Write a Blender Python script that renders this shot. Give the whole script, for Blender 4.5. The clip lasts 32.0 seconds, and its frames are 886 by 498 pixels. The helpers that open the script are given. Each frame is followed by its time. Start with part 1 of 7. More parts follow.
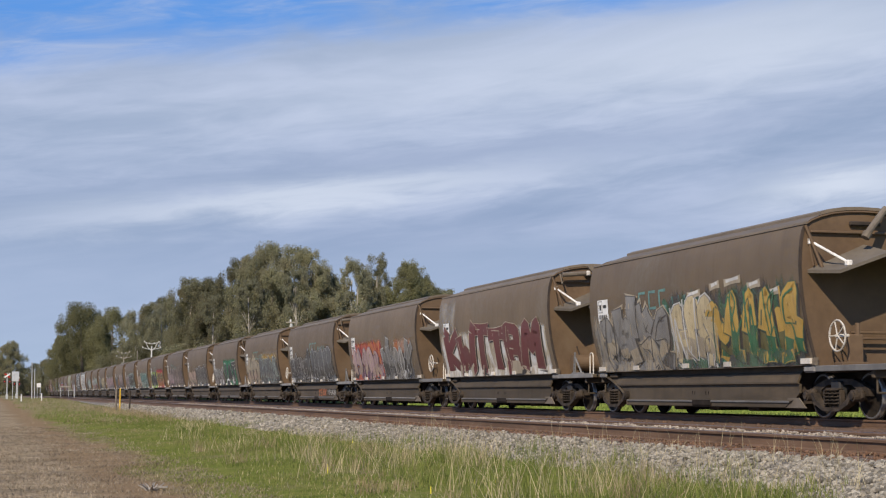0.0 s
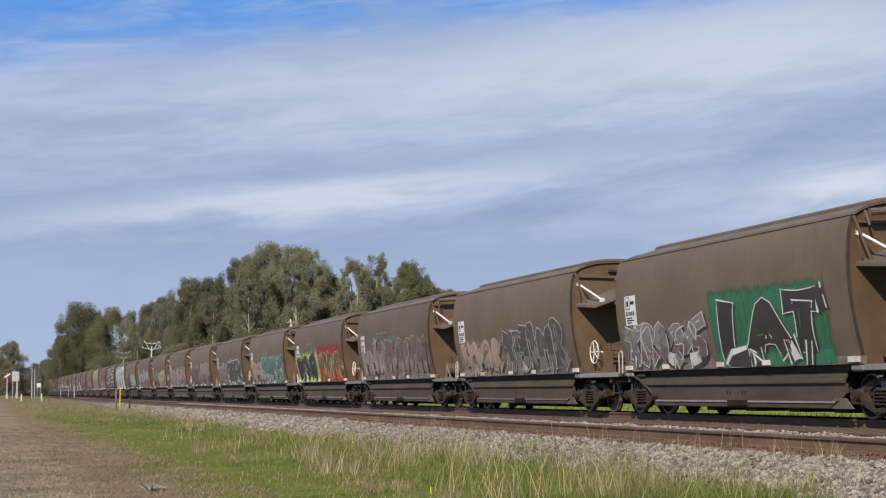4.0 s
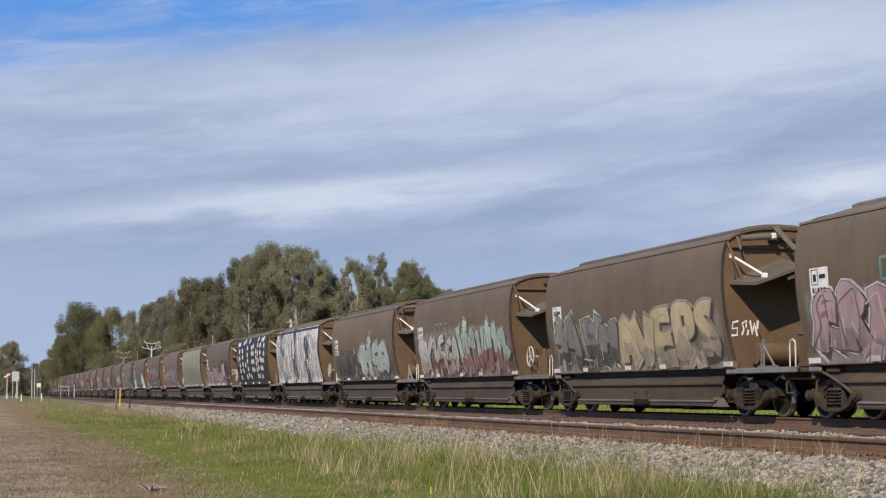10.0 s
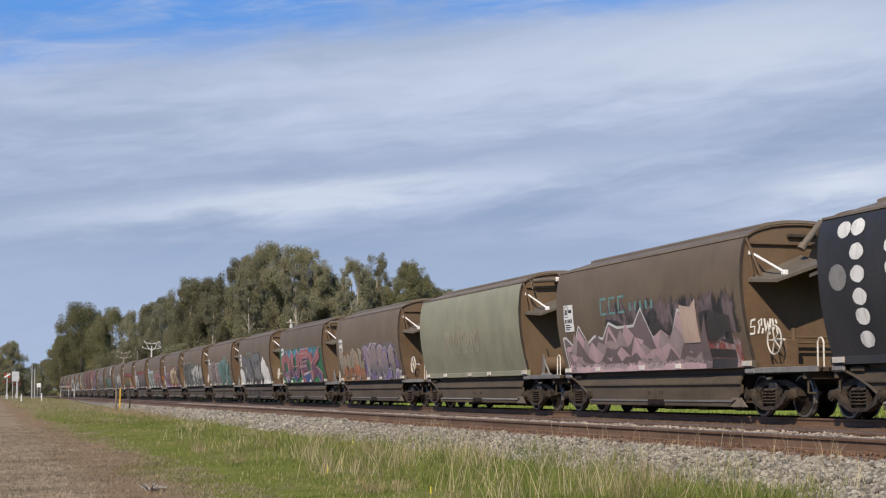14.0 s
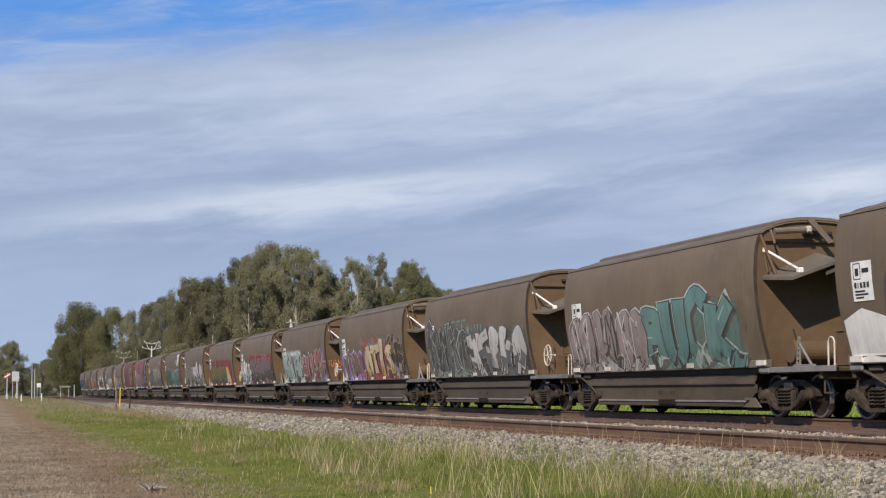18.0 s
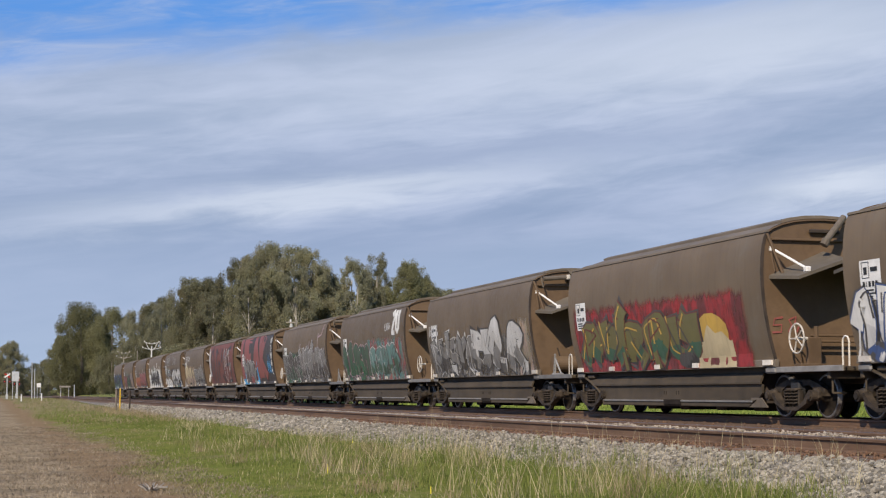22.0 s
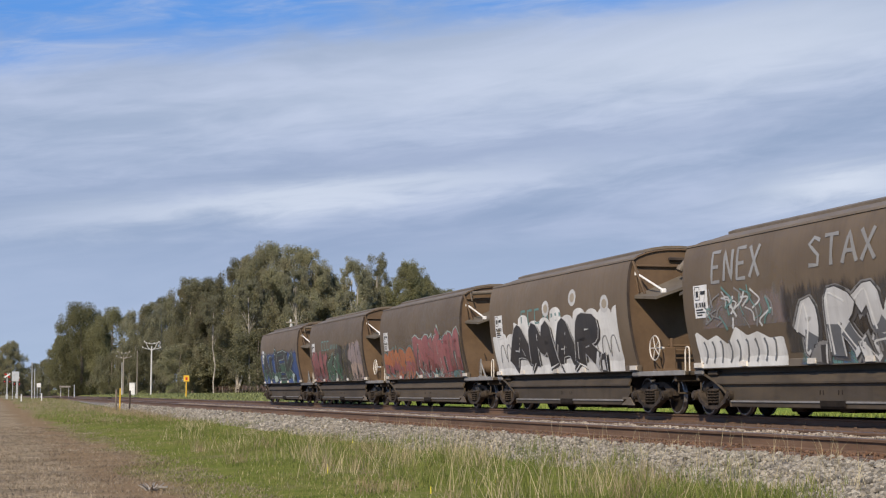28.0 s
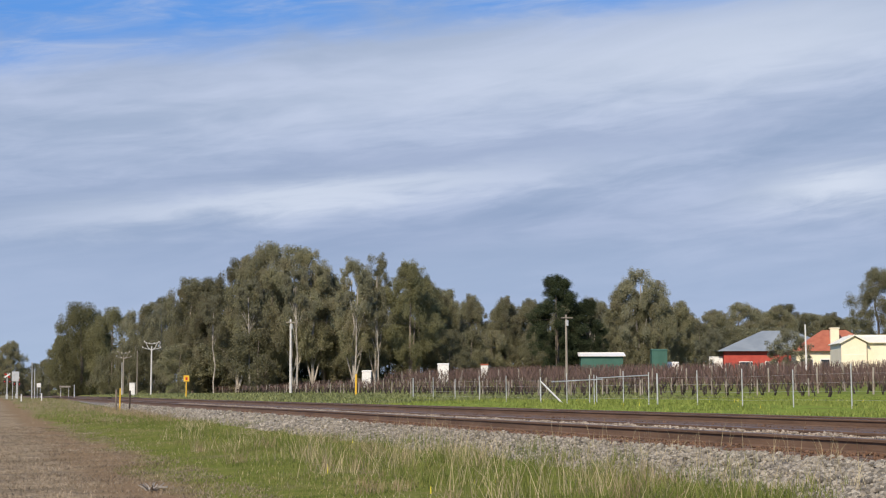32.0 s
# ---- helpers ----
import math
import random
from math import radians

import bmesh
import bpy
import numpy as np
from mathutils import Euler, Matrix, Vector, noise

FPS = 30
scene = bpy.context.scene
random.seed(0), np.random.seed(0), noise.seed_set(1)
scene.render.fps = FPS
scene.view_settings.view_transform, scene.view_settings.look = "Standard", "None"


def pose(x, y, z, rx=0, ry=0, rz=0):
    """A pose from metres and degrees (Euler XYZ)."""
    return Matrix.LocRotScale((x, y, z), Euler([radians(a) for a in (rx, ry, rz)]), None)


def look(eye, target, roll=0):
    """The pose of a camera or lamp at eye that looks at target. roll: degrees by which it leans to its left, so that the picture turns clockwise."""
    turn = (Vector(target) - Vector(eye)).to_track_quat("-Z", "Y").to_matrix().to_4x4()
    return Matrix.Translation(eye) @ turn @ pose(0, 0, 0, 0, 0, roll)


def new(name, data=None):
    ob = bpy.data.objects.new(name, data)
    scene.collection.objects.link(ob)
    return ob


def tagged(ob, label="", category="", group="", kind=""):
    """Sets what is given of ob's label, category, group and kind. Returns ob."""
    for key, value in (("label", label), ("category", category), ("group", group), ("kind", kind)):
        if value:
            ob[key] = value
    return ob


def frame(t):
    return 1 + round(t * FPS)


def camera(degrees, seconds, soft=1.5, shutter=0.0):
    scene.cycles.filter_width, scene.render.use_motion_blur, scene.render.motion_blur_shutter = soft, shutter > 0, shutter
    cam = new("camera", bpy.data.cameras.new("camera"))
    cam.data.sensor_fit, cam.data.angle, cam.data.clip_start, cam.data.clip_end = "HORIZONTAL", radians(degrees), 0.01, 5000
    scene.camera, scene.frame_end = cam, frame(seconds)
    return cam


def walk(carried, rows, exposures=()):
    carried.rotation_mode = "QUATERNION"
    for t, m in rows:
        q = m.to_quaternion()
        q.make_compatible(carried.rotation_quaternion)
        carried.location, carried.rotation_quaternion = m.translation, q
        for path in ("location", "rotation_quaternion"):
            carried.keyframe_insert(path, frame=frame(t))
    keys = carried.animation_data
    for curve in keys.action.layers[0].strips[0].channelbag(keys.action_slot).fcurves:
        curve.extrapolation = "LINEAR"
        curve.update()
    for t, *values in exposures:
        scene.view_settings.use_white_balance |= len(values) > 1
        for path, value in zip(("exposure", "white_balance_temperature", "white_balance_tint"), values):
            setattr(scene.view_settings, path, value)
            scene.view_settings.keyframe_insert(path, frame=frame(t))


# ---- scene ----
cam = camera(31.39, 32.0, soft=1.2, shutter=0.04)
EYE = (0.0, 0.0, 0.508)
AIM = (27.689, 95.655, 9.645)
walk(cam, [(0.0, look(EYE, AIM)), (32.0, look(EYE, AIM))])

# ---- light ----
SUN_DIR = Vector((-0.50, -0.61, 0.617)).normalized()
sun = new("sun", bpy.data.lights.new("sun", "SUN"))
sun.data.energy, sun.data.angle, sun.data.color = 5.0, radians(0.6), (1.0, 0.875, 0.70)
sun.matrix_basis = look((0, 0, 60), Vector((0, 0, 60)) - SUN_DIR)


class Nodes:
    """Short hand for node trees."""

    def __init__(self, tree):
        self.t = tree
        tree.nodes.clear()

    def add(self, kind, **inputs):
        n = self.t.nodes.new(kind)
        for k, v in inputs.items():
            self.put(n.inputs[int(k[1:]) if k[0] == "i" and k[1:].isdigit() else k.replace("_", " ")], v)
        return n

    def put(self, socket, v):
        if isinstance(v, bpy.types.NodeSocket):
            self.t.links.new(v, socket)
        else:
            socket.default_value = v

    def math(self, op, a, b=0.0, c=0.0, clamp=False):
        n = self.add("ShaderNodeMath", i0=a, i1=b, i2=c)
        n.operation, n.use_clamp = op, clamp
        return n.outputs[0]

    def step(self, x, lo, hi, a=0.0, b=1.0):
        n = self.add("ShaderNodeMapRange", i0=x, i1=lo, i2=hi, i3=a, i4=b)
        n.interpolation_type = "SMOOTHSTEP"
        return n.outputs[0]

    def mix(self, f, a, b, how="MIX"):
        n = self.t.nodes.new("ShaderNodeMix")
        n.data_type, n.blend_type = "RGBA", how
        self.put(n.inputs[0], f)
        self.put(n.inputs[6], a if isinstance(a, bpy.types.NodeSocket) else (*a, 1))
        self.put(n.inputs[7], b if isinstance(b, bpy.types.NodeSocket) else (*b, 1))
        return n.outputs[2]

    def noise(self, vec, scale, detail=4.0, rough=0.55, warp=0.0):
        n = self.add("ShaderNodeTexNoise", Scale=scale, Detail=detail, Roughness=rough, Distortion=warp)
        if vec is not None:
            self.put(n.inputs["Vector"], vec)
        return n.outputs[0]

    def scaled(self, vec, sx, sy, sz):
        n = self.add("ShaderNodeVectorMath", i0=vec, i1=(sx, sy, sz))
        n.operation = "MULTIPLY"
        return n.outputs[0]


def build_world():
    world = bpy.data.worlds.new("sky")
    scene.world = world
    world.use_nodes = True
    n = Nodes(world.node_tree)
    out = n.add("ShaderNodeOutputWorld")
    sky = n.add("ShaderNodeTexSky")
    sky.sky_type, sky.sun_disc = "NISHITA", False
    sky.sun_elevation = math.asin(SUN_DIR.z)
    sky.sun_rotation = math.atan2(SUN_DIR.x, SUN_DIR.y)
    way = n.add("ShaderNodeTexCoord").outputs["Generated"]
    xyz = n.add("ShaderNodeSeparateXYZ", i0=way)
    az = n.math("MULTIPLY", n.math("ARCTAN2", xyz.outputs[0], xyz.outputs[1]), 57.2958)
    el = n.math("MULTIPLY", n.math("ARCSINE", xyz.outputs[2]), 57.2958)
    # streaks rise gently to the east; tilt is the height with that slope taken out
    tilt = n.math("MULTIPLY_ADD", az, -0.105, el)
    flat = n.add("ShaderNodeCombineXYZ", i0=n.math("MULTIPLY", az, 0.085), i1=n.math("MULTIPLY", tilt, 0.42), i2=0.3).outputs[0]
    big = n.noise(flat, 1.0, 5.0, 0.55, 0.6)
    fine = n.noise(n.scaled(flat, 2.2, 2.6, 1.0), 1.3, 6.0, 0.6, 0.5)
    cover = n.math("MULTIPLY_ADD", big, 0.66, n.math("MULTIPLY", fine, 0.34))
    grey = n.mix(n.step(cover, 0.34, 0.68), (0.300, 0.390, 0.570), (0.468, 0.546, 0.735))
    # smooth blue-grey haze under the cloud deck
    low = n.step(n.math("MULTIPLY_ADD", fine, 1.2, n.math("MULTIPLY_ADD", az, 0.0, el)), 4.2, 7.2, 1.0, 0.0)
    grey = n.mix(n.math("MULTIPLY", low, 0.75), grey, (0.372, 0.470, 0.665))
    grey = n.mix(n.step(el, 0.0, 3.5, 0.55, 0.0), grey, (0.430, 0.545, 0.715))

    def streak(a0, wide, h0, thick, gain):
        da = n.math("DIVIDE", n.math("SUBTRACT", az, a0), wide)
        wob = n.math("MULTIPLY_ADD", fine, 1.6, -0.8)
        de = n.math("DIVIDE", n.math("SUBTRACT", n.math("ADD", tilt, wob), h0), thick)
        g = n.math("ADD", n.math("MULTIPLY", da, da), n.math("MULTIPLY", de, de))
        return n.math("MULTIPLY", n.math("EXPONENT", n.math("MULTIPLY", g, -1.0)), gain)

    grey = n.mix(n.math("MULTIPLY", streak(17.0, 12.0, 6.95, 0.6, 0.6), 1.0, clamp=True), grey, (0.290, 0.370, 0.555))
    grey = n.mix(n.math("MULTIPLY", streak(14.0, 9.0, 4.2, 0.8, 0.4), 1.0, clamp=True), grey, (0.300, 0.385, 0.580))
    lit = n.math("ADD", streak(11.0, 8.5, 5.9, 0.55, 0.75), streak(30.5, 3.4, 4.1, 0.75, 0.9))
    lit = n.math("ADD", lit, streak(20.0, 16.0, 9.6, 1.8, 0.42))
    lit = n.math("ADD", lit, streak(29.0, 7.5, 9.3, 1.7, 0.34))
    grey = n.mix(n.math("MULTIPLY", lit, 1.0, clamp=True), grey, (0.68, 0.745, 0.872))
    blue = n.mix(0.80, n.mix(1.0, sky.outputs[0], (0.075, 0.075, 0.075), "MULTIPLY"), (0.100, 0.330, 0.860))
    # clear sky over the deck's ragged upper edge
    edge = n.math("ADD", n.math("MULTIPLY_ADD", az, -0.085, el), n.math("MULTIPLY_ADD", big, 4.4, -2.2))
    gap = n.math("MULTIPLY", n.step(edge, 10.9, 13.3), n.step(fine, 0.95, 0.35))
    col = n.mix(gap, grey, blue)
    ground = n.step(el, -0.6, 0.0)
    col = n.mix(ground, (0.10, 0.11, 0.09), col)
    bg = n.add("ShaderNodeBackground", i0=col, i1=1.0)
    n.t.links.new(bg.outputs[0], out.inputs[0])


build_world()


# ---- materials ----
def mat(name, c1, c2, scale=3.0, rough=0.7, bump=0.15, metal=0.0, c3=None, vary=0.0, island=0.0, spec=0.4, stretch=(1, 1, 1), streak=0.0):
    """A surface with blotches between c1 and c2, grain at eight times that scale, and stains of c3."""
    m = bpy.data.materials.new(name)
    m.use_nodes = True
    n = Nodes(m.node_tree)
    out = n.add("ShaderNodeOutputMaterial")
    pos = n.scaled(n.add("ShaderNodeTexCoord").outputs["Object"], *stretch)
    info = n.add("ShaderNodeObjectInfo")
    shift = n.add("ShaderNodeVectorMath", i0=pos, i1=n.scaled(n.add("ShaderNodeCombineXYZ", i0=info.outputs["Random"], i1=info.outputs["Random"]).outputs[0], 37, 53, 0))
    shift.operation = "ADD"
    pos = shift.outputs[0]
    a = n.noise(pos, scale, 5.0)
    b = n.noise(pos, scale * 8, 4.0, 0.65)
    f = n.math("MULTIPLY_ADD", a, 0.65, n.math("MULTIPLY", b, 0.35))
    col = n.mix(n.step(f, 0.35, 0.65), c1, c2)
    if c3:
        s = n.noise(pos, scale * 0.45, 6.0, 0.7, 0.4)
        col = n.mix(n.step(s, 0.52, 0.70), col, c3)
    if streak:
        down = n.noise(n.scaled(pos, 1, 9, 0.6), 1.0, 4.0, 0.6)
        col = n.mix(n.math("MULTIPLY", n.step(down, 0.45, 0.75), streak), col, (c1[0] * 0.45, c1[1] * 0.45, c1[2] * 0.45))
    if vary:
        k = n.math("MULTIPLY_ADD", info.outputs["Random"], 2 * vary, 1 - vary)
        col = n.mix(1.0, col, n.add("ShaderNodeCombineColor", i0=k, i1=k, i2=k).outputs[0], "MULTIPLY")
    if island:
        g = n.add("ShaderNodeNewGeometry").outputs["Random Per Island"]
        k = n.math("MULTIPLY_ADD", g, 2 * island, 1 - island)
        col = n.mix(1.0, col, n.add("ShaderNodeCombineColor", i0=k, i1=k, i2=n.math("MULTIPLY", k, 0.97)).outputs[0], "MULTIPLY")
    p = n.add("ShaderNodeBsdfPrincipled", Base_Color=col, Metallic=metal, Roughness=n.step(b, 0.2, 0.8, max(0, rough - 0.12), min(1, rough + 0.1)))
    p.inputs["Specular IOR Level"].default_value = spec
    if bump:
        n.put(p.inputs["Normal"], n.add("ShaderNodeBump", Strength=bump, Distance=0.02, Height=f).outputs[0])
    n.t.links.new(p.outputs[0], out.inputs[0])
    return m


def leaf_mat(name, c1, c2, c3):
    """Leaves: colour by leaf, with clumps of c3, a little light through them."""
    m = bpy.data.materials.new(name)
    m.use_nodes = True
    n = Nodes(m.node_tree)
    out = n.add("ShaderNodeOutputMaterial")
    g = n.add("ShaderNodeNewGeometry").outputs["Random Per Island"]
    info = n.add("ShaderNodeObjectInfo")
    pos = n.add("ShaderNodeTexCoord").outputs["Object"]
    col = n.mix(g, c1, c2)
    col = n.mix(n.math("MULTIPLY", n.step(n.noise(pos, 0.35, 3.0), 0.45, 0.65), 0.7), col, c3)
    k = n.math("MULTIPLY_ADD", info.outputs["Random"], 0.7, 0.62)
    col = n.mix(1.0, col, n.add("ShaderNodeCombineColor", i0=k, i1=k, i2=k).outputs[0], "MULTIPLY")
    d = n.add("ShaderNodeBsdfDiffuse", Color=col)
    s = n.add("ShaderNodeBsdfTranslucent", Color=col)
    mixed = n.add("ShaderNodeMixShader", i0=0.36, i1=d.outputs[0], i2=s.outputs[0])
    n.t.links.new(mixed.outputs[0], out.inputs[0])
    return m


def ground_mat():
    m = bpy.data.materials.new("ground")
    m.use_nodes = True
    n = Nodes(m.node_tree)
    out = n.add("ShaderNodeOutputMaterial")
    pos = n.add("ShaderNodeNewGeometry").outputs["Position"]
    xyz = n.add("ShaderNodeSeparateXYZ", i0=pos)
    a, b, c = n.noise(pos, 0.45, 6.0, 0.6), n.noise(pos, 3.0, 5.0, 0.65), n.noise(pos, 28.0, 4.0, 0.7)
    x = n.math("ADD", xyz.outputs[0], n.math("MULTIPLY_ADD", a, 2.6, n.math("MULTIPLY_ADD", b, 0.8, -1.7)))
    gravel = n.mix(n.step(b, 0.35, 0.7), (0.215, 0.155, 0.092), (0.350, 0.265, 0.165))
    gravel = n.mix(n.step(c, 0.46, 0.66), gravel, (0.41, 0.325, 0.215))
    gravel = n.mix(n.step(n.noise(pos, 9.0, 5.0, 0.75), 0.50, 0.66), gravel, (0.145, 0.100, 0.058))
    gravel = n.mix(n.step(n.noise(pos, 2.1, 6.0, 0.7), 0.50, 0.62, 0.0, 0.65), gravel, (0.135, 0.108, 0.086))
    gravel = n.mix(n.step(a, 0.5, 0.75), gravel, (0.16, 0.13, 0.09))
    grass = n.mix(n.step(b, 0.3, 0.7), (0.115, 0.134, 0.028), (0.190, 0.188, 0.050))
    grass = n.mix(n.step(a, 0.50, 0.66), grass, n.mix(n.step(b, 0.4, 0.6), (0.235, 0.185, 0.098), (0.17, 0.155, 0.06)))
    grass = n.mix(n.step(n.noise(pos, 7.0, 4.0, 0.7), 0.52, 0.72, 0.0, 0.6), grass, (0.085, 0.100, 0.020))
    earth = n.mix(n.step(c, 0.4, 0.7), (0.195, 0.128, 0.070), (0.290, 0.200, 0.118))
    gravel = n.mix(n.math("MULTIPLY", n.step(x, 1.0, 1.9), 0.85), gravel, earth)
    off = n.math("ADD", xyz.outputs[1], n.math("MULTIPLY_ADD", a, 60.0, -30.0))
    grass = n.mix(n.step(off, 66.0, 120.0, 0.0, 0.75), grass, n.mix(n.step(b, 0.35, 0.65), (0.185, 0.150, 0.085), (0.290, 0.235, 0.145)))
    col = n.mix(n.step(x, 2.3, 3.0), gravel, grass)
    field = n.mix(n.step(b, 0.3, 0.7), (0.135, 0.185, 0.035), (0.225, 0.275, 0.055))
    field = n.mix(n.step(c, 0.5, 0.8), field, (0.25, 0.28, 0.06))
    soil = n.mix(n.step(b, 0.3, 0.7), (0.13, 0.155, 0.03), (0.18, 0.17, 0.06))
    field = n.mix(n.step(a, 0.48, 0.70), field, soil)
    worn = n.mix(n.step(b, 0.35, 0.65), (0.125, 0.130, 0.045), (0.185, 0.160, 0.080))
    far = n.math("ADD", xyz.outputs[1], n.math("MULTIPLY_ADD", a, 30.0, -15.0))
    field = n.mix(n.step(far, 88.0, 128.0, 0.0, 0.8), field, worn)
    col = n.mix(n.step(x, 18.5, 20.0), col, field)
    p = n.add("ShaderNodeBsdfPrincipled", Base_Color=col, Roughness=0.95)
    p.inputs["Specular IOR Level"].default_value = 0.0
    n.put(p.inputs["Normal"], n.add("ShaderNodeBump", Strength=0.8, Distance=0.05, Height=n.math("MULTIPLY_ADD", c, 0.5, b)).outputs[0])
    n.t.links.new(p.outputs[0], out.inputs[0])
    return m


def ballast_mat():
    m = bpy.data.materials.new("ballast")
    m.use_nodes = True
    n = Nodes(m.node_tree)
    out = n.add("ShaderNodeOutputMaterial")
    pos = n.add("ShaderNodeNewGeometry").outputs["Position"]
    xyz = n.add("ShaderNodeSeparateXYZ", i0=pos)
    v = n.add("ShaderNodeTexVoronoi", Vector=pos, Scale=17.0)
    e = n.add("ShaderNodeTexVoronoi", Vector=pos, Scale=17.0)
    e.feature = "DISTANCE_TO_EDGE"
    tone = n.add("ShaderNodeSeparateColor", i0=v.outputs["Color"]).outputs[0]
    a = n.noise(pos, 1.2, 5.0, 0.6)
    col = n.mix(tone, (0.130, 0.110, 0.088), (0.31, 0.27, 0.225))
    # dark cell edges stand for the shade in the gaps between stones
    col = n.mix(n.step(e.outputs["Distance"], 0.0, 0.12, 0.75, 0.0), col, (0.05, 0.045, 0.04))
    x = n.math("ADD", xyz.outputs[0], n.math("MULTIPLY_ADD", a, 0.5, -0.25))
    near = n.math("MULTIPLY", n.step(x, 8.85, 9.2), n.step(x, 11.8, 12.3, 1.0, 0.0))
    far = n.math("MULTIPLY", n.step(x, 15.0, 15.6), n.step(x, 19.0, 19.6, 1.0, 0.0))
    rust = n.math("MULTIPLY", n.math("ADD", near, far), 0.8)
    col = n.mix(rust, col, n.mix(tone, (0.085, 0.045, 0.025), (0.15, 0.082, 0.047)))
    dusty = n.math("MULTIPLY", n.step(x, 10.05, 10.35), n.step(x, 10.85, 11.0, 1.0, 0.0))
    col = n.mix(n.math("MULTIPLY", dusty, 0.5), col, n.mix(tone, (0.20, 0.150, 0.105), (0.34, 0.275, 0.205)))
    p = n.add("ShaderNodeBsdfPrincipled", Base_Color=col, Roughness=0.9)
    p.inputs["Specular IOR Level"].default_value = 0.2
    n.put(p.inputs["Normal"], n.add("ShaderNodeBump", Strength=0.9, Distance=0.03, Height=e.outputs["Distance"]).outputs[0])
    n.t.links.new(p.outputs[0], out.inputs[0])
    return m


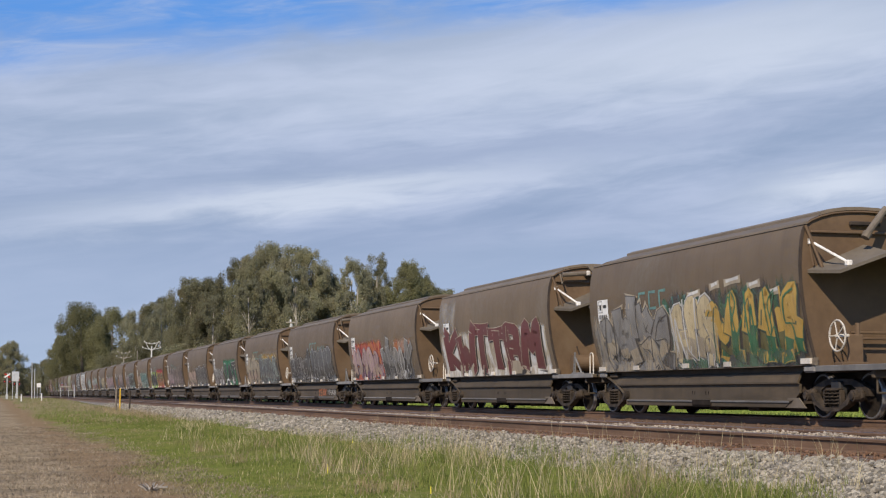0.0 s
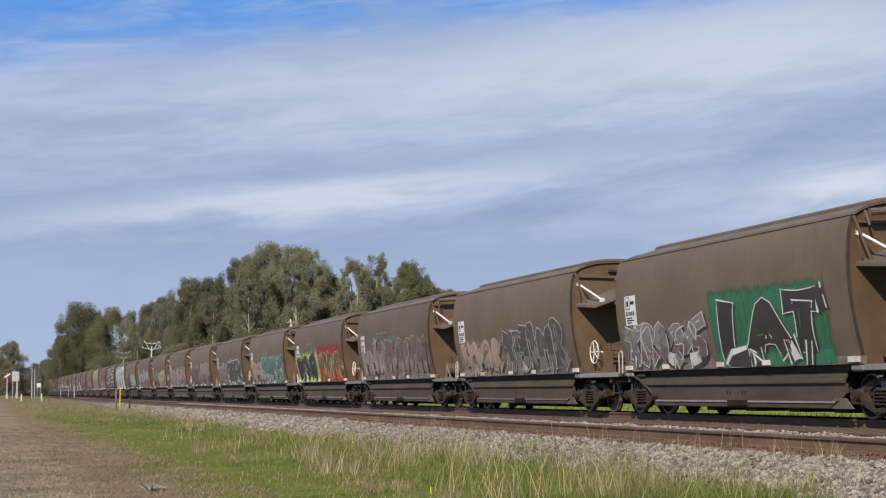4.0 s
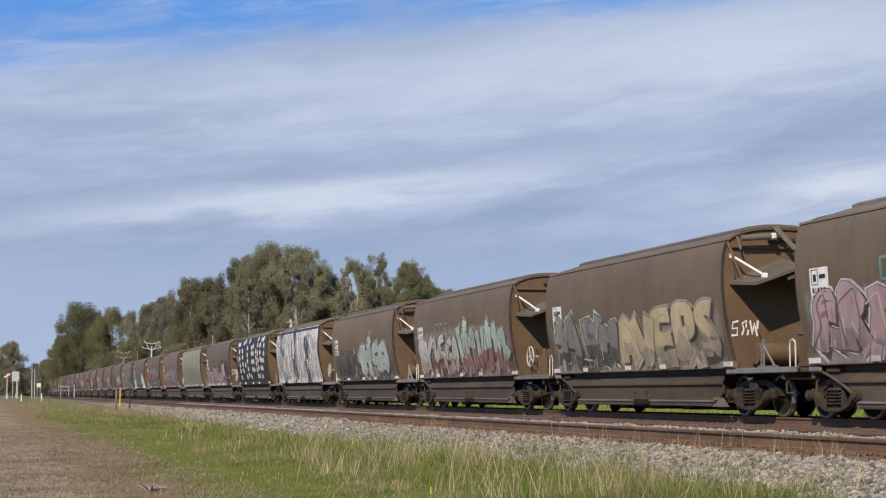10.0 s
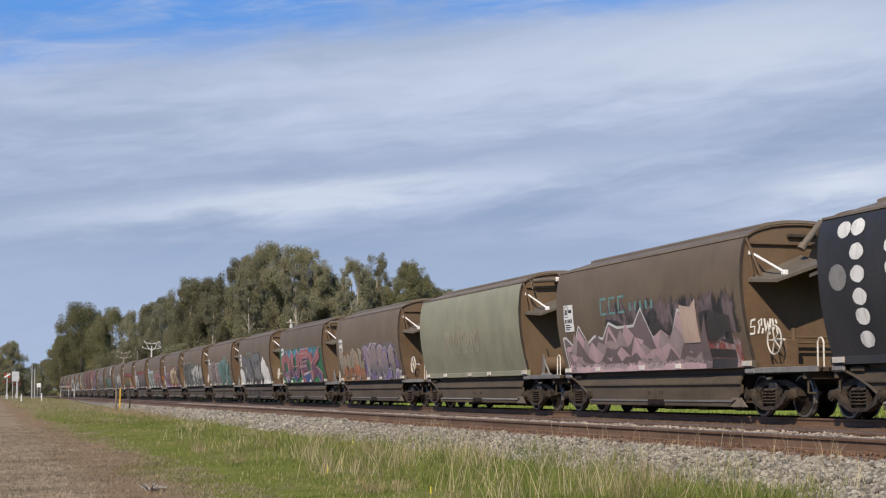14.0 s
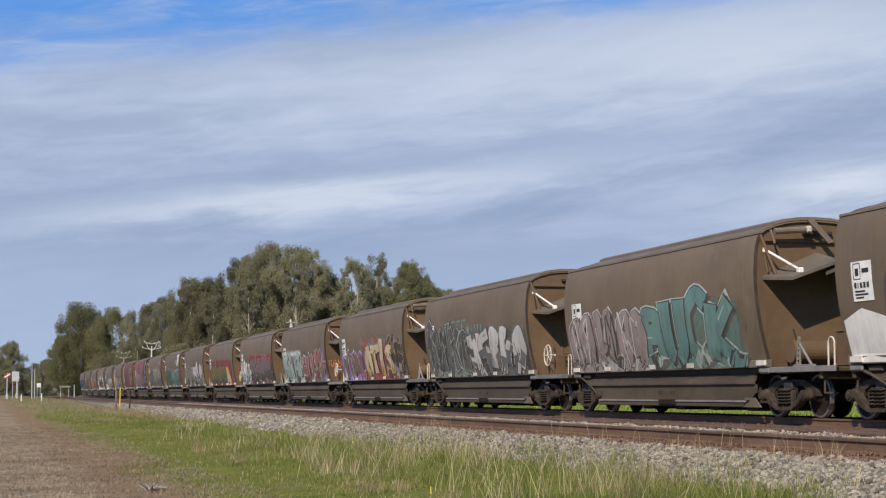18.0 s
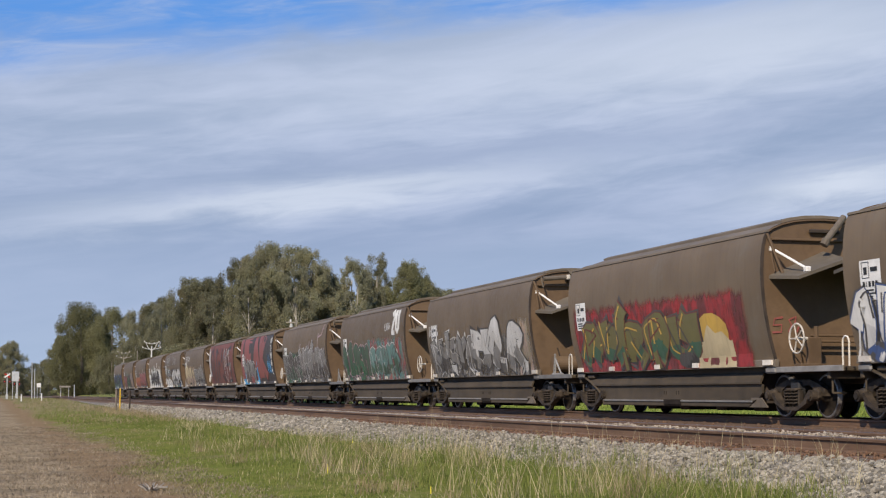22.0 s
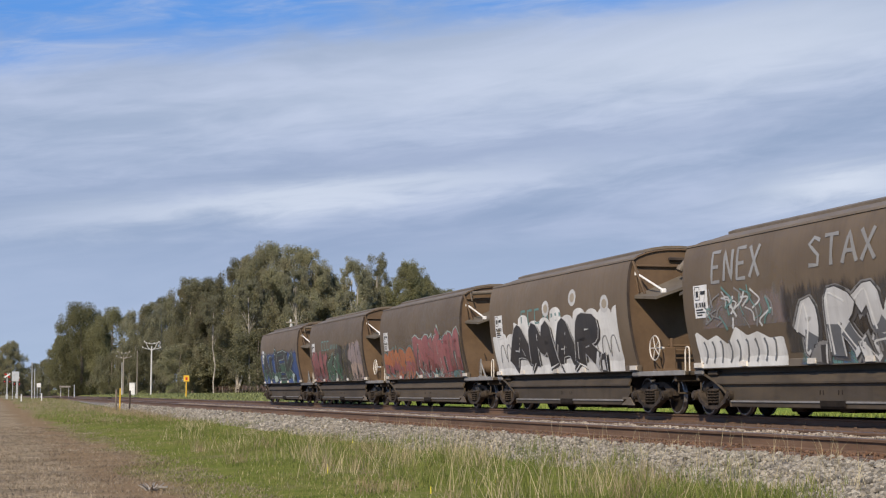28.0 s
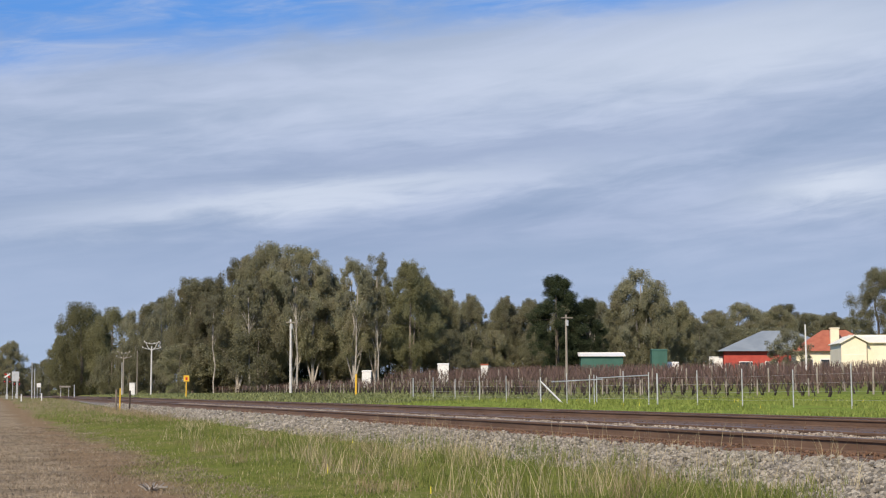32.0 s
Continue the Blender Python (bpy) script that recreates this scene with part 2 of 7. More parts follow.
M = {
    "ground": ground_mat(),
    "ballast": ballast_mat(),
    "stone": mat("ballast_stone", (0.158, 0.135, 0.105), (0.285, 0.252, 0.205), 6, 0.85, 0.2, island=0.55),
    "stone_dust": mat("dusty_stone", (0.20, 0.155, 0.115), (0.38, 0.32, 0.26), 6, 0.9, 0.2, island=0.3),
    "stone_rust": mat("rusty_stone", (0.085, 0.045, 0.025), (0.16, 0.088, 0.052), 6, 0.9, 0.2, island=0.4),
    "rail": mat("rail_steel", (0.100, 0.056, 0.031), (0.160, 0.094, 0.056), 5, 0.75, 0.2, 0.0, stretch=(1, 0.15, 1)),
    "rail_top": mat("rail_top", (0.10, 0.085, 0.08), (0.17, 0.15, 0.14), 5, 0.4, 0.05, 0.8, stretch=(1, 0.1, 1)),
    "sleeper": mat("sleeper", (0.12, 0.065, 0.04), (0.20, 0.13, 0.09), 5, 0.9, 0.3, vary=0.2),
    "brown": mat("wagon_brown", (0.127, 0.091, 0.055), (0.161, 0.117, 0.073), 0.7, 0.62, 0.04, c3=(0.150, 0.118, 0.082), vary=0.12, streak=0.20),
    "olive": mat("wagon_olive", (0.23, 0.225, 0.15), (0.28, 0.27, 0.185), 0.9, 0.65, 0.05, streak=0.25),
    "red": mat("wagon_red", (0.155, 0.055, 0.040), (0.185, 0.070, 0.050), 0.9, 0.65, 0.05, c3=(0.13, 0.075, 0.055), streak=0.25),
    "char": mat("wagon_char", (0.052, 0.043, 0.038), (0.070, 0.058, 0.050), 0.9, 0.62, 0.05, streak=0.3),
    "black": mat("wagon_black", (0.022, 0.021, 0.022), (0.035, 0.033, 0.032), 0.9, 0.6, 0.05, streak=0.3),
    "roof": mat("wagon_roof", (0.122, 0.095, 0.066), (0.165, 0.130, 0.094), 0.8, 0.75, 0.06, vary=0.1),
    "end": mat("wagon_end", (0.104, 0.064, 0.034), (0.142, 0.090, 0.050), 0.9, 0.7, 0.06, c3=(0.128, 0.086, 0.050), vary=0.1, streak=0.25),
    "frame": mat("underframe", (0.052, 0.038, 0.023), (0.090, 0.067, 0.043), 1.3, 0.8, 0.1, c3=(0.070, 0.055, 0.040), vary=0.12, streak=0.3, stretch=(1, 0.3, 1)),
    "sill": mat("dusty_steel", (0.110, 0.086, 0.062), (0.170, 0.138, 0.104), 1.6, 0.75, 0.08, c3=(0.095, 0.072, 0.050), vary=0.15),
    "hood": mat("hood_steel", (0.098, 0.080, 0.060), (0.135, 0.112, 0.085), 1.2, 0.8, 0.06, vary=0.1),
    "brace": mat("white_brace", (0.66, 0.64, 0.60), (0.80, 0.78, 0.74), 4, 0.6, 0.05, c3=(0.45, 0.38, 0.30)),
    "dark": mat("dark_iron", (0.030, 0.022, 0.017), (0.060, 0.043, 0.032), 3, 0.85, 0.2),
    "bogie": mat("bogie_iron", (0.016, 0.011, 0.007), (0.060, 0.043, 0.029), 5, 0.85, 0.2, vary=0.15),
    "wheel": mat("wheel_iron", (0.014, 0.011, 0.008), (0.032, 0.024, 0.018), 4, 0.85, 0.1, spec=0.15),
    "steel": mat("worn_steel", (0.16, 0.15, 0.14), (0.26, 0.245, 0.23), 4, 0.35, 0.03, 0.6),
    "white": mat("white_paint", (0.66, 0.64, 0.60), (0.80, 0.78, 0.74), 4, 0.6, 0.05, vary=0.06),
    "edge_grey": mat("edge_grey", (0.15, 0.14, 0.13), (0.22, 0.21, 0.195), 2.0, 0.7, 0.05, vary=0.3),
    "dusty_white": mat("dusty_white", (0.50, 0.45, 0.38), (0.66, 0.61, 0.54), 4, 0.7, 0.05, vary=0.2),
    "ink": mat("black_ink", (0.02, 0.02, 0.02), (0.03, 0.03, 0.03), 4, 0.6, 0.0),
    "yellow": mat("yellow_paint", (0.70, 0.40, 0.03), (0.78, 0.48, 0.05), 3, 0.6, 0.05),
    "pole_wood": mat("pole_wood", (0.22, 0.19, 0.155), (0.34, 0.30, 0.25), 3, 0.9, 0.2, stretch=(1, 1, 0.2), vary=0.15),
    "pole_pale": mat("pole_pale", (0.50, 0.48, 0.45), (0.62, 0.60, 0.56), 3, 0.8, 0.1),
    "galv": mat("galvanised", (0.42, 0.43, 0.43), (0.56, 0.57, 0.57), 4, 0.55, 0.05, 0.3),
    "bark": mat("bark", (0.11, 0.085, 0.065), (0.24, 0.20, 0.16), 0.8, 0.9, 0.4, vary=0.3),
    "bark_pale": mat("pale_bark", (0.25, 0.22, 0.185), (0.46, 0.42, 0.365), 0.8, 0.85, 0.2, c3=(0.13, 0.105, 0.08)),
    "leaf_a": leaf_mat("leaf_olive", (0.158, 0.158, 0.088), (0.285, 0.270, 0.168), (0.215, 0.190, 0.122)),
    "leaf_b": leaf_mat("leaf_yellow", (0.165, 0.164, 0.085), (0.270, 0.258, 0.135), (0.185, 0.178, 0.100)),
    "leaf_c": leaf_mat("leaf_dark", (0.055, 0.075, 0.040), (0.110, 0.130, 0.070), (0.075, 0.088, 0.048)),
    "leaf_d": leaf_mat("leaf_grey", (0.170, 0.170, 0.108), (0.290, 0.278, 0.182), (0.22, 0.205, 0.138)),
    "grass": mat("grass_blades", (0.098, 0.130, 0.030), (0.170, 0.184, 0.055), 0.8, 0.95, 0.0, c3=(0.270, 0.220, 0.115), island=0.25, spec=0.05),
    "dry": mat("dry_grass", (0.30, 0.245, 0.140), (0.44, 0.37, 0.23), 1.2, 0.85, 0.0, island=0.3),
    "straw": mat("matted_straw", (0.20, 0.145, 0.085), (0.33, 0.255, 0.160), 1.2, 0.9, 0.0, island=0.35),
    "weed": mat("field_weeds", (0.132, 0.172, 0.040), (0.232, 0.262, 0.072), 0.5, 0.95, 0.0, island=0.3, spec=0.05),
    "dull": mat("dull_weeds", (0.115, 0.135, 0.050), (0.19, 0.20, 0.085), 0.5, 0.9, 0.0, island=0.35),
    "flower": mat("yellow_flowers", (0.75, 0.62, 0.04), (0.85, 0.72, 0.08), 1.2, 0.8, 0.0),
    "vine": mat("vine_wood", (0.080, 0.050, 0.042), (0.150, 0.098, 0.085), 1.0, 0.9, 0.0, island=0.4),
    "vine_dark": mat("vine_trunk", (0.030, 0.024, 0.019), (0.06, 0.045, 0.036), 2.0, 0.95, 0.3),
    "brick": mat("red_brick", (0.36, 0.055, 0.042), (0.44, 0.075, 0.055), 2.0, 0.85, 0.1),
    "cream": mat("cream_wall", (0.80, 0.71, 0.50), (0.86, 0.77, 0.57), 0.7, 0.8, 0.05),
    "roof_grey": mat("roof_grey", (0.185, 0.205, 0.215), (0.245, 0.265, 0.270), 0.5, 0.55, 0.05),
    "roof_tile": mat("roof_tile", (0.30, 0.085, 0.045), (0.40, 0.13, 0.07), 1.5, 0.85, 0.2),
    "roof_cream": mat("roof_cream", (0.74, 0.68, 0.52), (0.82, 0.76, 0.60), 0.5, 0.6, 0.05),
    "green_shed": mat("green_shed", (0.035, 0.10, 0.075), (0.05, 0.13, 0.10), 0.7, 0.6, 0.05),
    "glass": mat("window_glass", (0.03, 0.04, 0.05), (0.05, 0.06, 0.07), 1.0, 0.12, 0.0, spec=0.6),
    "signal_red": mat("signal_red", (0.45, 0.02, 0.015), (0.55, 0.03, 0.02), 2.0, 0.5, 0.0),
    "asphalt": mat("asphalt", (0.05, 0.05, 0.05), (0.08, 0.078, 0.075), 2.0, 0.9, 0.3),
    "rubber": mat("rubber", (0.02, 0.02, 0.02), (0.03, 0.03, 0.03), 4.0, 0.8, 0.1),
}


# ---- building blocks ----
def box(bm, x, y, z, sx, sy, sz, m=None, bevel=0.0):
    """A box with its centre at x, y, z."""
    mm = Matrix.Translation((x, y, z)) @ Matrix.Diagonal((sx, sy, sz, 1))
    made = bmesh.ops.create_cube(bm, size=1, matrix=(m @ mm) if m else mm)
    if bevel:
        edges = {e for v in made["verts"] for e in v.link_edges}
        bmesh.ops.bevel(bm, geom=list(edges), offset=bevel, segments=1, affect="EDGES")
    return bm


def rod(bm, a, b, r, sides=8, r2=None):
    """A round bar from a to b."""
    a, b = Vector(a), Vector(b)
    d = b - a
    m = Matrix.Translation((a + b) / 2) @ d.to_track_quat("Z", "Y").to_matrix().to_4x4()
    bmesh.ops.create_cone(bm, cap_ends=True, segments=sides, radius1=r, radius2=r if r2 is None else r2, depth=d.length, matrix=m)
    return bm


def sweep(bm, outline, y0, y1, closed=True, axis="y"):
    """Pulls an outline of (x, z) along y, with ends."""
    put = (lambda p, t: (p[0], t, p[1])) if axis == "y" else (lambda p, t: (t, p[0], p[1]))
    a = [bm.verts.new(put(p, y0)) for p in outline]
    b = [bm.verts.new(put(p, y1)) for p in outline]
    n = len(outline)
    for i in range(n if closed else n - 1):
        j = (i + 1) % n
        bm.faces.new((a[i], a[j], b[j], b[i]))
    if closed:
        bm.faces.new(a[::-1])
        bm.faces.new(b)
    bmesh.ops.recalc_face_normals(bm, faces=bm.faces[:])
    return bm


def poly(bm, points, thick=None):
    """A flat plate through the points, made thick along its normal."""
    f = bm.faces.new([bm.verts.new(p) for p in points])
    if thick:
        f.normal_update()
        nrm = f.normal.copy()
        r = bmesh.ops.extrude_face_region(bm, geom=[f])
        vs = [g for g in r["geom"] if isinstance(g, bmesh.types.BMVert)]
        bmesh.ops.translate(bm, verts=vs, vec=-nrm * thick)
    bmesh.ops.recalc_face_normals(bm, faces=bm.faces[:])
    return bm


def mesh_of(bm, material, smooth=False):
    me = bpy.data.meshes.new("m")
    bm.to_mesh(me)
    bm.free()
    for x in material if isinstance(material, (list, tuple)) else [material]:
        me.materials.append(x)
    if smooth:
        me.polygons.foreach_set("use_smooth", [True] * len(me.polygons))
    return me


def part(name, bm, material, parent=None, label="", at=None, smooth=False):
    """ONE mesh object under a thing or a part; bm may be a mesh that is shared."""
    me = bm if isinstance(bm, bpy.types.Mesh) else mesh_of(bm, material, smooth)
    me.name = name
    ob = new(name, me)
    if parent is not None:
        ob.parent = parent
    if at is not None:
        ob.matrix_basis = at
    if label:
        ob["label"] = label
    return ob


def thing(name, label, category, at=None, group="", kind=""):
    ob = new(name)
    ob.empty_display_size = 0.2
    if at is not None:
        ob.matrix_basis = at
    return tagged(ob, label, category, group, kind)


def soup(name, verts, faces, material, label, category, kind="stuff", parent=None, smooth=False):
    me = bpy.data.meshes.new(name)
    me.from_pydata(verts, [], faces)
    for x in material if isinstance(material, (list, tuple)) else [material]:
        me.materials.append(x)
    if smooth:
        me.polygons.foreach_set("use_smooth", [True] * len(me.polygons))
    ob = new(name, me)
    if parent is not None:
        ob.parent = parent
    return tagged(ob, label, category, "", kind) if parent is None else ob


def smooth01(x, a, b):
    t = min(1.0, max(0.0, (x - a) / (b - a)))
    return t * t * (3 - 2 * t)


def rise(x, a, b, r):
    return smooth01(x, a, b) * 0.012 * max(0.0, min(r, 420.0) - 90.0)


def land(x, y):
    """Height of the ground. The track runs along y; x is the distance from the camera's line."""
    z = -0.72
    z += 0.10 * smooth01(x, 2.0, 5.0) + 0.14 * smooth01(x, 6.5, 9.0)
    z += 0.30 * smooth01(x, 18.5, 21.0) + 0.23 * smooth01(x, 21.0, 30.0)
    r = math.hypot(x, y)
    if y > 0:
        z += rise(x, 36.0, 66.0, r)
        z += 0.03 * max(0.0, min(x, 160.0) - 55.0)
        z += (0.50 * (1 - smooth01(x, 7.6, 8.6)) + 0.35 * smooth01(x, 18.8, 21.0)) * smooth01(y, 60.0, 180.0)
    z += 0.05 * noise.noise((x * 0.35, y * 0.35, 0)) * (1.0 if x < 8 or x > 20 else 0.2)
    return z


# ---- ground, ballast, rails ----
def grid_sheet(name, xs, ys, height, material, label, category):
    verts = [(x, y, height(x, y)) for y in ys for x in xs]
    w = len(xs)
    faces = [(j * w + i, j * w + i + 1, (j + 1) * w + i + 1, (j + 1) * w + i) for j in range(len(ys) - 1) for i in range(w - 1)]
    return soup(name, verts, faces, material, label, category, "structure", smooth=True)


def steps(*runs):
    out = []
    for a, b, d in runs:
        out += [a + d * i for i in range(int(round((b - a) / d)))]
    return out + [runs[-1][1]]


XS = steps((-3000, -200, 400), (-200, -20, 30), (-20, 0, 4), (0, 9, 0.5), (9, 18, 3), (18, 24, 0.5), (24, 60, 3), (60, 180, 10), (180, 420, 40), (420, 3020, 650))
YS = steps((-2000, -200, 450), (-200, 0, 40), (0, 60, 1.0), (60, 180, 4), (180, 480, 20), (480, 1000, 104), (1000, 4000, 600))
grid_sheet("ground", XS, YS, land, M["ground"], "green grass verge, brown gravel track and weedy field", "ground")

BED = ((7.7, -0.62), (8.0, -0.50), (8.5, -0.36), (8.9, -0.25), (9.2, -0.19), (9.45, -0.175), (9.9, -0.16), (10.3, -0.10), (10.65, -0.046), (10.95, -0.058), (11.25, -0.15),
       (11.7, -0.17), (12.2, -0.20), (13.3, -0.26), (14.4, -0.24), (15.2, -0.20), (16.0, -0.165), (16.6, -0.165), (17.3, -0.15), (18.0, -0.165), (18.9, -0.18), (19.5, -0.30), (20.0, -0.46))


def bed_height(x):
    for (a, za), (b, zb) in zip(BED, BED[1:]):
        if x <= b:
            return za + (zb - za) * (x - a) / (b - a)
    return BED[-1][1]


def bed_z(x, y):
    low = min(1.0, abs(x - 9.63) * 4, abs(x - 11.07) * 4, abs(x - 16.6) * 4, abs(x - 18.04) * 4)
    return bed_height(x) + low * 0.035 * noise.noise((x * 2.2, y * 1.3, 3)) + low * 0.02 * noise.noise((x * 7, y * 7, 8))


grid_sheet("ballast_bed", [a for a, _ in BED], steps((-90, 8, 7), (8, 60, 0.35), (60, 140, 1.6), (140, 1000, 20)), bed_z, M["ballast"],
           "pale grey crushed stone ballast, rust-stained near the rails", "ballast")

RAIL = [(-0.070, -0.170), (0.070, -0.170), (0.070, -0.158), (0.012, -0.142), (0.009, -0.048), (0.034, -0.036), (0.036, -0.010), (0.028, 0.0),
        (-0.028, 0.0), (-0.036, -0.010), (-0.034, -0.036), (-0.009, -0.048), (-0.012, -0.142), (-0.070, -0.158)]


def track(x, label, shiny):
    top = thing("railway_track", label, "railway track", pose(x, 0, 0), "railway tracks", "structure")
    for side in (-0.7525, 0.7525):
        bm = bmesh.new()
        sweep(bm, [(a + side, b) for a, b in RAIL], -90, 1000)
        rail = part("rail", bm, M["rail"], top)
        bm = bmesh.new()
        sweep(bm, [(side - 0.027, 0.0005), (side + 0.027, 0.0005), (side + 0.024, 0.003), (side - 0.024, 0.003)], -90, 1000)
        part("running_surface", bm, M["rail_top"], rail, "worn rail head")
    bm = bmesh.new()
    box(bm, 0, 0, -0.29, 2.5, 0.23, 0.22, bevel=0.02)
    me = mesh_of(bm, M["sleeper"])
    bm = bmesh.new()
    for side in (-0.7525, 0.7525):
        for d in (-0.085, 0.085):
            box(bm, side + d, 0, -0.165, 0.05, 0.09, 0.035, bevel=0.008)
    clip = mesh_of(bm, M["rail"])
    for i in range(140):
        s = part("sleeper", me, None, top, at=pose(0, 8 + i * 0.68, 0))
        if i < 60:
            part("rail_clip", clip, None, s)
    return top


track(10.35, "rusty unused railway track on stone ballast", False)
track(17.32, "rusty railway track under the grain train", True)


def stones(name, n, x0, x1, y0, y1, size, material, label, seed, lift=0.0):
    """Loose angular stones on the ballast."""
    rng = np.random.default_rng(seed)
    base = bmesh.new()
    bmesh.ops.create_icosphere(base, subdivisions=1, radius=1.0)
    v0 = np.array([v.co[:] for v in base.verts])
    f0 = np.array([[v.index for v in f.verts] for f in base.faces])
    base.free()
    kinds = [v0 * rng.uniform(0.62, 1.15, (len(v0), 1)) * rng.uniform(0.65, 1.2, (1, 3)) for _ in range(12)]
    verts, faces = [], []
    xs = rng.uniform(x0, x1, n)
    ys = y0 + (y1 - y0) * rng.uniform(0, 1, n) ** 1.6
    for i in range(n):
        s = size * rng.uniform(0.55, 1.35)
        q = Euler(rng.uniform(0, 6.28, 3)).to_matrix()
        p = kinds[i % 12] @ np.array(q).T * s
        p += (xs[i], ys[i], bed_z(xs[i], ys[i]) + s * 0.35 + lift)
        faces.append(f0 + i * len(v0))
        verts.append(p)
    return soup(name, np.concatenate(verts).tolist(), np.concatenate(faces).tolist(), material, label, "ballast stones")


stones("ballast_stones", 20000, 7.75, 9.05, 12, 46, 0.031, M["stone"], "loose pale grey crushed stone on the bank", 3)
stones("ballast_stones", 9000, 7.75, 9.05, 40, 120, 0.060, M["stone"], "loose pale grey crushed stone on the bank", 4)
stones("rusty_stones", 5000, 8.95, 9.50, 13, 60, 0.022, M["stone_rust"], "rust-brown crushed stone beside the rail", 5)
stones("ballast_stones", 7000, 10.30, 10.95, 14, 90, 0.021, M["stone_dust"], "pale crushed stone heaped between the rails", 6)
stones("rusty_stones", 6000, 11.2, 15.9, 15, 70, 0.022, M["stone_rust"], "brown crushed stone between the tracks", 7, -0.015)


# ---- grass ----
def blades(name, xs, ys, hs, ws, lean, material, label, category, seed):
    rng = np.random.default_rng(seed)
    n = len(xs)
    zs = np.array([max(land(x, y), bed_height(x) if 7.7 < x < 20 else -9) for x, y in zip(xs, ys)])
    ang = rng.uniform(0, 2 * np.pi, n)
    l = lean * rng.uniform(0.2, 1.0, n) * hs
    face = rng.uniform(0, np.pi, n)
    wx, wy = np.cos(face) * ws / 2, np.sin(face) * ws / 2
    dx, dy = np.cos(ang) * l, np.sin(ang) * l
    v = np.empty((n, 5, 3))
    v[:, 0] = np.c_[xs - wx, ys - wy, zs - 0.02]
    v[:, 1] = np.c_[xs + wx, ys + wy, zs - 0.02]
    v[:, 2] = np.c_[xs + wx * 0.7 + dx * 0.35, ys + wy * 0.7 + dy * 0.35, zs + hs * 0.6]
    v[:, 3] = np.c_[xs - wx * 0.7 + dx * 0.35, ys - wy * 0.7 + dy * 0.35, zs + hs * 0.6]
    v[:, 4] = np.c_[xs + dx, ys + dy, zs + hs]
    k = np.arange(n) * 5
    quads = np.c_[k, k + 1, k + 2, k + 3].tolist()
    tris = np.c_[k + 3, k + 2, k + 4].tolist()
    return soup(name, v.reshape(-1, 3).tolist(), quads + tris, material, label, category)


def verge_edge(y):
    return 2.7 + 0.5 * math.sin(y * 0.21) + 0.35 * math.sin(y * 0.63 + 1)


def scatter(n, x0, x1, y0, y1, seed, power=1.5, keep=None):
    rng = np.random.default_rng(seed)
    x, y = rng.uniform(x0, x1, n), y0 + (y1 - y0) * rng.uniform(0, 1, n) ** power
    if keep:
        ok = np.array([keep(a, b) for a, b in zip(x, y)])
        x, y = x[ok], y[ok]
    return x, y, np.random.default_rng(seed + 99)


def verge(x, y):
    return x > verge_edge(y) and noise.noise((x * 0.5, y * 0.3, 1)) > -0.35 and x < 8.05 + 0.45 * noise.noise((1, y * 0.7, 5))


x, y, r = scatter(100000, 2.0, 8.6, 13, 75, 11, 1.7, verge)
tall = np.array([0.35 + 1.3 * smooth01(noise.noise((a * 0.9, b * 0.5, 4)), -0.25, 0.45) * smooth01(a, 3.2, 6.0) for a, b in zip(x, y)])
blades("grass", x, y, r.uniform(0.03, 0.13, len(x)) * tall, r.uniform(0.005, 0.011, len(x)), 1.1, M["grass"], "short fresh green grass on the verge", "grass", 12)
x, y, r = scatter(9000, 1.8, 8.4, 60, 200, 13, 1.6, verge)
blades("grass", x, y, r.uniform(0.04, 0.12, len(x)), r.uniform(0.015, 0.035, len(x)), 1.2, M["grass"], "green grass further along the verge", "grass", 14)


def tufts(n, x0, x1, y0, y1, per, spread, h0, h1, w, seed, material, label, power=1.3, lean=0.35):
    rng = np.random.default_rng(seed)
    cx, cy = rng.uniform(x0, x1, n), y0 + (y1 - y0) * rng.uniform(0, 1, n) ** power
    x = np.repeat(cx, per) + rng.normal(0, spread, n * per)
    y = np.repeat(cy, per) + rng.normal(0, spread, n * per)
    h = np.repeat(rng.uniform(0.6, 1.0, n), per) * rng.uniform(h0, h1, n * per)
    return blades("grass_tufts", x, y, h, np.full(n * per, w), lean, material, label, "grass", seed + 1)


tufts(46, 4.4, 8.2, 14, 27, 17, 0.17, 0.25, 0.85, 0.006, 21, M["dry"], "tall dry straw-coloured grass", 1.1, 1.0)
tufts(26, 4.0, 7.6, 14, 36, 60, 0.11, 0.10, 0.42, 0.006, 61, M["straw"], "matted brown dead grass clump", 1.3, 1.0)
tufts(120, 5.2, 8.2, 14, 34, 40, 0.15, 0.14, 0.42, 0.007, 63, M["grass"], "tall green grass below the ballast", 1.2, 0.55)
tufts(70, 6.4, 8.7, 14, 34, 4, 0.20, 0.25, 0.62, 0.005, 51, M["dry"], "thin dry stalks along the ballast", 1.2, 1.0)
tufts(46, 4.2, 8.2, 24, 66, 22, 0.26, 0.14, 0.46, 0.008, 23, M["dry"], "tall dry straw-coloured grass", 1.3, 0.9)
tufts(150, 2.6, 8.0, 60, 170, 24, 0.55, 0.08, 0.26, 0.016, 25, M["straw"], "dry brown grass further off", 1.3, 1.3)
tufts(110, 5.6, 8.1, 14, 60, 46, 0.17, 0.08, 0.26, 0.009, 27, M["grass"], "lush green grass clumps", 1.3, 0.6)
tufts(40, 8.2, 9.2, 15, 60, 5, 0.10, 0.25, 0.55, 0.006, 29, M["dry"], "thin dry stalks in the ballast")
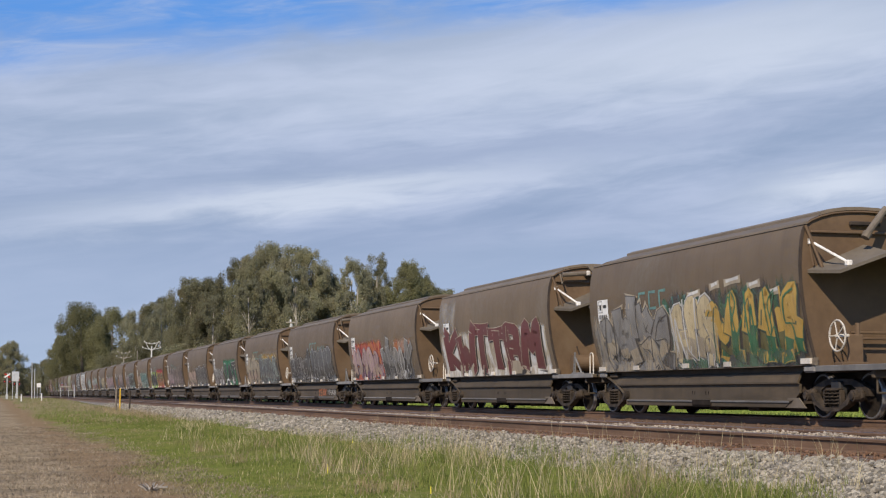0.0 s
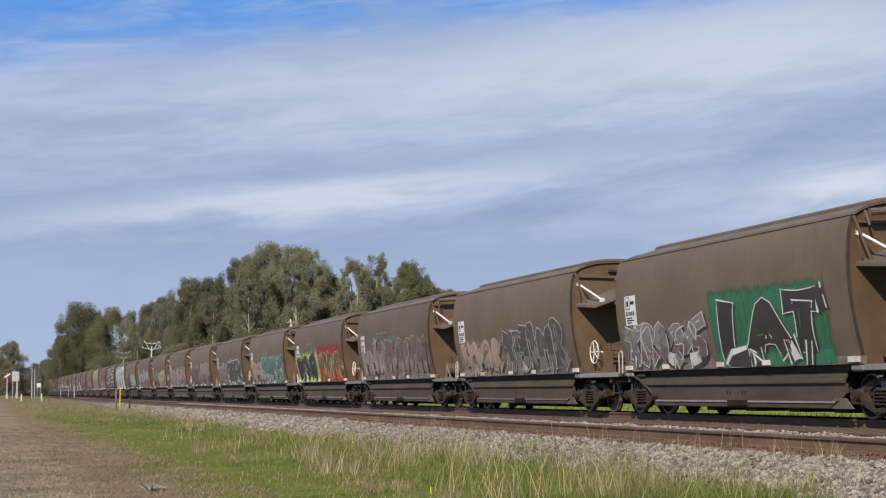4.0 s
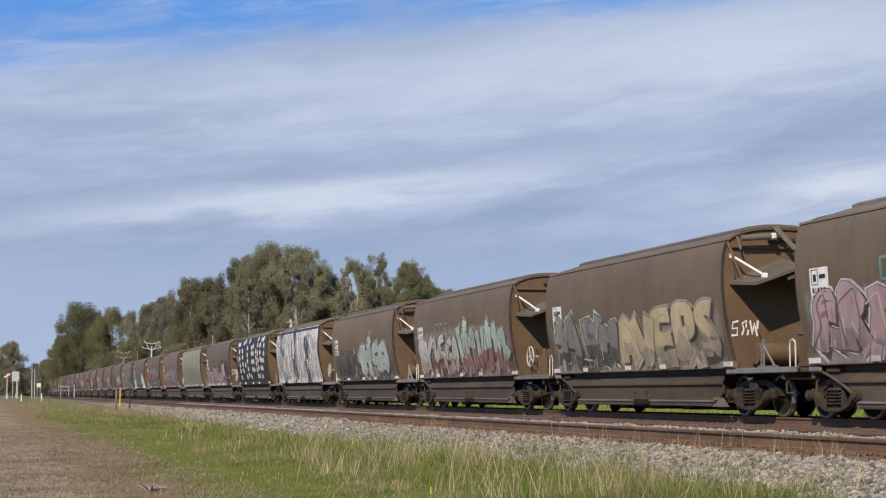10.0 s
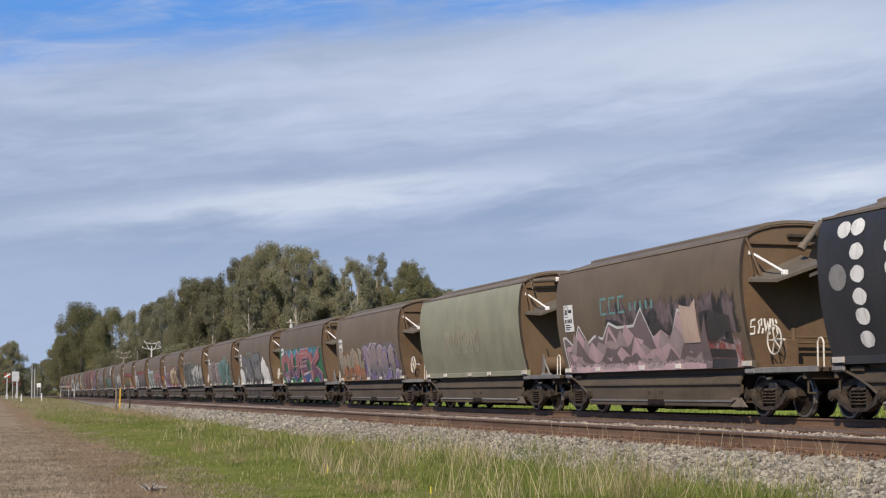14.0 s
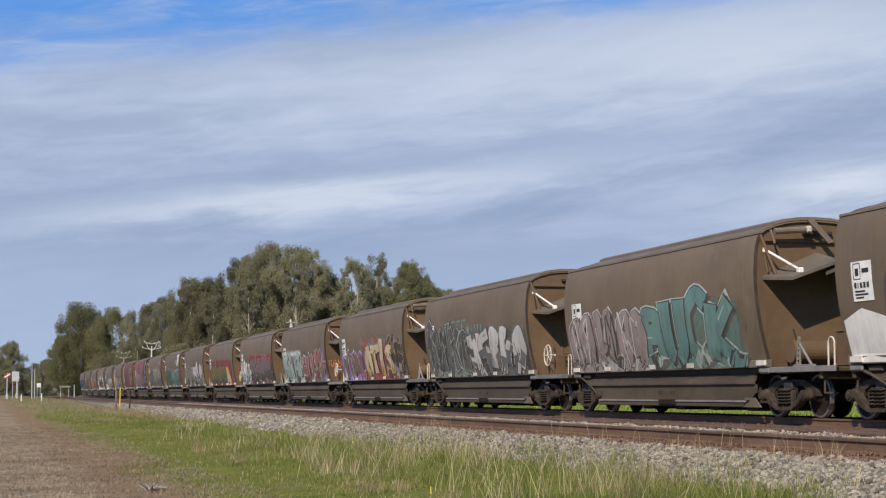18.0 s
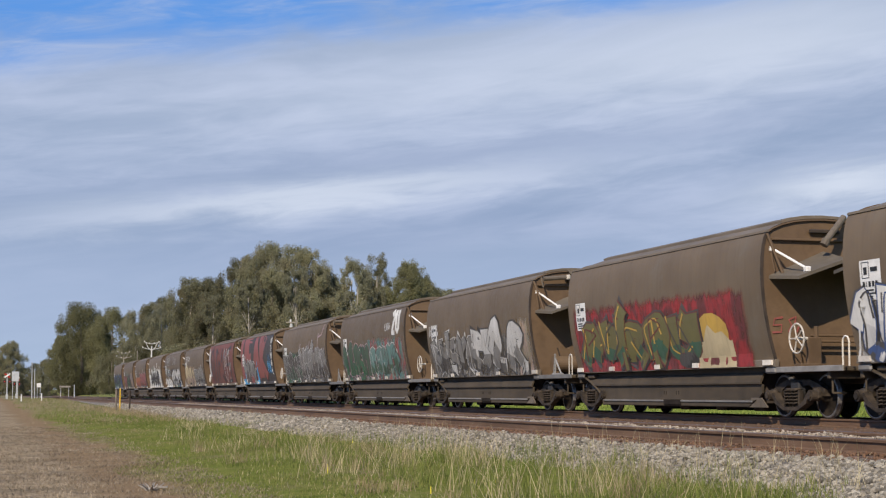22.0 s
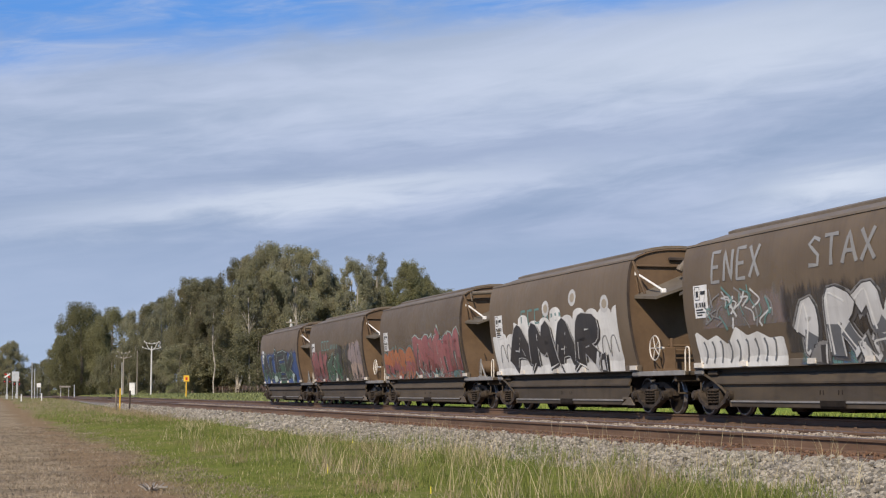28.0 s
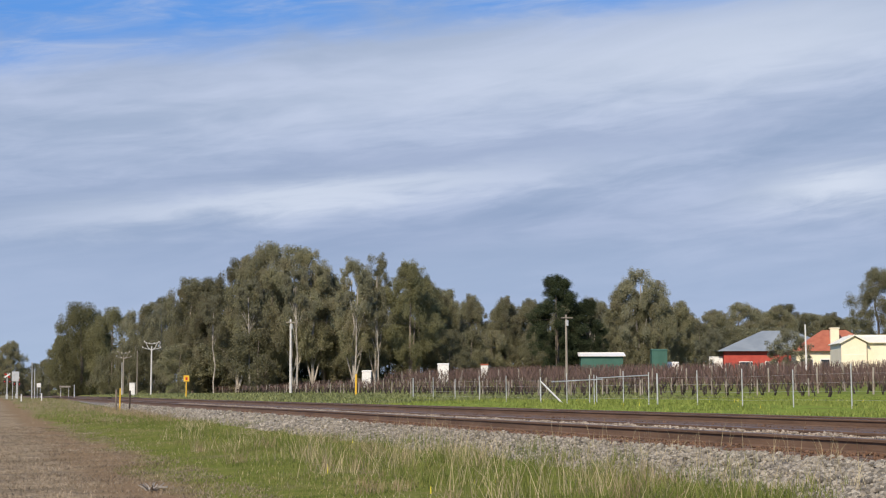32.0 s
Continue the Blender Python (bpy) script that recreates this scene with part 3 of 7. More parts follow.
tufts(3800, -2.5, 3.3, 14, 60, 15, 0.11, 0.012, 0.065, 0.010, 31, mat("dead_grass", (0.125, 0.092, 0.064), (0.34, 0.270, 0.190), 0.9, 0.95, 0.0, island=0.4), "short dead grass on the gravel", 1.5, 2.6)
x, y, r = scatter(14, 4.5, 8.0, 14, 40, 33, 1.3)
blades("wildflowers", x, y, r.uniform(0.08, 0.16, len(x)), r.uniform(0.010, 0.02, len(x)), 0.2, M["flower"], "small yellow wildflowers in the grass", "flowers", 34)

x, y, r = scatter(5000, 2.4, 8.4, 13, 70, 35, 1.6, lambda a, b: noise.noise((a * 0.6, b * 0.35, 9)) > -0.15 and a > verge_edge(b) - 0.3)
blades("dry_grass", x, y, r.uniform(0.03, 0.10, len(x)), r.uniform(0.005, 0.009, len(x)), 1.4, M["dry"], "short straw-coloured grass among the green", "grass", 36)

tufts(60, 6.6, 7.9, 62, 104, 26, 0.30, 0.10, 0.38, 0.014, 65, M["straw"], "dead brown grass round the marker posts", 1.0, 1.0)

# field beyond the rails
x, y, r = scatter(80000, 19.6, 56, 22, 108, 41, 1.15, lambda a, b: noise.noise((a * 0.2, b * 0.12, 2)) > -0.25)
blades("field_weeds", x, y, r.uniform(0.05, 0.17, len(x)), r.uniform(0.02, 0.04, len(x)), 1.1, M["weed"], "bright green weeds in the field", "weeds", 42)
x, y, r = scatter(30000, 19.6, 48, 92, 330, 43, 1.6)
blades("field_weeds", x, y, r.uniform(0.10, 0.26, len(x)), r.uniform(0.06, 0.12, len(x)), 1.0, M["dull"], "green weeds along the railway", "weeds", 44)
x, y, r = scatter(500, 26, 50, 32, 100, 45, 1.2, lambda a, b: noise.noise((a * 0.15, b * 0.1, 7)) > 0.0)
blades("wildflowers", x, y, r.uniform(0.10, 0.20, len(x)), r.uniform(0.012, 0.022, len(x)), 0.3, M["flower"], "yellow flowering weeds in the field", "flowers", 46)


# ---- trees ----
def crown_mesh(seed, tall, wide, bare, material, clumps, per, leaf, droop=0.5):
    """Leaves in many uneven clumps, on a unit height scaled by tall."""
    rng = np.random.default_rng(seed)
    verts, lobes = [], []
    count = max(20, clumps // 6)
    for q in range(count):
        t = bare + (0.93 - bare) * (q + rng.uniform(0, 1)) / count
        env = max(0.05, math.sin(math.pi * min(1.0, max(0.05, (t - bare * 0.7) / (1.0 - bare * 0.7))) ** 0.85)) ** 0.8
        a = rng.uniform(0, 6.283)
        rr = wide * env * rng.uniform(0.25, 1.0) ** 0.6 * 0.86
        lobes.append((rr * math.cos(a), rr * math.sin(a), t * tall, wide * rng.uniform(0.10, 0.24) * (1.0 if t < 0.8 else 0.7)))
    lobes.append((0, 0, 0.91 * tall, wide * 0.22))
    for c in range(clumps):
        lx, ly, lz, lr = lobes[rng.integers(len(lobes))]
        d = rng.normal(0, 1, 3)
        d *= rng.uniform(0.3, 1.0) ** 0.5 / np.linalg.norm(d)
        cx, cy, cz = lx + d[0] * lr, ly + d[1] * lr, lz + d[2] * lr * 1.25
        cs = wide * rng.uniform(0.045, 0.085)
        p = rng.normal(0, 1, (per, 3))
        p *= (cs * 1.75 * rng.uniform(0, 1, per) ** 0.4 / np.linalg.norm(p, axis=1))[:, None]
        p = p * (1, 1, 1.35) + (cx, cy, cz)
        p[:, 2] = np.where(p[:, 2] > tall, tall - np.abs(rng.normal(0, 1.2, per)), p[:, 2])
        ax = rng.normal(0, 1, (per, 3))
        ax[:, 2] = -np.abs(ax[:, 2]) - droop
        ax *= (leaf * rng.uniform(0.7, 1.6, per) / np.linalg.norm(ax, axis=1))[:, None]
        sd = np.cross(ax, rng.normal(0, 1, (per, 3)))
        sd *= (leaf * 0.24 / np.maximum(1e-6, np.linalg.norm(sd, axis=1)))[:, None]
        verts.append(np.stack((p - sd * 0.4, p + ax * 0.5 - sd, p + ax, p + ax * 0.5 + sd), 1).reshape(-1, 3))
    me = bpy.data.meshes.new("crown")
    verts = np.concatenate(verts)
    me.from_pydata(verts.tolist(), [], np.arange(len(verts)).reshape(-1, 4).tolist())
    me.materials.append(material)
    return me, lobes


def limb(bm, pts, r0, r1, sides=7):
    """A tapered, bent branch through the points."""
    rings = []
    for i, p in enumerate(pts):
        p = Vector(p)
        d = (Vector(pts[min(i + 1, len(pts) - 1)]) - Vector(pts[max(i - 1, 0)])).normalized()
        u = d.cross(Vector((0.3, 1, 0.2))).normalized()
        w = d.cross(u)
        r = r0 + (r1 - r0) * i / (len(pts) - 1)
        rings.append([bm.verts.new(p + (u * math.cos(6.283 * j / sides) + w * math.sin(6.283 * j / sides)) * r) for j in range(sides)])
    for a, b in zip(rings, rings[1:]):
        for j in range(sides):
            bm.faces.new((a[j], a[(j + 1) % sides], b[(j + 1) % sides], b[j]))
    bm.faces.new(rings[-1])


def trunk_mesh(seed, tall, lobes, material, girth, lean=0.03, forks=1):
    rng = np.random.default_rng(seed)
    bm = bmesh.new()
    lx, ly = rng.normal(0, lean * tall, 2)
    spine = [(lx * max(0, t) ** 1.5 + rng.normal(0, 0.012 * tall) * (t > 0), ly * max(0, t) ** 1.5, t * tall) for t in (-0.02, 0.12, 0.28, 0.45, 0.62, 0.80)]
    limb(bm, spine, girth * 0.8, girth * 0.22, 9)
    for i in range(forks):
        a = rng.uniform(0, 6.28)
        limb(bm, [(0, 0, 0), (0.05 * tall * math.cos(a), 0.05 * tall * math.sin(a), 0.2 * tall), (0.10 * tall * math.cos(a), 0.10 * tall * math.sin(a), 0.5 * tall)], girth * 0.5, girth * 0.18, 7)
    for qx, qy, qz, qr in lobes[4:13]:
        t = max(0.12, qz / tall - rng.uniform(0.12, 0.3))
        sx, sy = lx * t ** 1.5, ly * t ** 1.5
        limb(bm, [(sx, sy, t * tall), (sx + (qx - sx) * 0.4, sy + (qy - sy) * 0.45, t * tall + (qz - t * tall) * 0.55), (qx, qy, qz)], girth * 0.17, girth * 0.06, 5)
    return mesh_of(bm, material, True)


KINDS = {}


def tree_kind(key, seed, tall, wide, bare, leaf, bark, clumps, per, size, girth, droop=0.5, forks=1):
    crown, lobes = crown_mesh(seed, tall, wide, bare, M[leaf], int(clumps * 1.45), int(per * 3.2), size * 0.42, droop)
    KINDS[key] = (tall, crown, trunk_mesh(seed + 1, tall, lobes, M[bark], girth, forks=forks))


tree_kind("gum", 101, 20, 5.2, 0.20, "leaf_a", "bark_pale", 300, 37, 0.43, 0.36, 0.9)
tree_kind("gum_wide", 103, 20, 6.2, 0.20, "leaf_a", "bark", 380, 40, 0.44, 0.45, 0.9)
tree_kind("gum_tall", 105, 22, 4.4, 0.24, "leaf_a", "bark_pale", 260, 37, 0.41, 0.34, 0.9, 2)
tree_kind("gum_gold", 107, 19, 5.4, 0.18, "leaf_b", "bark", 330, 37, 0.43, 0.36, 1.0)
tree_kind("gum_round", 109, 18, 7.2, 0.03, "leaf_b", "bark", 470, 43, 0.46, 0.45, 0.7)
tree_kind("gum_grey", 111, 18, 4.8, 0.10, "leaf_d", "bark_pale", 280, 37, 0.39, 0.30, 0.8)
tree_kind("gum_bare", 119, 20, 3.4, 0.55, "leaf_d", "bark_pale", 110, 37, 0.40, 0.20, 0.9, 0)
tree_kind("gum_dense", 121, 18, 5.6, 0.01, "leaf_a", "bark", 520, 40, 0.44, 0.36, 0.9)
tree_kind("pine", 113, 17, 3.9, 0.03, "leaf_c", "bark", 520, 40, 0.36, 0.28, 0.2)
tree_kind("scrub", 115, 7, 4.0, 0.0, "leaf_a", "bark", 200, 37, 0.33, 0.14, 0.6)
tree_kind("bush", 117, 6, 2.6, 0.0, "leaf_d", "bark", 160, 37, 0.26, 0.12, 0.5)

TREE_LABEL = {
    "gum": "tall eucalyptus with olive drooping leaves and pale bark", "gum_wide": "broad dark olive eucalyptus in the tree belt",
    "gum_tall": "slender eucalyptus with a high crown and pale trunk", "gum_gold": "eucalyptus with yellow-green drooping leaves",
    "gum_bare": "slender pale-barked gum with a sparse high crown", "gum_round": "rounded yellow-green tree with dense low crown", "gum_grey": "grey-green eucalyptus behind the vineyard",
    "gum_dense": "dense olive eucalyptus leafy down to the ground",
    "pine": "dark green conifer standing beside the vineyard", "scrub": "low olive-green scrub under the trees", "bush": "grey-green garden bush by the houses",
}


def tree(kind, x, y, height, spread=1.0, turn=None):
    tall, crown, trunk = KINDS[kind]
    height += rise(x, 24.0, 42.0, math.hypot(x, y)) - rise(x, 36.0, 66.0, math.hypot(x, y))
    s = height / tall
    rz = turn if turn is not None else (x * 37 + y * 11) % 360
    t = thing("bush" if kind == "bush" else "tree", TREE_LABEL[kind], "bush" if kind in ("bush", "scrub") else "tree",
              pose(x, y, land(x, y) - 0.1, 0, 0, rz) @ Matrix.Diagonal((s * spread, s * spread, s, 1)), "trees behind the railway")
    part("trunk", trunk, None, t)
    part("crown", crown, None, t)
    return t


BELT_WEST = (
    ("gum_grey", 5.7, 436.1, 14.4), ("gum", 15.3, 538.2, 11.6), ("gum_gold", 17.5, 390.6, 15.5), ("gum_round", 20.9, 368.1, 21.5), ("gum_round", 26.9, 356.3, 19.3),
    ("gum_round", 24.0, 385.0, 17.0), ("gum_grey", 30.8, 344.8, 18.0), ("gum_grey", 33.9, 322.9, 17.9), ("gum", 36.8, 300.8, 21.0), ("gum_wide", 41.0, 300.4, 20.1),
    ("gum", 42.9, 277.9, 22.8), ("gum_wide", 46.0, 266.5, 24.2), ("gum", 49.3, 260.4, 23.8), ("gum_tall", 52.5, 259.5, 23.2), ("gum_grey", 60.1, 283.5, 19.3),
    ("gum_tall", 56.6, 246.9, 20.6), ("gum_tall", 60.2, 247.0, 21.2), ("gum_gold", 63.1, 236.2, 19.1), ("gum_gold", 68.2, 246.9, 17.4), ("gum", 76.3, 262.0, 16.0),
)
BELT_EAST = (
    ("gum", 83.1, 266.8, 13.7), ("gum_wide", 91.1, 274.9, 13.7), ("gum", 98.4, 283.4, 14.5), ("pine", 79.7, 215.7, 15.5, 1.35), ("pine", 84.4, 216.0, 11.8, 1.3),
    ("gum_grey", 91.3, 232.2, 13.0), ("gum_grey", 94.9, 221.8, 17.0), ("gum_grey", 101.7, 230.1, 15.6), ("gum", 112.8, 256.7, 12.9, 1.5), ("gum_wide", 124.5, 270.7, 11.5, 1.6),
    ("gum", 131.7, 272.3, 11.3, 1.8), ("gum_wide", 137.3, 271.1, 12.6, 1.5), ("gum", 143.1, 265.0, 12.2, 1.6), ("gum_wide", 150.1, 268.7, 10.2, 1.8), ("gum", 165.6, 285.1, 9.5, 2.0),
    ("gum_wide", 113.9, 185.1, 13.9), ("gum", 119.0, 183.0, 12.0), ("gum_wide", 105.0, 262.0, 13.0), ("gum_wide", 118.0, 285.0, 12.0),
)
BELT_BACK = (
    ("gum_wide", 28.0, 400.0, 15.0), ("gum_wide", 37.0, 345.0, 19.0), ("gum_wide", 45.0, 320.0, 19.0), ("gum_wide", 52.0, 300.0, 20.0), ("gum_wide", 58.0, 275.0, 19.0),
    ("gum_wide", 67.0, 280.0, 17.0), ("gum_wide", 75.0, 285.0, 16.0), ("scrub", 34.0, 290.0, 8.0), ("scrub", 43.0, 258.0, 9.0),
    ("scrub", 70.0, 238.0, 8.0),
    ("scrub", 76.0, 246.0, 8.0), ("scrub", 82.0, 254.0, 8.0), ("scrub", 88.0, 250.0, 7.0), ("scrub", 98.0, 248.0, 7.0), ("scrub", 106.0, 244.0, 7.0),
    ("bush", 84.1, 173.9, 6.0, 1.0), ("bush", 81.2, 149.7, 5.4, 1.3),
    ("gum_bare", 54.1, 234.9, 19.5), ("gum_bare", 46.6, 242.3, 19.0), ("gum_bare", 41.9, 259.4, 18.0), ("gum_bare", 58.0, 236.0, 15.0), ("gum_bare", 37.5, 270.0, 16.0), ("scrub", 28.5, 330.0, 8.0),
)
BELT_FILL = (
    ("scrub", 44.0, 292.0, 10.0, 1.5), ("scrub", 51.0, 288.0, 10.0, 1.6), ("scrub", 58.0, 286.0, 10.0, 1.6), ("scrub", 65.0, 282.0, 10.0, 1.6), ("scrub", 72.0, 284.0, 10.0, 1.6), ("scrub", 79.0, 290.0, 10.0, 1.6),
    ("gum_wide", -6.0, 520.0, 10.0, 1.5), ("gum_wide", 6.0, 560.0, 10.0, 1.5), ("gum_wide", 0.0, 470.0, 11.0), ("gum_wide", 13.0, 600.0, 11.0, 1.5), ("gum_wide", -14.0, 490.0, 12.0, 1.4), ("gum_wide", 18.0, 500.0, 12.0, 1.3),
    ("gum_wide", 22.5, 410.0, 16.0), ("gum", 33.0, 335.0, 18.5), ("gum_wide", 39.0, 310.0, 19.5), ("gum", 48.0, 282.0, 21.0), ("gum_wide", 55.0, 262.0, 19.5), ("gum", 63.5, 262.0, 18.0),
    ("gum_gold", 66.0, 242.0, 16.5), ("gum_wide", 72.5, 255.0, 15.5), ("gum_wide", 80.0, 275.0, 14.5), ("gum", 88.0, 262.0, 13.0), ("gum_wide", 95.0, 262.0, 13.5), ("gum", 101.0, 268.0, 13.0),
    ("gum_wide", 110.0, 272.0, 12.0, 1.6), ("gum_wide", 128.0, 280.0, 11.0, 1.8), ("gum_wide", 145.0, 278.0, 11.0, 1.8), ("gum_wide", 156.0, 275.0, 10.0, 2.0), ("gum_wide", 172.0, 290.0, 10.0, 2.0), 
    ("scrub", 3.0, 452.0, 6.0, 1.4), ("scrub", 8.0, 430.0, 6.5, 1.3), ("scrub", 12.5, 450.0, 7.0, 1.3), ("scrub", 16.0, 425.0, 7.5, 1.2), ("pine", 2.0, 440.0, 13.0, 1.6), ("gum_wide", 6.5, 436.0, 15.0, 1.0),
    ("scrub", 112.0, 236.0, 8.0, 1.6), ("scrub", 104.0, 238.0, 8.0, 1.6), ("scrub", 98.0, 236.0, 8.0, 1.6), ("scrub", 120.0, 238.0, 7.5, 1.6), ("scrub", 128.0, 240.0, 7.0, 1.6),
    ("scrub", 44.5, 300.0, 9.0, 1.8), ("scrub", 46.5, 286.0, 9.0, 1.8),
    ("scrub", 92.0, 242.0, 8.0), ("scrub", 118.0, 250.0, 7.0), ("scrub", 31.0, 310.0, 9.0), ("scrub", 26.0, 345.0, 9.0),
)
BELT_DENSE = (
    ("gum_dense", 74.0, 254.0, 14.5, 0.9), ("gum_dense", 79.5, 257.0, 14.5, 0.9), ("gum_dense", 85.0, 256.0, 14.0, 0.9), ("gum_dense", 90.0, 256.0, 13.5, 1.0), ("gum_dense", 96.0, 256.0, 13.0, 1.0),
    ("gum_dense", 93.5, 223.0, 14.5, 0.95), ("gum_dense", 98.0, 222.0, 13.0, 1.0), ("gum_dense", 104.5, 228.0, 11.5, 1.1), ("gum_dense", 109.0, 262.0, 12.5, 1.2),
    ("gum_dense", 118.0, 262.0, 11.5, 1.3), ("gum_dense", 128.0, 262.0, 11.0, 1.4), ("gum_dense", 140.0, 262.0, 11.5, 1.4), ("gum_dense", 151.0, 262.0, 10.0, 1.5),
    ("gum_dense", 50.0, 272.0, 18.0, 0.9), ("gum_dense", 57.0, 262.0, 17.0, 0.9), ("gum_dense", 61.5, 258.0, 16.0, 0.9), ("gum_dense", 40.0, 296.0, 17.0, 0.9),
)
for row in BELT_WEST + BELT_EAST + BELT_BACK + BELT_FILL + BELT_DENSE:
    tree(*row)


# ---- lineside things ----
def marker_post(x, y, height, r, material, label, name="marker_post"):
    t = thing(name, label, "post", pose(x, y, land(x, y), 0, 0, 20), "lineside posts")
    bm = bmesh.new()
    rod(bm, (0, 0, -0.2), (0.01, 0, height), r, 8)
    part("post", bm, M[material], t)
    bm = bmesh.new()
    rod(bm, (0.01, 0, height - 0.002), (0.01, 0, height + 0.03), r * 1.15, 8, r * 0.6)
    part("cap", bm, M[material], t)
    return t


marker_post(7.68, 95.1, 1.25, 0.040, "yellow", "yellow plastic marker post in dry grass")
marker_post(7.46, 95.2, 1.20, 0.06, "bark", "weathered brown timber post beside the yellow marker")
marker_post(8.23, 94.9, 1.15, 0.05, "dark", "dark steel post at the ballast edge")
marker_post(31.0, 134.3, 1.9, 0.09, "yellow", "yellow marker post at the vineyard edge")
marker_post(5.2, 155.3, 0.65, 0.06, "white", "short white guide post by the road")
marker_post(3.35, 155.8, 0.65, 0.06, "white", "short white guide post by the road")


def square_sign(x, y):
    t = thing("trackside_sign", "square yellow trackside sign on a yellow post", "sign", pose(x, y, land(x, y)))
    bm = bmesh.new()
    rod(bm, (0, 0, -0.2), (0, 0, 2.0), 0.07, 8)
    part("post", bm, M["yellow"], t)
    bm = bmesh.new()
    box(bm, 0, -0.09, 2.0, 0.62, 0.04, 0.66, bevel=0.015)
    part("plate", bm, M["yellow"], t)
    bm = bmesh.new()
    box(bm, 0, -0.115, 1.98, 0.22, 0.01, 0.30)
    part("mark", bm, M["signal_red"], t, "dull orange mark")


square_sign(20.9, 172.0)


def relay_cabinet(x, y):
    t = thing("signal_cabinet", "white steel signal cabinet beside the track", "cabinet", pose(x, y, land(x, y), 0, 0, -8))
    bm = bmesh.new()
    box(bm, 0, 0, 1.05, 0.85, 0.7, 1.75, bevel=0.03)
    part("body", bm, M["white"], t)
    bm = bmesh.new()
    box(bm, 0, 0, 1.96, 1.0, 0.85, 0.07, bevel=0.02)
    part("lid", bm, M["white"], t)
    bm = bmesh.new()
    box(bm, 0, 0, 0.05, 0.95, 0.8, 0.3, bevel=0.02)
    part("plinth", bm, M["galv"], t)
    bm = bmesh.new()
    box(bm, 0, -0.36, 1.05, 0.68, 0.03, 1.5, bevel=0.01)
    part("door", bm, M["white"], t)


relay_cabinet(22.0, 249.6)


def line_pole(x, y, height, turn=0.0):
    """A telegraph pole whose arms branch like a V, with insulators."""
    far = M["pole_pale"] if y < 260 else M["pole_wood"]
    t = thing("line_pole", "pale railway line pole with branching arms and insulators", "pole", pose(x, y, land(x, y), 0, 0, turn), "line poles")
    bm = bmesh.new()
    rod(bm, (0, 0, -0.5), (0, 0, height - 0.9), 0.13, 8, 0.10)
    part("pole", bm, far, t)
    for s in (-1, 1):
        bm = bmesh.new()
        limb(bm, [(0, 0, height - 1.6), (s * 0.55, 0, height - 1.1), (s * 0.9, 0, height - 0.35)], 0.07, 0.05, 6)
        part("strut", bm, far, t)
    for z, w in ((height - 0.55, 1.2), (height - 1.4, 1.45)):
        bm = bmesh.new()
        limb(bm, [(-w, 0, z + 0.30), (-0.3, 0, z), (0.3, 0, z), (w, 0, z + 0.30)], 0.05, 0.05, 6)
        arm = part("cross_arm", bm, far, t)
        for i in range(4):
            bm = bmesh.new()
            xx = -w + 0.08 + i * (2 * w - 0.16) / 3
            lift = z + 0.30 * max(0.0, abs(xx) - 0.3) / (w - 0.3)
            rod(bm, (xx, 0, lift + 0.04), (xx, 0, lift + 0.19), 0.05, 6, 0.07)
            part("insulator", bm, M["white"], arm)


line_pole(24.0, 240.9, 8.3, 10)
line_pole(24.6, 298.0, 8.2, 10)
line_pole(25.2, 372.6, 8.0, 10)


def power_pole(x, y, height, material, label, arm=True, r=0.15):
    t = thing("power_pole", label, "pole", pose(x, y, land(x, y)), "power poles")
    bm = bmesh.new()
    rod(bm, (0, 0, -0.5), (-0.06, 0, height), r, 10, r * 0.7)
    part("pole", bm, M[material], t)
    if arm:
        bm = bmesh.new()
        box(bm, 0, -0.15, height - 0.35, 1.3, 0.1, 0.12, bevel=0.01)
        part("cross_arm", bm, M["pole_wood"], t)
        bm = bmesh.new()
        rod(bm, (0, -0.2, height - 1.2), (0, -0.2, height - 0.6), 0.16, 8)
        part("fitting", bm, M["galv"], t)


power_pole(35.3, 187.8, 9.0, "pole_pale", "tall pale concrete power pole before the trees", True, 0.17)
power_pole(60.1, 159.7, 7.6, "pole_wood", "weathered timber power pole behind the vines", True, 0.15)
power_pole(69.9, 125.6, 5.3, "white", "slim white pole beside the houses", False, 0.09)
power_pole(13.6, 256.0, 2.4, "galv", "grey signal pole near the crossing", False, 0.10)
power_pole(22.5, 275.0, 5.6, "pole_pale", "pale pole beside the signal cabinet", False, 0.08)
power_pole(24.4, 268.0, 7.4, "pole_wood", "thin timber pole near the trees", False, 0.10)


def wire(a, b, sag, r, name, label):
    bm = bmesh.new()
    a, b = Vector(a), Vector(b)
    pts = [a.lerp(b, i / 10) - Vector((0, 0, sag * 4 * (i / 10) * (1 - i / 10))) for i in range(11)]
    limb(bm, pts, r, r, 4)
    ob = part(name, bm, M["dark"])
    return tagged(ob, label, "cable")


wire((35.3, 187.7, 9.4), (60.1, 159.6, 8.6), 0.5, 0.012, "power_cable", "thin dark power cable between two poles")
wire((35.3, 187.7, 9.4), (24.5, 268.0, 7.4), 0.5, 0.012, "power_cable", "thin dark power cable between two poles")


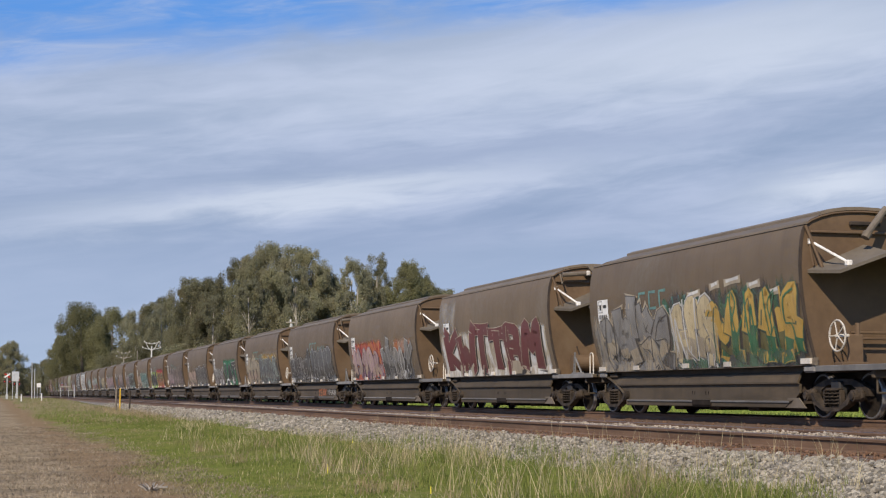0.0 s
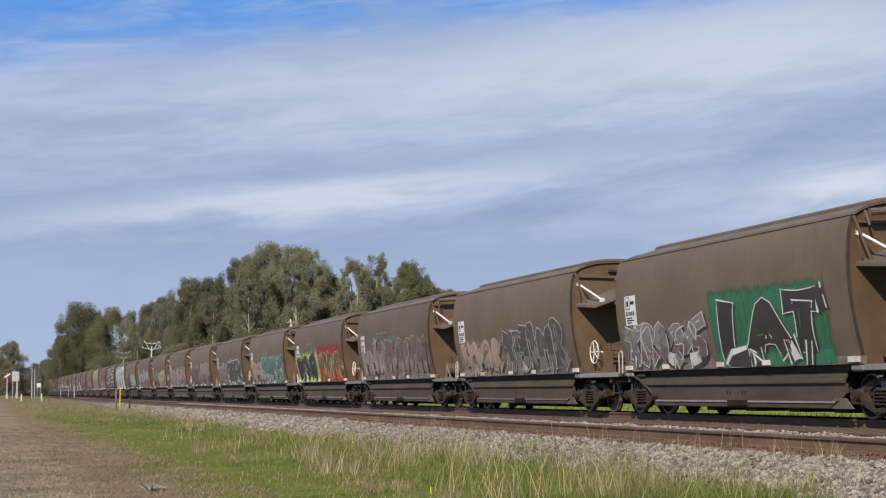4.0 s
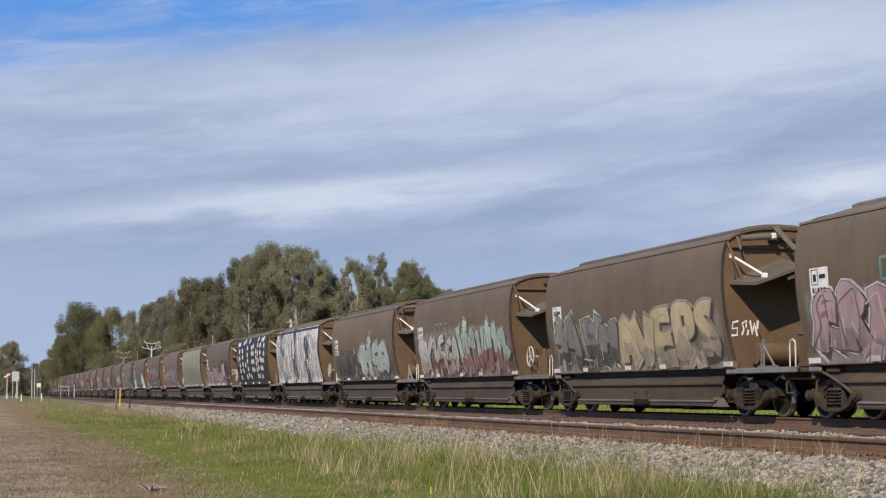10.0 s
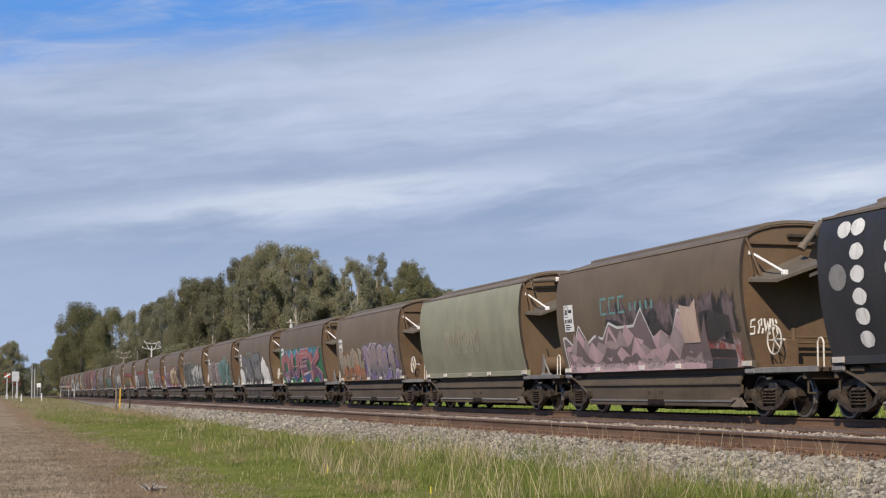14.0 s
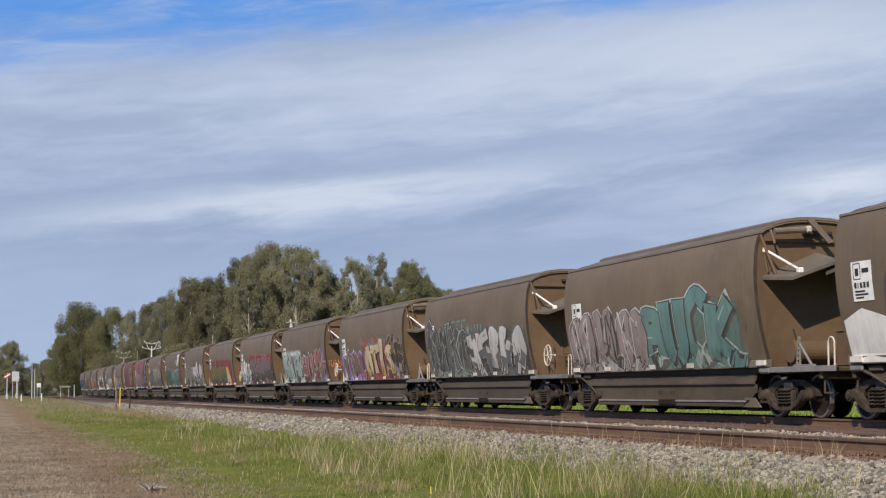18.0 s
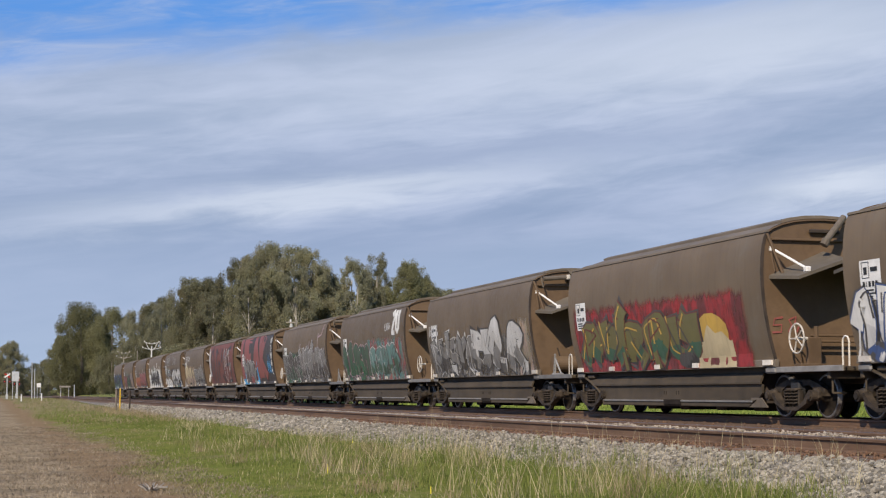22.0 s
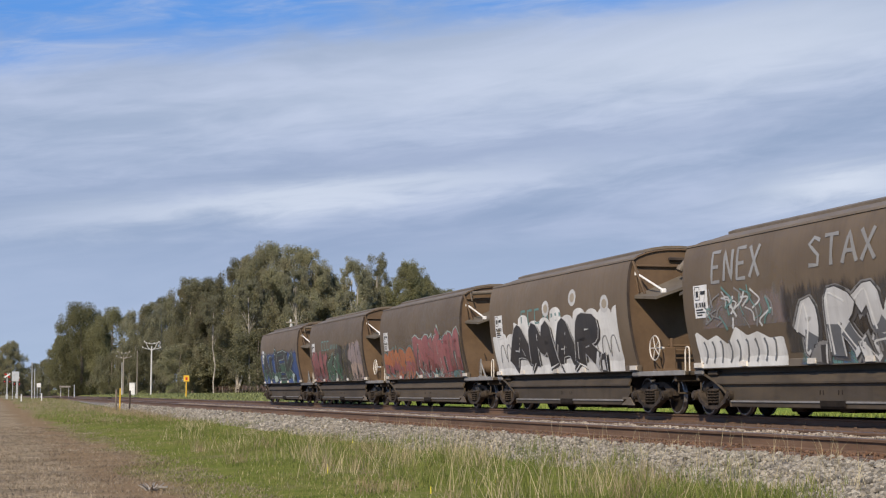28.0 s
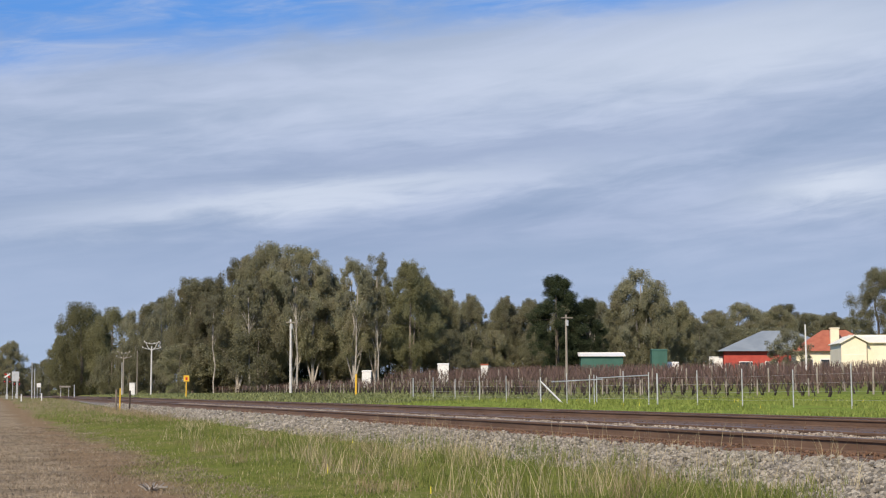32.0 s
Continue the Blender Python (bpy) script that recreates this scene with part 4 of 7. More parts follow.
def crossing_signal(x, y, size, label):
    """Level-crossing flashing-light mast with crossed boards."""
    t = thing("crossing_signal", label, "crossing signal", pose(x, y, land(x, y)), "crossing signals")
    bm = bmesh.new()
    rod(bm, (0, 0, -0.2), (0, 0, 3.3 * size), 0.07, 8)
    part("mast", bm, M["galv"], t)
    for a in (35, -35):
        bm = bmesh.new()
        box(bm, 0, -0.10 if a > 0 else -0.125, 3.0 * size, 0.85 * size, 0.02, 0.17, pose(0, 0, 0) @ Matrix.Translation((0, 0, 3.0 * size)) @ pose(0, 0, 0, 0, a, 0) @ Matrix.Translation((0, 0, -3.0 * size)))
        part("crossed_board", bm, M["signal_red"] if a > 0 else M["white"], t, "red and white crossed board")
    for s in (-1, 1):
        bm = bmesh.new()
        rod(bm, (s * 0.32, -0.05, 2.25 * size), (s * 0.32, -0.09, 2.25 * size), 0.24, 14)
        disc = part("target", bm, M["dark"], t)
        bm = bmesh.new()
        rod(bm, (s * 0.32, -0.09, 2.25 * size), (s * 0.32, -0.16, 2.25 * size), 0.07, 12)
        part("lens", bm, M["signal_red"], disc)
    bm = bmesh.new()
    box(bm, 0, 0, 0.35, 0.30, 0.3, 0.6, bevel=0.02)
    part("box", bm, M["galv"], t)


crossing_signal(2.7, 208.0, 1.0, "level crossing signal with red and white boards")
crossing_signal(4.0, 214.0, 0.85, "smaller level crossing signal on a grey mast")


def board_sign(x, y, wide, tall, z, material, label, turn=0):
    t = thing("road_sign", label, "sign", pose(x, y, land(x, y), 0, 0, turn), "road signs")
    bm = bmesh.new()
    for s in (-0.35, 0.35):
        rod(bm, (s * wide, 0, -0.2), (s * wide, 0, z + tall / 2), 0.035, 8)
    part("posts", bm, M["galv"], t)
    bm = bmesh.new()
    box(bm, 0, -0.07, z, wide, 0.03, tall, bevel=0.01)
    part("plate", bm, M[material], t)


board_sign(3.55, 200.0, 0.85, 1.2, 2.75, "galv", "grey back of a large road sign on posts")
board_sign(6.9, 217.5, 0.55, 0.55, 1.75, "white", "small white sign plate on a thin post")
board_sign(11.2, 237.0, 1.6, 0.25, 2.0, "pole_wood", "low tan trackside board near the crossing")
power_pole(5.75, 207.5, 4.6, "galv", "grey steel street pole at the crossing", False, 0.065)
power_pole(6.2, 211.0, 3.7, "galv", "pale signal pole at the crossing", False, 0.06)


def crossing_road():
    bm = bmesh.new()
    box(bm, 8, 222, 0.02, 70, 7.5, 0.04)
    tagged(part("road", bm, M["asphalt"]), "grey asphalt road crossing the railway", "road", "", "structure")


crossing_road()


# ---- field fence ----
def field_fence():
    f = thing("field_fence", "galvanised post and wire fence along the field", "fence", pose(28, 0, 0), "", "")
    ys = [43.3 + 4.0 * i for i in range(6)] + [67.1, 70.7, 71.3, 74.4, 78.3] + [84 + 5 * i for i in range(5)]
    for i, y in enumerate(ys):
        bm = bmesh.new()
        z = land(28, y)
        rod(bm, (0, y, z - 0.3), (-0.015, y, z + 1.42 + 0.08 * math.sin(i * 2.3)), 0.022 if i % 5 else 0.036, 8)
        part("post", bm, M["galv"], f)
    for h in (0.25, 0.55, 0.85, 1.15):
        bm = bmesh.new()
        limb(bm, [(-0.05, y, land(28, y) + h) for y in ys], 0.0025, 0.0025, 4)
        part("wire", bm, M["galv"], f)
    bm = bmesh.new()
    rod(bm, (0, 78.3, 1.15), (0, 75.0, 0.0), 0.045, 8)
    part("brace", bm, M["pole_pale"], f)
    g = thing("field_gate", "galvanised pipe gate frame in the fence", "gate", pose(28.2, 0, 0))
    for a, b in (((0, 64.7, -0.3), (0, 64.7, 1.45)), ((0, 70.9, -0.3), (0, 70.9, 1.35)), ((0, 64.7, 1.32), (0, 70.9, 1.25)), ((0.3, 70.9, 1.20), (0.3, 78.0, 1.12))):
        bm = bmesh.new()
        rod(bm, a, b, 0.024, 8)
        part("pipe", bm, M["galv"], g)


field_fence()


# ---- vineyard ----
ROWS = [(40.0, 112, 290), (43.5, 112, 290), (47.0, 108, 280), (50.5, 102, 260), (54.0, 94, 240)] + [(58.5 + 3.2 * i, 72 + 3 * i, 235) for i in range(8)]


def vineyard():
    rng = np.random.default_rng(77)
    v, f, tv, tf = [], [], [], []

    def strip(vv, ff, a, b, wdt):
        k = len(vv)
        d = rng.uniform(0, 6.28)
        ox, oy = math.cos(d) * wdt / 2, math.sin(d) * wdt / 2
        m = [(p + q) / 2 + rng.normal(0, 0.05) for p, q in zip(a, b)]
        for p in (a, m, b):
            vv.append((p[0] - ox, p[1] - oy, p[2]))
            vv.append((p[0] + ox, p[1] + oy, p[2]))
        ff.append((k, k + 1, k + 3, k + 2))
        ff.append((k + 2, k + 3, k + 5, k + 4))

    for x, y0, y1 in ROWS:
        y = y0
        while y < y1:
            z = land(x, y)
            for j in range(4):
                limb_w = 0.13 - 0.02 * j
                strip(tv, tf, (x + rng.normal(0, 0.05), y + rng.normal(0, 0.05), z), (x + rng.normal(0, 0.1), y + rng.normal(0, 0.25), z + rng.uniform(0.5, 0.8)), limb_w)
            for j in range((34 if y < 150 else 20) if x > 56 else 7):
                a = (x + rng.normal(0, 0.15), y + rng.uniform(-0.9, 0.9), z + rng.uniform(0.30, 0.95))
                strip(v, f, a, (a[0] + rng.normal(0, 0.3), a[1] + rng.normal(0, 0.35), z + rng.uniform(1.0, 1.95 if x > 56 else 1.45)), rng.uniform(0.025, 0.05))
            y += 1.9
    soup("vine_canes", v, f, M["vine"], "bare purple-brown winter vine canes on wires", "vines")
    soup("vine_trunks", tv, tf, M["vine_dark"], "short gnarled dark vine trunks in rows", "vines")


vineyard()


def vine_post():
    bm = bmesh.new()
    rod(bm, (0, 0, -0.3), (0.02, 0, 1.85), 0.075, 8, 0.065)
    return mesh_of(bm, M["pole_wood"])


POST = vine_post()
for i, (x, y0, y1) in enumerate(ROWS):
    for j in range(int((y1 - y0) / 7.5)):
        y = y0 + j * 7.5 + (i * 2.7) % 4
        if i < 6 or j < 9:
            p = part("vineyard_post", POST, None, None, at=pose(x, y, land(x, y), 2 * math.sin(j * 3.1), 2 * math.cos(j * 1.7 + i), j * 40) @ Matrix.Diagonal((0.8, 0.8, 0.68, 1) if x < 56 else (1, 1, 1, 1)))
            tagged(p, "weathered grey timber vineyard trellis post", "post", "vineyard trellis posts")


# ---- houses ----
def wall_box(bm, x, y, z0, sx, sy, h, t=0.2):
    box(bm, x, y - sy / 2 + t / 2, z0 + h / 2, sx, t, h)
    box(bm, x, y + sy / 2 - t / 2, z0 + h / 2, sx, t, h)
    for s in (-1, 1):
        box(bm, x + s * (sx / 2 - t / 2), y, z0 + h / 2, t, sy - 2 * t, h)


def window(t, x, y, z, w, h):
    bm = bmesh.new()
    box(bm, x, y, z, w + 0.16, 0.10, h + 0.16, bevel=0.01)
    o = part("window", bm, M["white"], t)
    bm = bmesh.new()
    box(bm, x, y - 0.06, z, w, 0.03, h)
    part("pane", bm, M["glass"], o)


def hip_roof(bm, sx, sy, z0, z1, over, ridge):
    a, b = sx / 2 + over, sy / 2 + over
    pts = [(-a, -b, z0), (a, -b, z0), (a, b, z0), (-a, b, z0), (-ridge, 0, z1), (ridge, 0, z1)]
    v = [bm.verts.new(p) for p in pts]
    for q in ((0, 1, 5, 4), (1, 2, 5), (2, 3, 4, 5), (3, 0, 4), (3, 2, 1, 0)):
        bm.faces.new([v[i] for i in q])
    bmesh.ops.recalc_face_normals(bm, faces=bm.faces[:])


def brick_house():
    t = thing("house", "red brick house with a grey hipped metal roof", "house", pose(92.6, 173.4, 2.45, 0, 0, -22), "houses")
    bm = bmesh.new()
    wall_box(bm, 0, 0, -0.4, 13.6, 9.0, 3.55)
    part("wall", bm, M["brick"], t)
    bm = bmesh.new()
    hip_roof(bm, 14.0, 9.0, 3.10, 5.70, 0.6, 1.8)
    roof = part("roof", bm, M["roof_grey"], t, "blue-grey metal hipped roof")
    bm = bmesh.new()
    box(bm, 0, -5.12, 3.08, 15.2, 0.10, 0.16)
    bm = bmesh.new()
    box(bm, 2.6, -3.0, 4.32, 1.9, 1.2, 0.06, pose(0, 0, 0))
    part("solar_panel", bm, M["glass"], roof, "dark solar panel")
    for x in (-4.2, -1.2, 4.0):
        window(t, x, -4.55, 1.2, 1.4, 1.2)
    bm = bmesh.new()
    box(bm, 4.6, -4.9, 1.1, 2.6, 0.5, 2.6, bevel=0.02)
    part("porch", bm, M["cream"], t, "cream rendered porch wall")
    bm = bmesh.new()
    box(bm, -7.7, -3.9, 1.3, 1.6, 0.4, 2.4, bevel=0.02)
    part("lean_to", bm, M["white"], t)


def tile_house():
    t = thing("house", "cream house with a red tiled roof and chimney", "house", pose(91.8, 158.6, 2.15, 0, 0, -24), "houses")
    bm = bmesh.new()
    wall_box(bm, 0, 0, -0.5, 9.0, 7.0, 3.6)
    part("wall", bm, M["cream"], t)
    bm = bmesh.new()
    hip_roof(bm, 9.0, 7.0, 3.05, 5.5, 0.5, 1.3)
    roof = part("roof", bm, M["roof_tile"], t, "red-brown tiled hipped roof")
    bm = bmesh.new()
    box(bm, -0.2, -2.3, 4.55, 0.95, 0.8, 2.0, bevel=0.03)
    box(bm, -0.2, -2.3, 5.60, 1.1, 0.95, 0.14, bevel=0.03)
    part("chimney", bm, M["cream"], roof, "cream rendered chimney")
    for x in (-3.2, -1.4):
        window(t, x, -3.55, 1.5, 0.9, 1.2)


def garage():
    t = thing("garage", "long cream gabled outbuilding with a pale metal roof", "garage", pose(84.6, 136.0, 1.75, 0, 0, -20), "houses")
    prof = [(-1.20, -0.4), (1.20, -0.4), (1.20, 3.62), (0, 4.25), (-1.20, 3.62)]
    bm = bmesh.new()
    sweep(bm, [(x - 3.85, z) for x, z in prof], -3.0, 3.0)
    part("gable_bay", bm, M["cream"], t)
    bm = bmesh.new()
    for s in (-1, 1):
        poly(bm, [(-3.85, -3.25, 4.33), (-3.85, 3.2, 4.33), (-3.85 + s * 1.4, 3.2, 3.58), (-3.85 + s * 1.4, -3.25, 3.58)], 0.08)
    part("gable_roof", bm, M["roof_cream"], t)
    bm = bmesh.new()
    wall_box(bm, 1.6, 0.3, -0.4, 8.2, 5.6, 4.0)
    part("wall", bm, M["cream"], t)
    bm = bmesh.new()
    poly(bm, [(-3.7, -2.8, 3.66), (5.9, -2.8, 3.66), (5.9, 0.3, 4.42), (-3.7, 0.3, 4.42)], 0.08)
    poly(bm, [(-3.7, 3.4, 3.66), (5.9, 3.4, 3.66), (5.9, 0.3, 4.42), (-3.7, 0.3, 4.42)], 0.08)
    part("roof", bm, M["roof_cream"], t)
    bm = bmesh.new()
    box(bm, -3.85, -3.03, 1.2, 1.9, 0.05, 2.6, bevel=0.01)
    part("door", bm, M["cream"], t)


def farm_shed(x, y, wide, deep, h, body, roof, label, turn=-18):
    t = thing("shed", label, "shed", pose(x, y, land(x, y), 0, 0, turn), "farm sheds")
    bm = bmesh.new()
    wall_box(bm, 0, 0, -0.3, wide, deep, h)
    part("wall", bm, M[body], t)
    bm = bmesh.new()
    top, over = h - 0.3, 0.35 if wide > 3 else 0.06
    poly(bm, [(-wide / 2 - over, -deep / 2 - over, top), (wide / 2 + over, -deep / 2 - over, top), (wide / 2 + over, 0, top + wide * 0.05 + 0.2 * (wide > 3)), (-wide / 2 - over, 0, top + wide * 0.05 + 0.2 * (wide > 3))], 0.08)
    poly(bm, [(-wide / 2 - over, deep / 2 + over, top), (wide / 2 + over, deep / 2 + over, top), (wide / 2 + over, 0, top + wide * 0.05 + 0.2 * (wide > 3)), (-wide / 2 - over, 0, top + wide * 0.05 + 0.2 * (wide > 3))], 0.08)
    part("roof", bm, M[roof], t)


brick_house()
tile_house()
garage()
farm_shed(85.0, 212.0, 6.0, 5.0, 3.2, "green_shed", "white", "dark green shed with a white roof behind vines")
farm_shed(93.6, 211.0, 2.2, 2.4, 3.8, "green_shed", "green_shed", "small dark green shed among the trees")
farm_shed(53.8, 226.0, 1.3, 1.6, 2.6, "white", "white", "small white hut below the trees")
farm_shed(64.3, 222.0, 1.6, 1.6, 2.7, "white", "white", "small white hut at the tree belt")
farm_shed(66.8, 210.0, 1.0, 1.0, 2.5, "white", "roof_tile", "small white hut with a brown roof")


def utility(x, y):
    t = thing("parked_truck", "white parked utility truck beside the shed", "truck", pose(x, y, land(x, y) + 0.0, 0, 0, 70), "")
    bm = bmesh.new()
    sweep(bm, [(-2.3, 0.45), (2.3, 0.45), (2.35, 0.95), (1.2, 1.1), (0.8, 1.75), (-0.5, 1.8), (-0.6, 1.05), (-2.3, 1.05)], -0.85, 0.85)
    part("body", bm, M["white"], t)
    bm = bmesh.new()
    sweep(bm, [(1.05, 1.12), (0.75, 1.68), (-0.4, 1.70), (-0.45, 1.12)], -0.87, 0.87)
    part("glass", bm, M["glass"], t)
    for px in (-1.4, 1.4):
        for s in (-0.8, 0.8):
            bm = bmesh.new()
            rod(bm, (px, s - 0.1, 0.36), (px, s + 0.1, 0.36), 0.36, 16)
            wh = part("wheel", bm, M["rubber"], t)
            bm = bmesh.new()
            rod(bm, (px, s - 0.11, 0.36), (px, s + 0.11, 0.36), 0.2, 12)
            part("rim", bm, M["galv"], wh)


utility(96.2, 212.0)


def log_clump(x, y):
    """A pale broken stump in the gravel by the verge."""
    t = thing("dead_stump", "small pale dead stump with splintered twigs", "stump", pose(x, y, land(x, y)))
    rng = random.Random(5)
    for i in range(16):
        bm = bmesh.new()
        a = rng.uniform(0, 6.28)
        limb(bm, [(0.04 * math.cos(a), 0.04 * math.sin(a), -0.02), (0.10 * math.cos(a), 0.10 * math.sin(a), 0.04), (rng.uniform(0.14, 0.24) * math.cos(a), rng.uniform(0.14, 0.22) * math.sin(a), rng.uniform(0.03, 0.10))], 0.016, 0.006, 5)
        part("twig", bm, M["pole_wood"], t)


log_clump(2.05, 20.3)


# ---- grain wagons ----
PITCH, SPEED, AXIS = 14.95, 18.88, 17.32
REAR, FRONT = 6.85, -4.75
SIDE = ((1.20, 1.20), (1.40, 1.25), (1.65, 1.315), (1.90, 1.37), (2.20, 1.425), (2.50, 1.465), (2.80, 1.49), (3.10, 1.50), (3.40, 1.485), (3.65, 1.455), (3.83, 1.41), (3.97, 1.35))
ROOF = ((3.97, 1.35), (4.06, 1.22), (4.15, 1.00), (4.22, 0.72), (4.26, 0.40), (4.275, 0.0))


def half_width(z):
    if z < 1.235:
        return 1.226
    for (a, wa), (b, wb) in zip(SIDE, SIDE[1:]):
        if z <= b:
            return wa + (wb - wa) * max(0.0, z - a) / (b - a)
    return SIDE[-1][1]


def on_side(u, z, off=0.0):
    """A point of the side sheet: u metres from the rear edge, at height z, off metres proud."""
    return (-half_width(z) - off, REAR - u, z)


MESHES = {}


def shared(key, make, material, smooth=False):
    if key not in MESHES:
        bm = bmesh.new()
        make(bm)
        MESHES[key] = mesh_of(bm, material, smooth)
    return MESHES[key]


def side_sheet(bm, sign):
    rows = [(w, z) for z, w in SIDE]
    ys = [REAR - (REAR - FRONT) * i / 12 for i in range(13)]
    for off in (0.0, -0.03):
        g = [[bm.verts.new((sign * (w + off), y, z)) for y in ys] for w, z in rows]
        for i in range(len(rows) - 1):
            for j in range(12):
                bm.faces.new((g[i][j], g[i][j + 1], g[i + 1][j + 1], g[i + 1][j]))
    bmesh.ops.recalc_face_normals(bm, faces=bm.faces[:])


def edge_flange(bm, y, sign):
    pts = [(sign * (w + 0.012), z) for z, w in SIDE] + [(sign * (w - 0.05), z) for z, w in reversed(SIDE)]
    sweep(bm, pts, y - 0.016, y + 0.016)


def roof_sheet(bm):
    pts = [(w, z) for z, w in ROOF] + [(-w, z) for z, w in reversed(ROOF[:-1])]
    inner = [(x * 0.98, z - 0.03) for x, z in pts]
    drop = lambda y: 0.0 if y < REAR - 1.3 else 0.16 * ((y - REAR + 1.3) / 1.3) ** 2
    ys = [FRONT - 0.05, FRONT + 0.4, 0.0, REAR - 1.3, REAR - 0.8, REAR - 0.35, REAR + 0.02]
    for ring in (pts, inner):
        g = [[bm.verts.new((x, y, z - drop(y) * (1 if z > 4.1 else 0.4))) for x, z in ring] for y in ys]
        for i in range(len(ys) - 1):
            for j in range(len(ring) - 1):
                bm.faces.new((g[i][j], g[i][j + 1], g[i + 1][j + 1], g[i + 1][j]))
    bmesh.ops.recalc_face_normals(bm, faces=bm.faces[:])


def roof_hatch(bm):
    """The long raised hatch along the ridge, with its walkway edge."""
    sweep(bm, [(-0.95, 4.15), (-0.95, 4.22), (-0.80, 4.28), (-0.4, 4.34), (0, 4.355), (0.4, 4.34), (0.80, 4.28), (0.95, 4.22), (0.95, 4.15)], FRONT + 0.05, REAR - 1.35)


def end_wall(bm, y, way):
    """The flat end sheet under the roof's arch, a plate with rounded shoulders."""
    rows = [(z, w - 0.03) for z, w in SIDE] + [(z - 0.035, w * 0.97) for z, w in ROOF[1:-1]]
    out = [(w, z) for z, w in [(1.02, 1.14)] + rows]
    sweep(bm, out + [(-x, z) for x, z in reversed(out)], y, y - way * 0.04)


def hood(bm, y, way):
    """The folded plate that juts out of the end sheet, rising to a ridge on the centre line."""
    o, t = way * 0.98, 0.07
    top = [(-1.31, 3.02), (0.0, 3.57), (1.31, 3.02)]
    tip = [(-1.13, 2.95), (0.0, 3.34), (1.13, 2.95)]
    g = [[bm.verts.new((x, yy, z - d)) for x, z in row] for row, yy, d in ((top, y, 0), (tip, y + o, 0), (tip, y + o, t), (top, y, t))]
    for i in range(4):
        for j in range(2):
            bm.faces.new((g[i][j], g[i][j + 1], g[(i + 1) % 4][j + 1], g[(i + 1) % 4][j]))
    for j in (0, 2):
        bm.faces.new([g[i][j] for i in range(4)])
    bmesh.ops.recalc_face_normals(bm, faces=bm.faces[:])


def braces(bm, y, way, sign):
    a, b = (sign * 1.26, y + way * 0.05, 3.60), (sign * 0.86, y + way * 0.84, 3.11)
    rod(bm, a, b, 0.027, 6)
    box(bm, a[0], a[1], a[2], 0.09, 0.08, 0.13, bevel=0.015)
    box(bm, b[0], b[1], b[2] - 0.01, 0.12, 0.14, 0.12, bevel=0.02)


def roof_arch(bm, y, way):
    """The flange that follows the roof's arch, with its corner struts."""
    pts = [(w, z - 0.045) for z, w in ROOF]
    full = pts + [(-w, z) for w, z in reversed(pts[:-1])]
    limb(bm, [(x, y + way * 0.03, z + 0.015) for x, z in full], 0.026, 0.026, 5)
    for s in (-1, 1):
        rod(bm, (s * 1.36, y + way * 0.05, 3.92), (s * 1.10, y + way * 0.22, 3.06), 0.036, 6)
        rod(bm, (s * 1.33, y + way * 0.03, 3.90), (s * 1.22, y + way * 0.10, 3.10), 0.02, 5)


def hatch_gear_a(bm, y, way):
    """Sloping round ram that works the roof hatch."""
    a, b = Vector((-0.25, y + way * 0.50, 3.70)), Vector((0.40, y + way * 0.20, 4.30))
    rod(bm, a, b, 0.07, 10)
    rod(bm, a + Vector((-0.02, 0, -0.05)), a + Vector((0.05, 0, 0.06)), 0.095, 10)


def hatch_gear_b(bm, y, way):
    """Level round ram and a flat strut under the roof's arch."""
    rod(bm, (-1.12, y + way * 0.24, 3.98), (-0.36, y + way * 0.26, 4.04), 0.07, 10)
    rod(bm, (-1.15, y + way * 0.12, 4.02), (-1.12, y + way * 0.24, 3.72), 0.025, 6)
    poly(bm, [(-0.34, y + way * 0.22, 4.24), (-0.22, y + way * 0.22, 4.29), (0.24, y + way * 0.30, 3.78), (0.12, y + way * 0.30, 3.73)], 0.05)


def sill(bm, sign):
    """The strip under the side sheet that carries the reflectors."""
    sweep(bm, [(sign * 1.14, 1.08), (sign * 1.225, 1.08), (sign * 1.225, 1.225), (sign * 1.205, 1.24), (sign * 1.14, 1.24)], FRONT - 0.06, REAR + 0.04)


def skirt(bm, sign):
    """The hopper's ribbed lower side with a round wheel cut-out at the rear end."""
    x = sign * 1.06
    prof = ((1.08, -0.10), (0.97, -0.085), (0.935, -0.03), (0.755, 0.055), (0.72, 0.055), (0.705, 0.0), (0.52, 0.005), (0.375, 0.01), (0.365, 0.06), (0.335, 0.065), (0.325, 0.045), (0.225, 0.045), (0.21, 0.035))

    def ends(z):
        t = min(1.0, max(0.0, (0.98 - z) / 0.77))
        rear = REAR - 0.25 - 1.50 * math.sin(t * 1.571) ** 0.9
        front = FRONT + 0.80 + 0.55 * smooth01(z, 0.50, 0.20) if z < 0.5 else FRONT + 0.80
        return rear, front

    g = []
    for z, off in prof:
        ra, fr = ends(z)
        g.append([bm.verts.new((sign * (1.10 + off), ra + (fr - ra) * j / 6, z)) for j in range(7)])
    for i in range(len(g) - 1):
        for j in range(6):
            bm.faces.new((g[i][j], g[i][j + 1], g[i + 1][j + 1], g[i + 1][j]))
    r = bmesh.ops.extrude_face_region(bm, geom=bm.faces[:])
    bmesh.ops.translate(bm, verts=[v for v in r["geom"] if isinstance(v, bmesh.types.BMVert)], vec=(-sign * 0.05, 0, 0))
    bmesh.ops.recalc_face_normals(bm, faces=bm.faces[:])


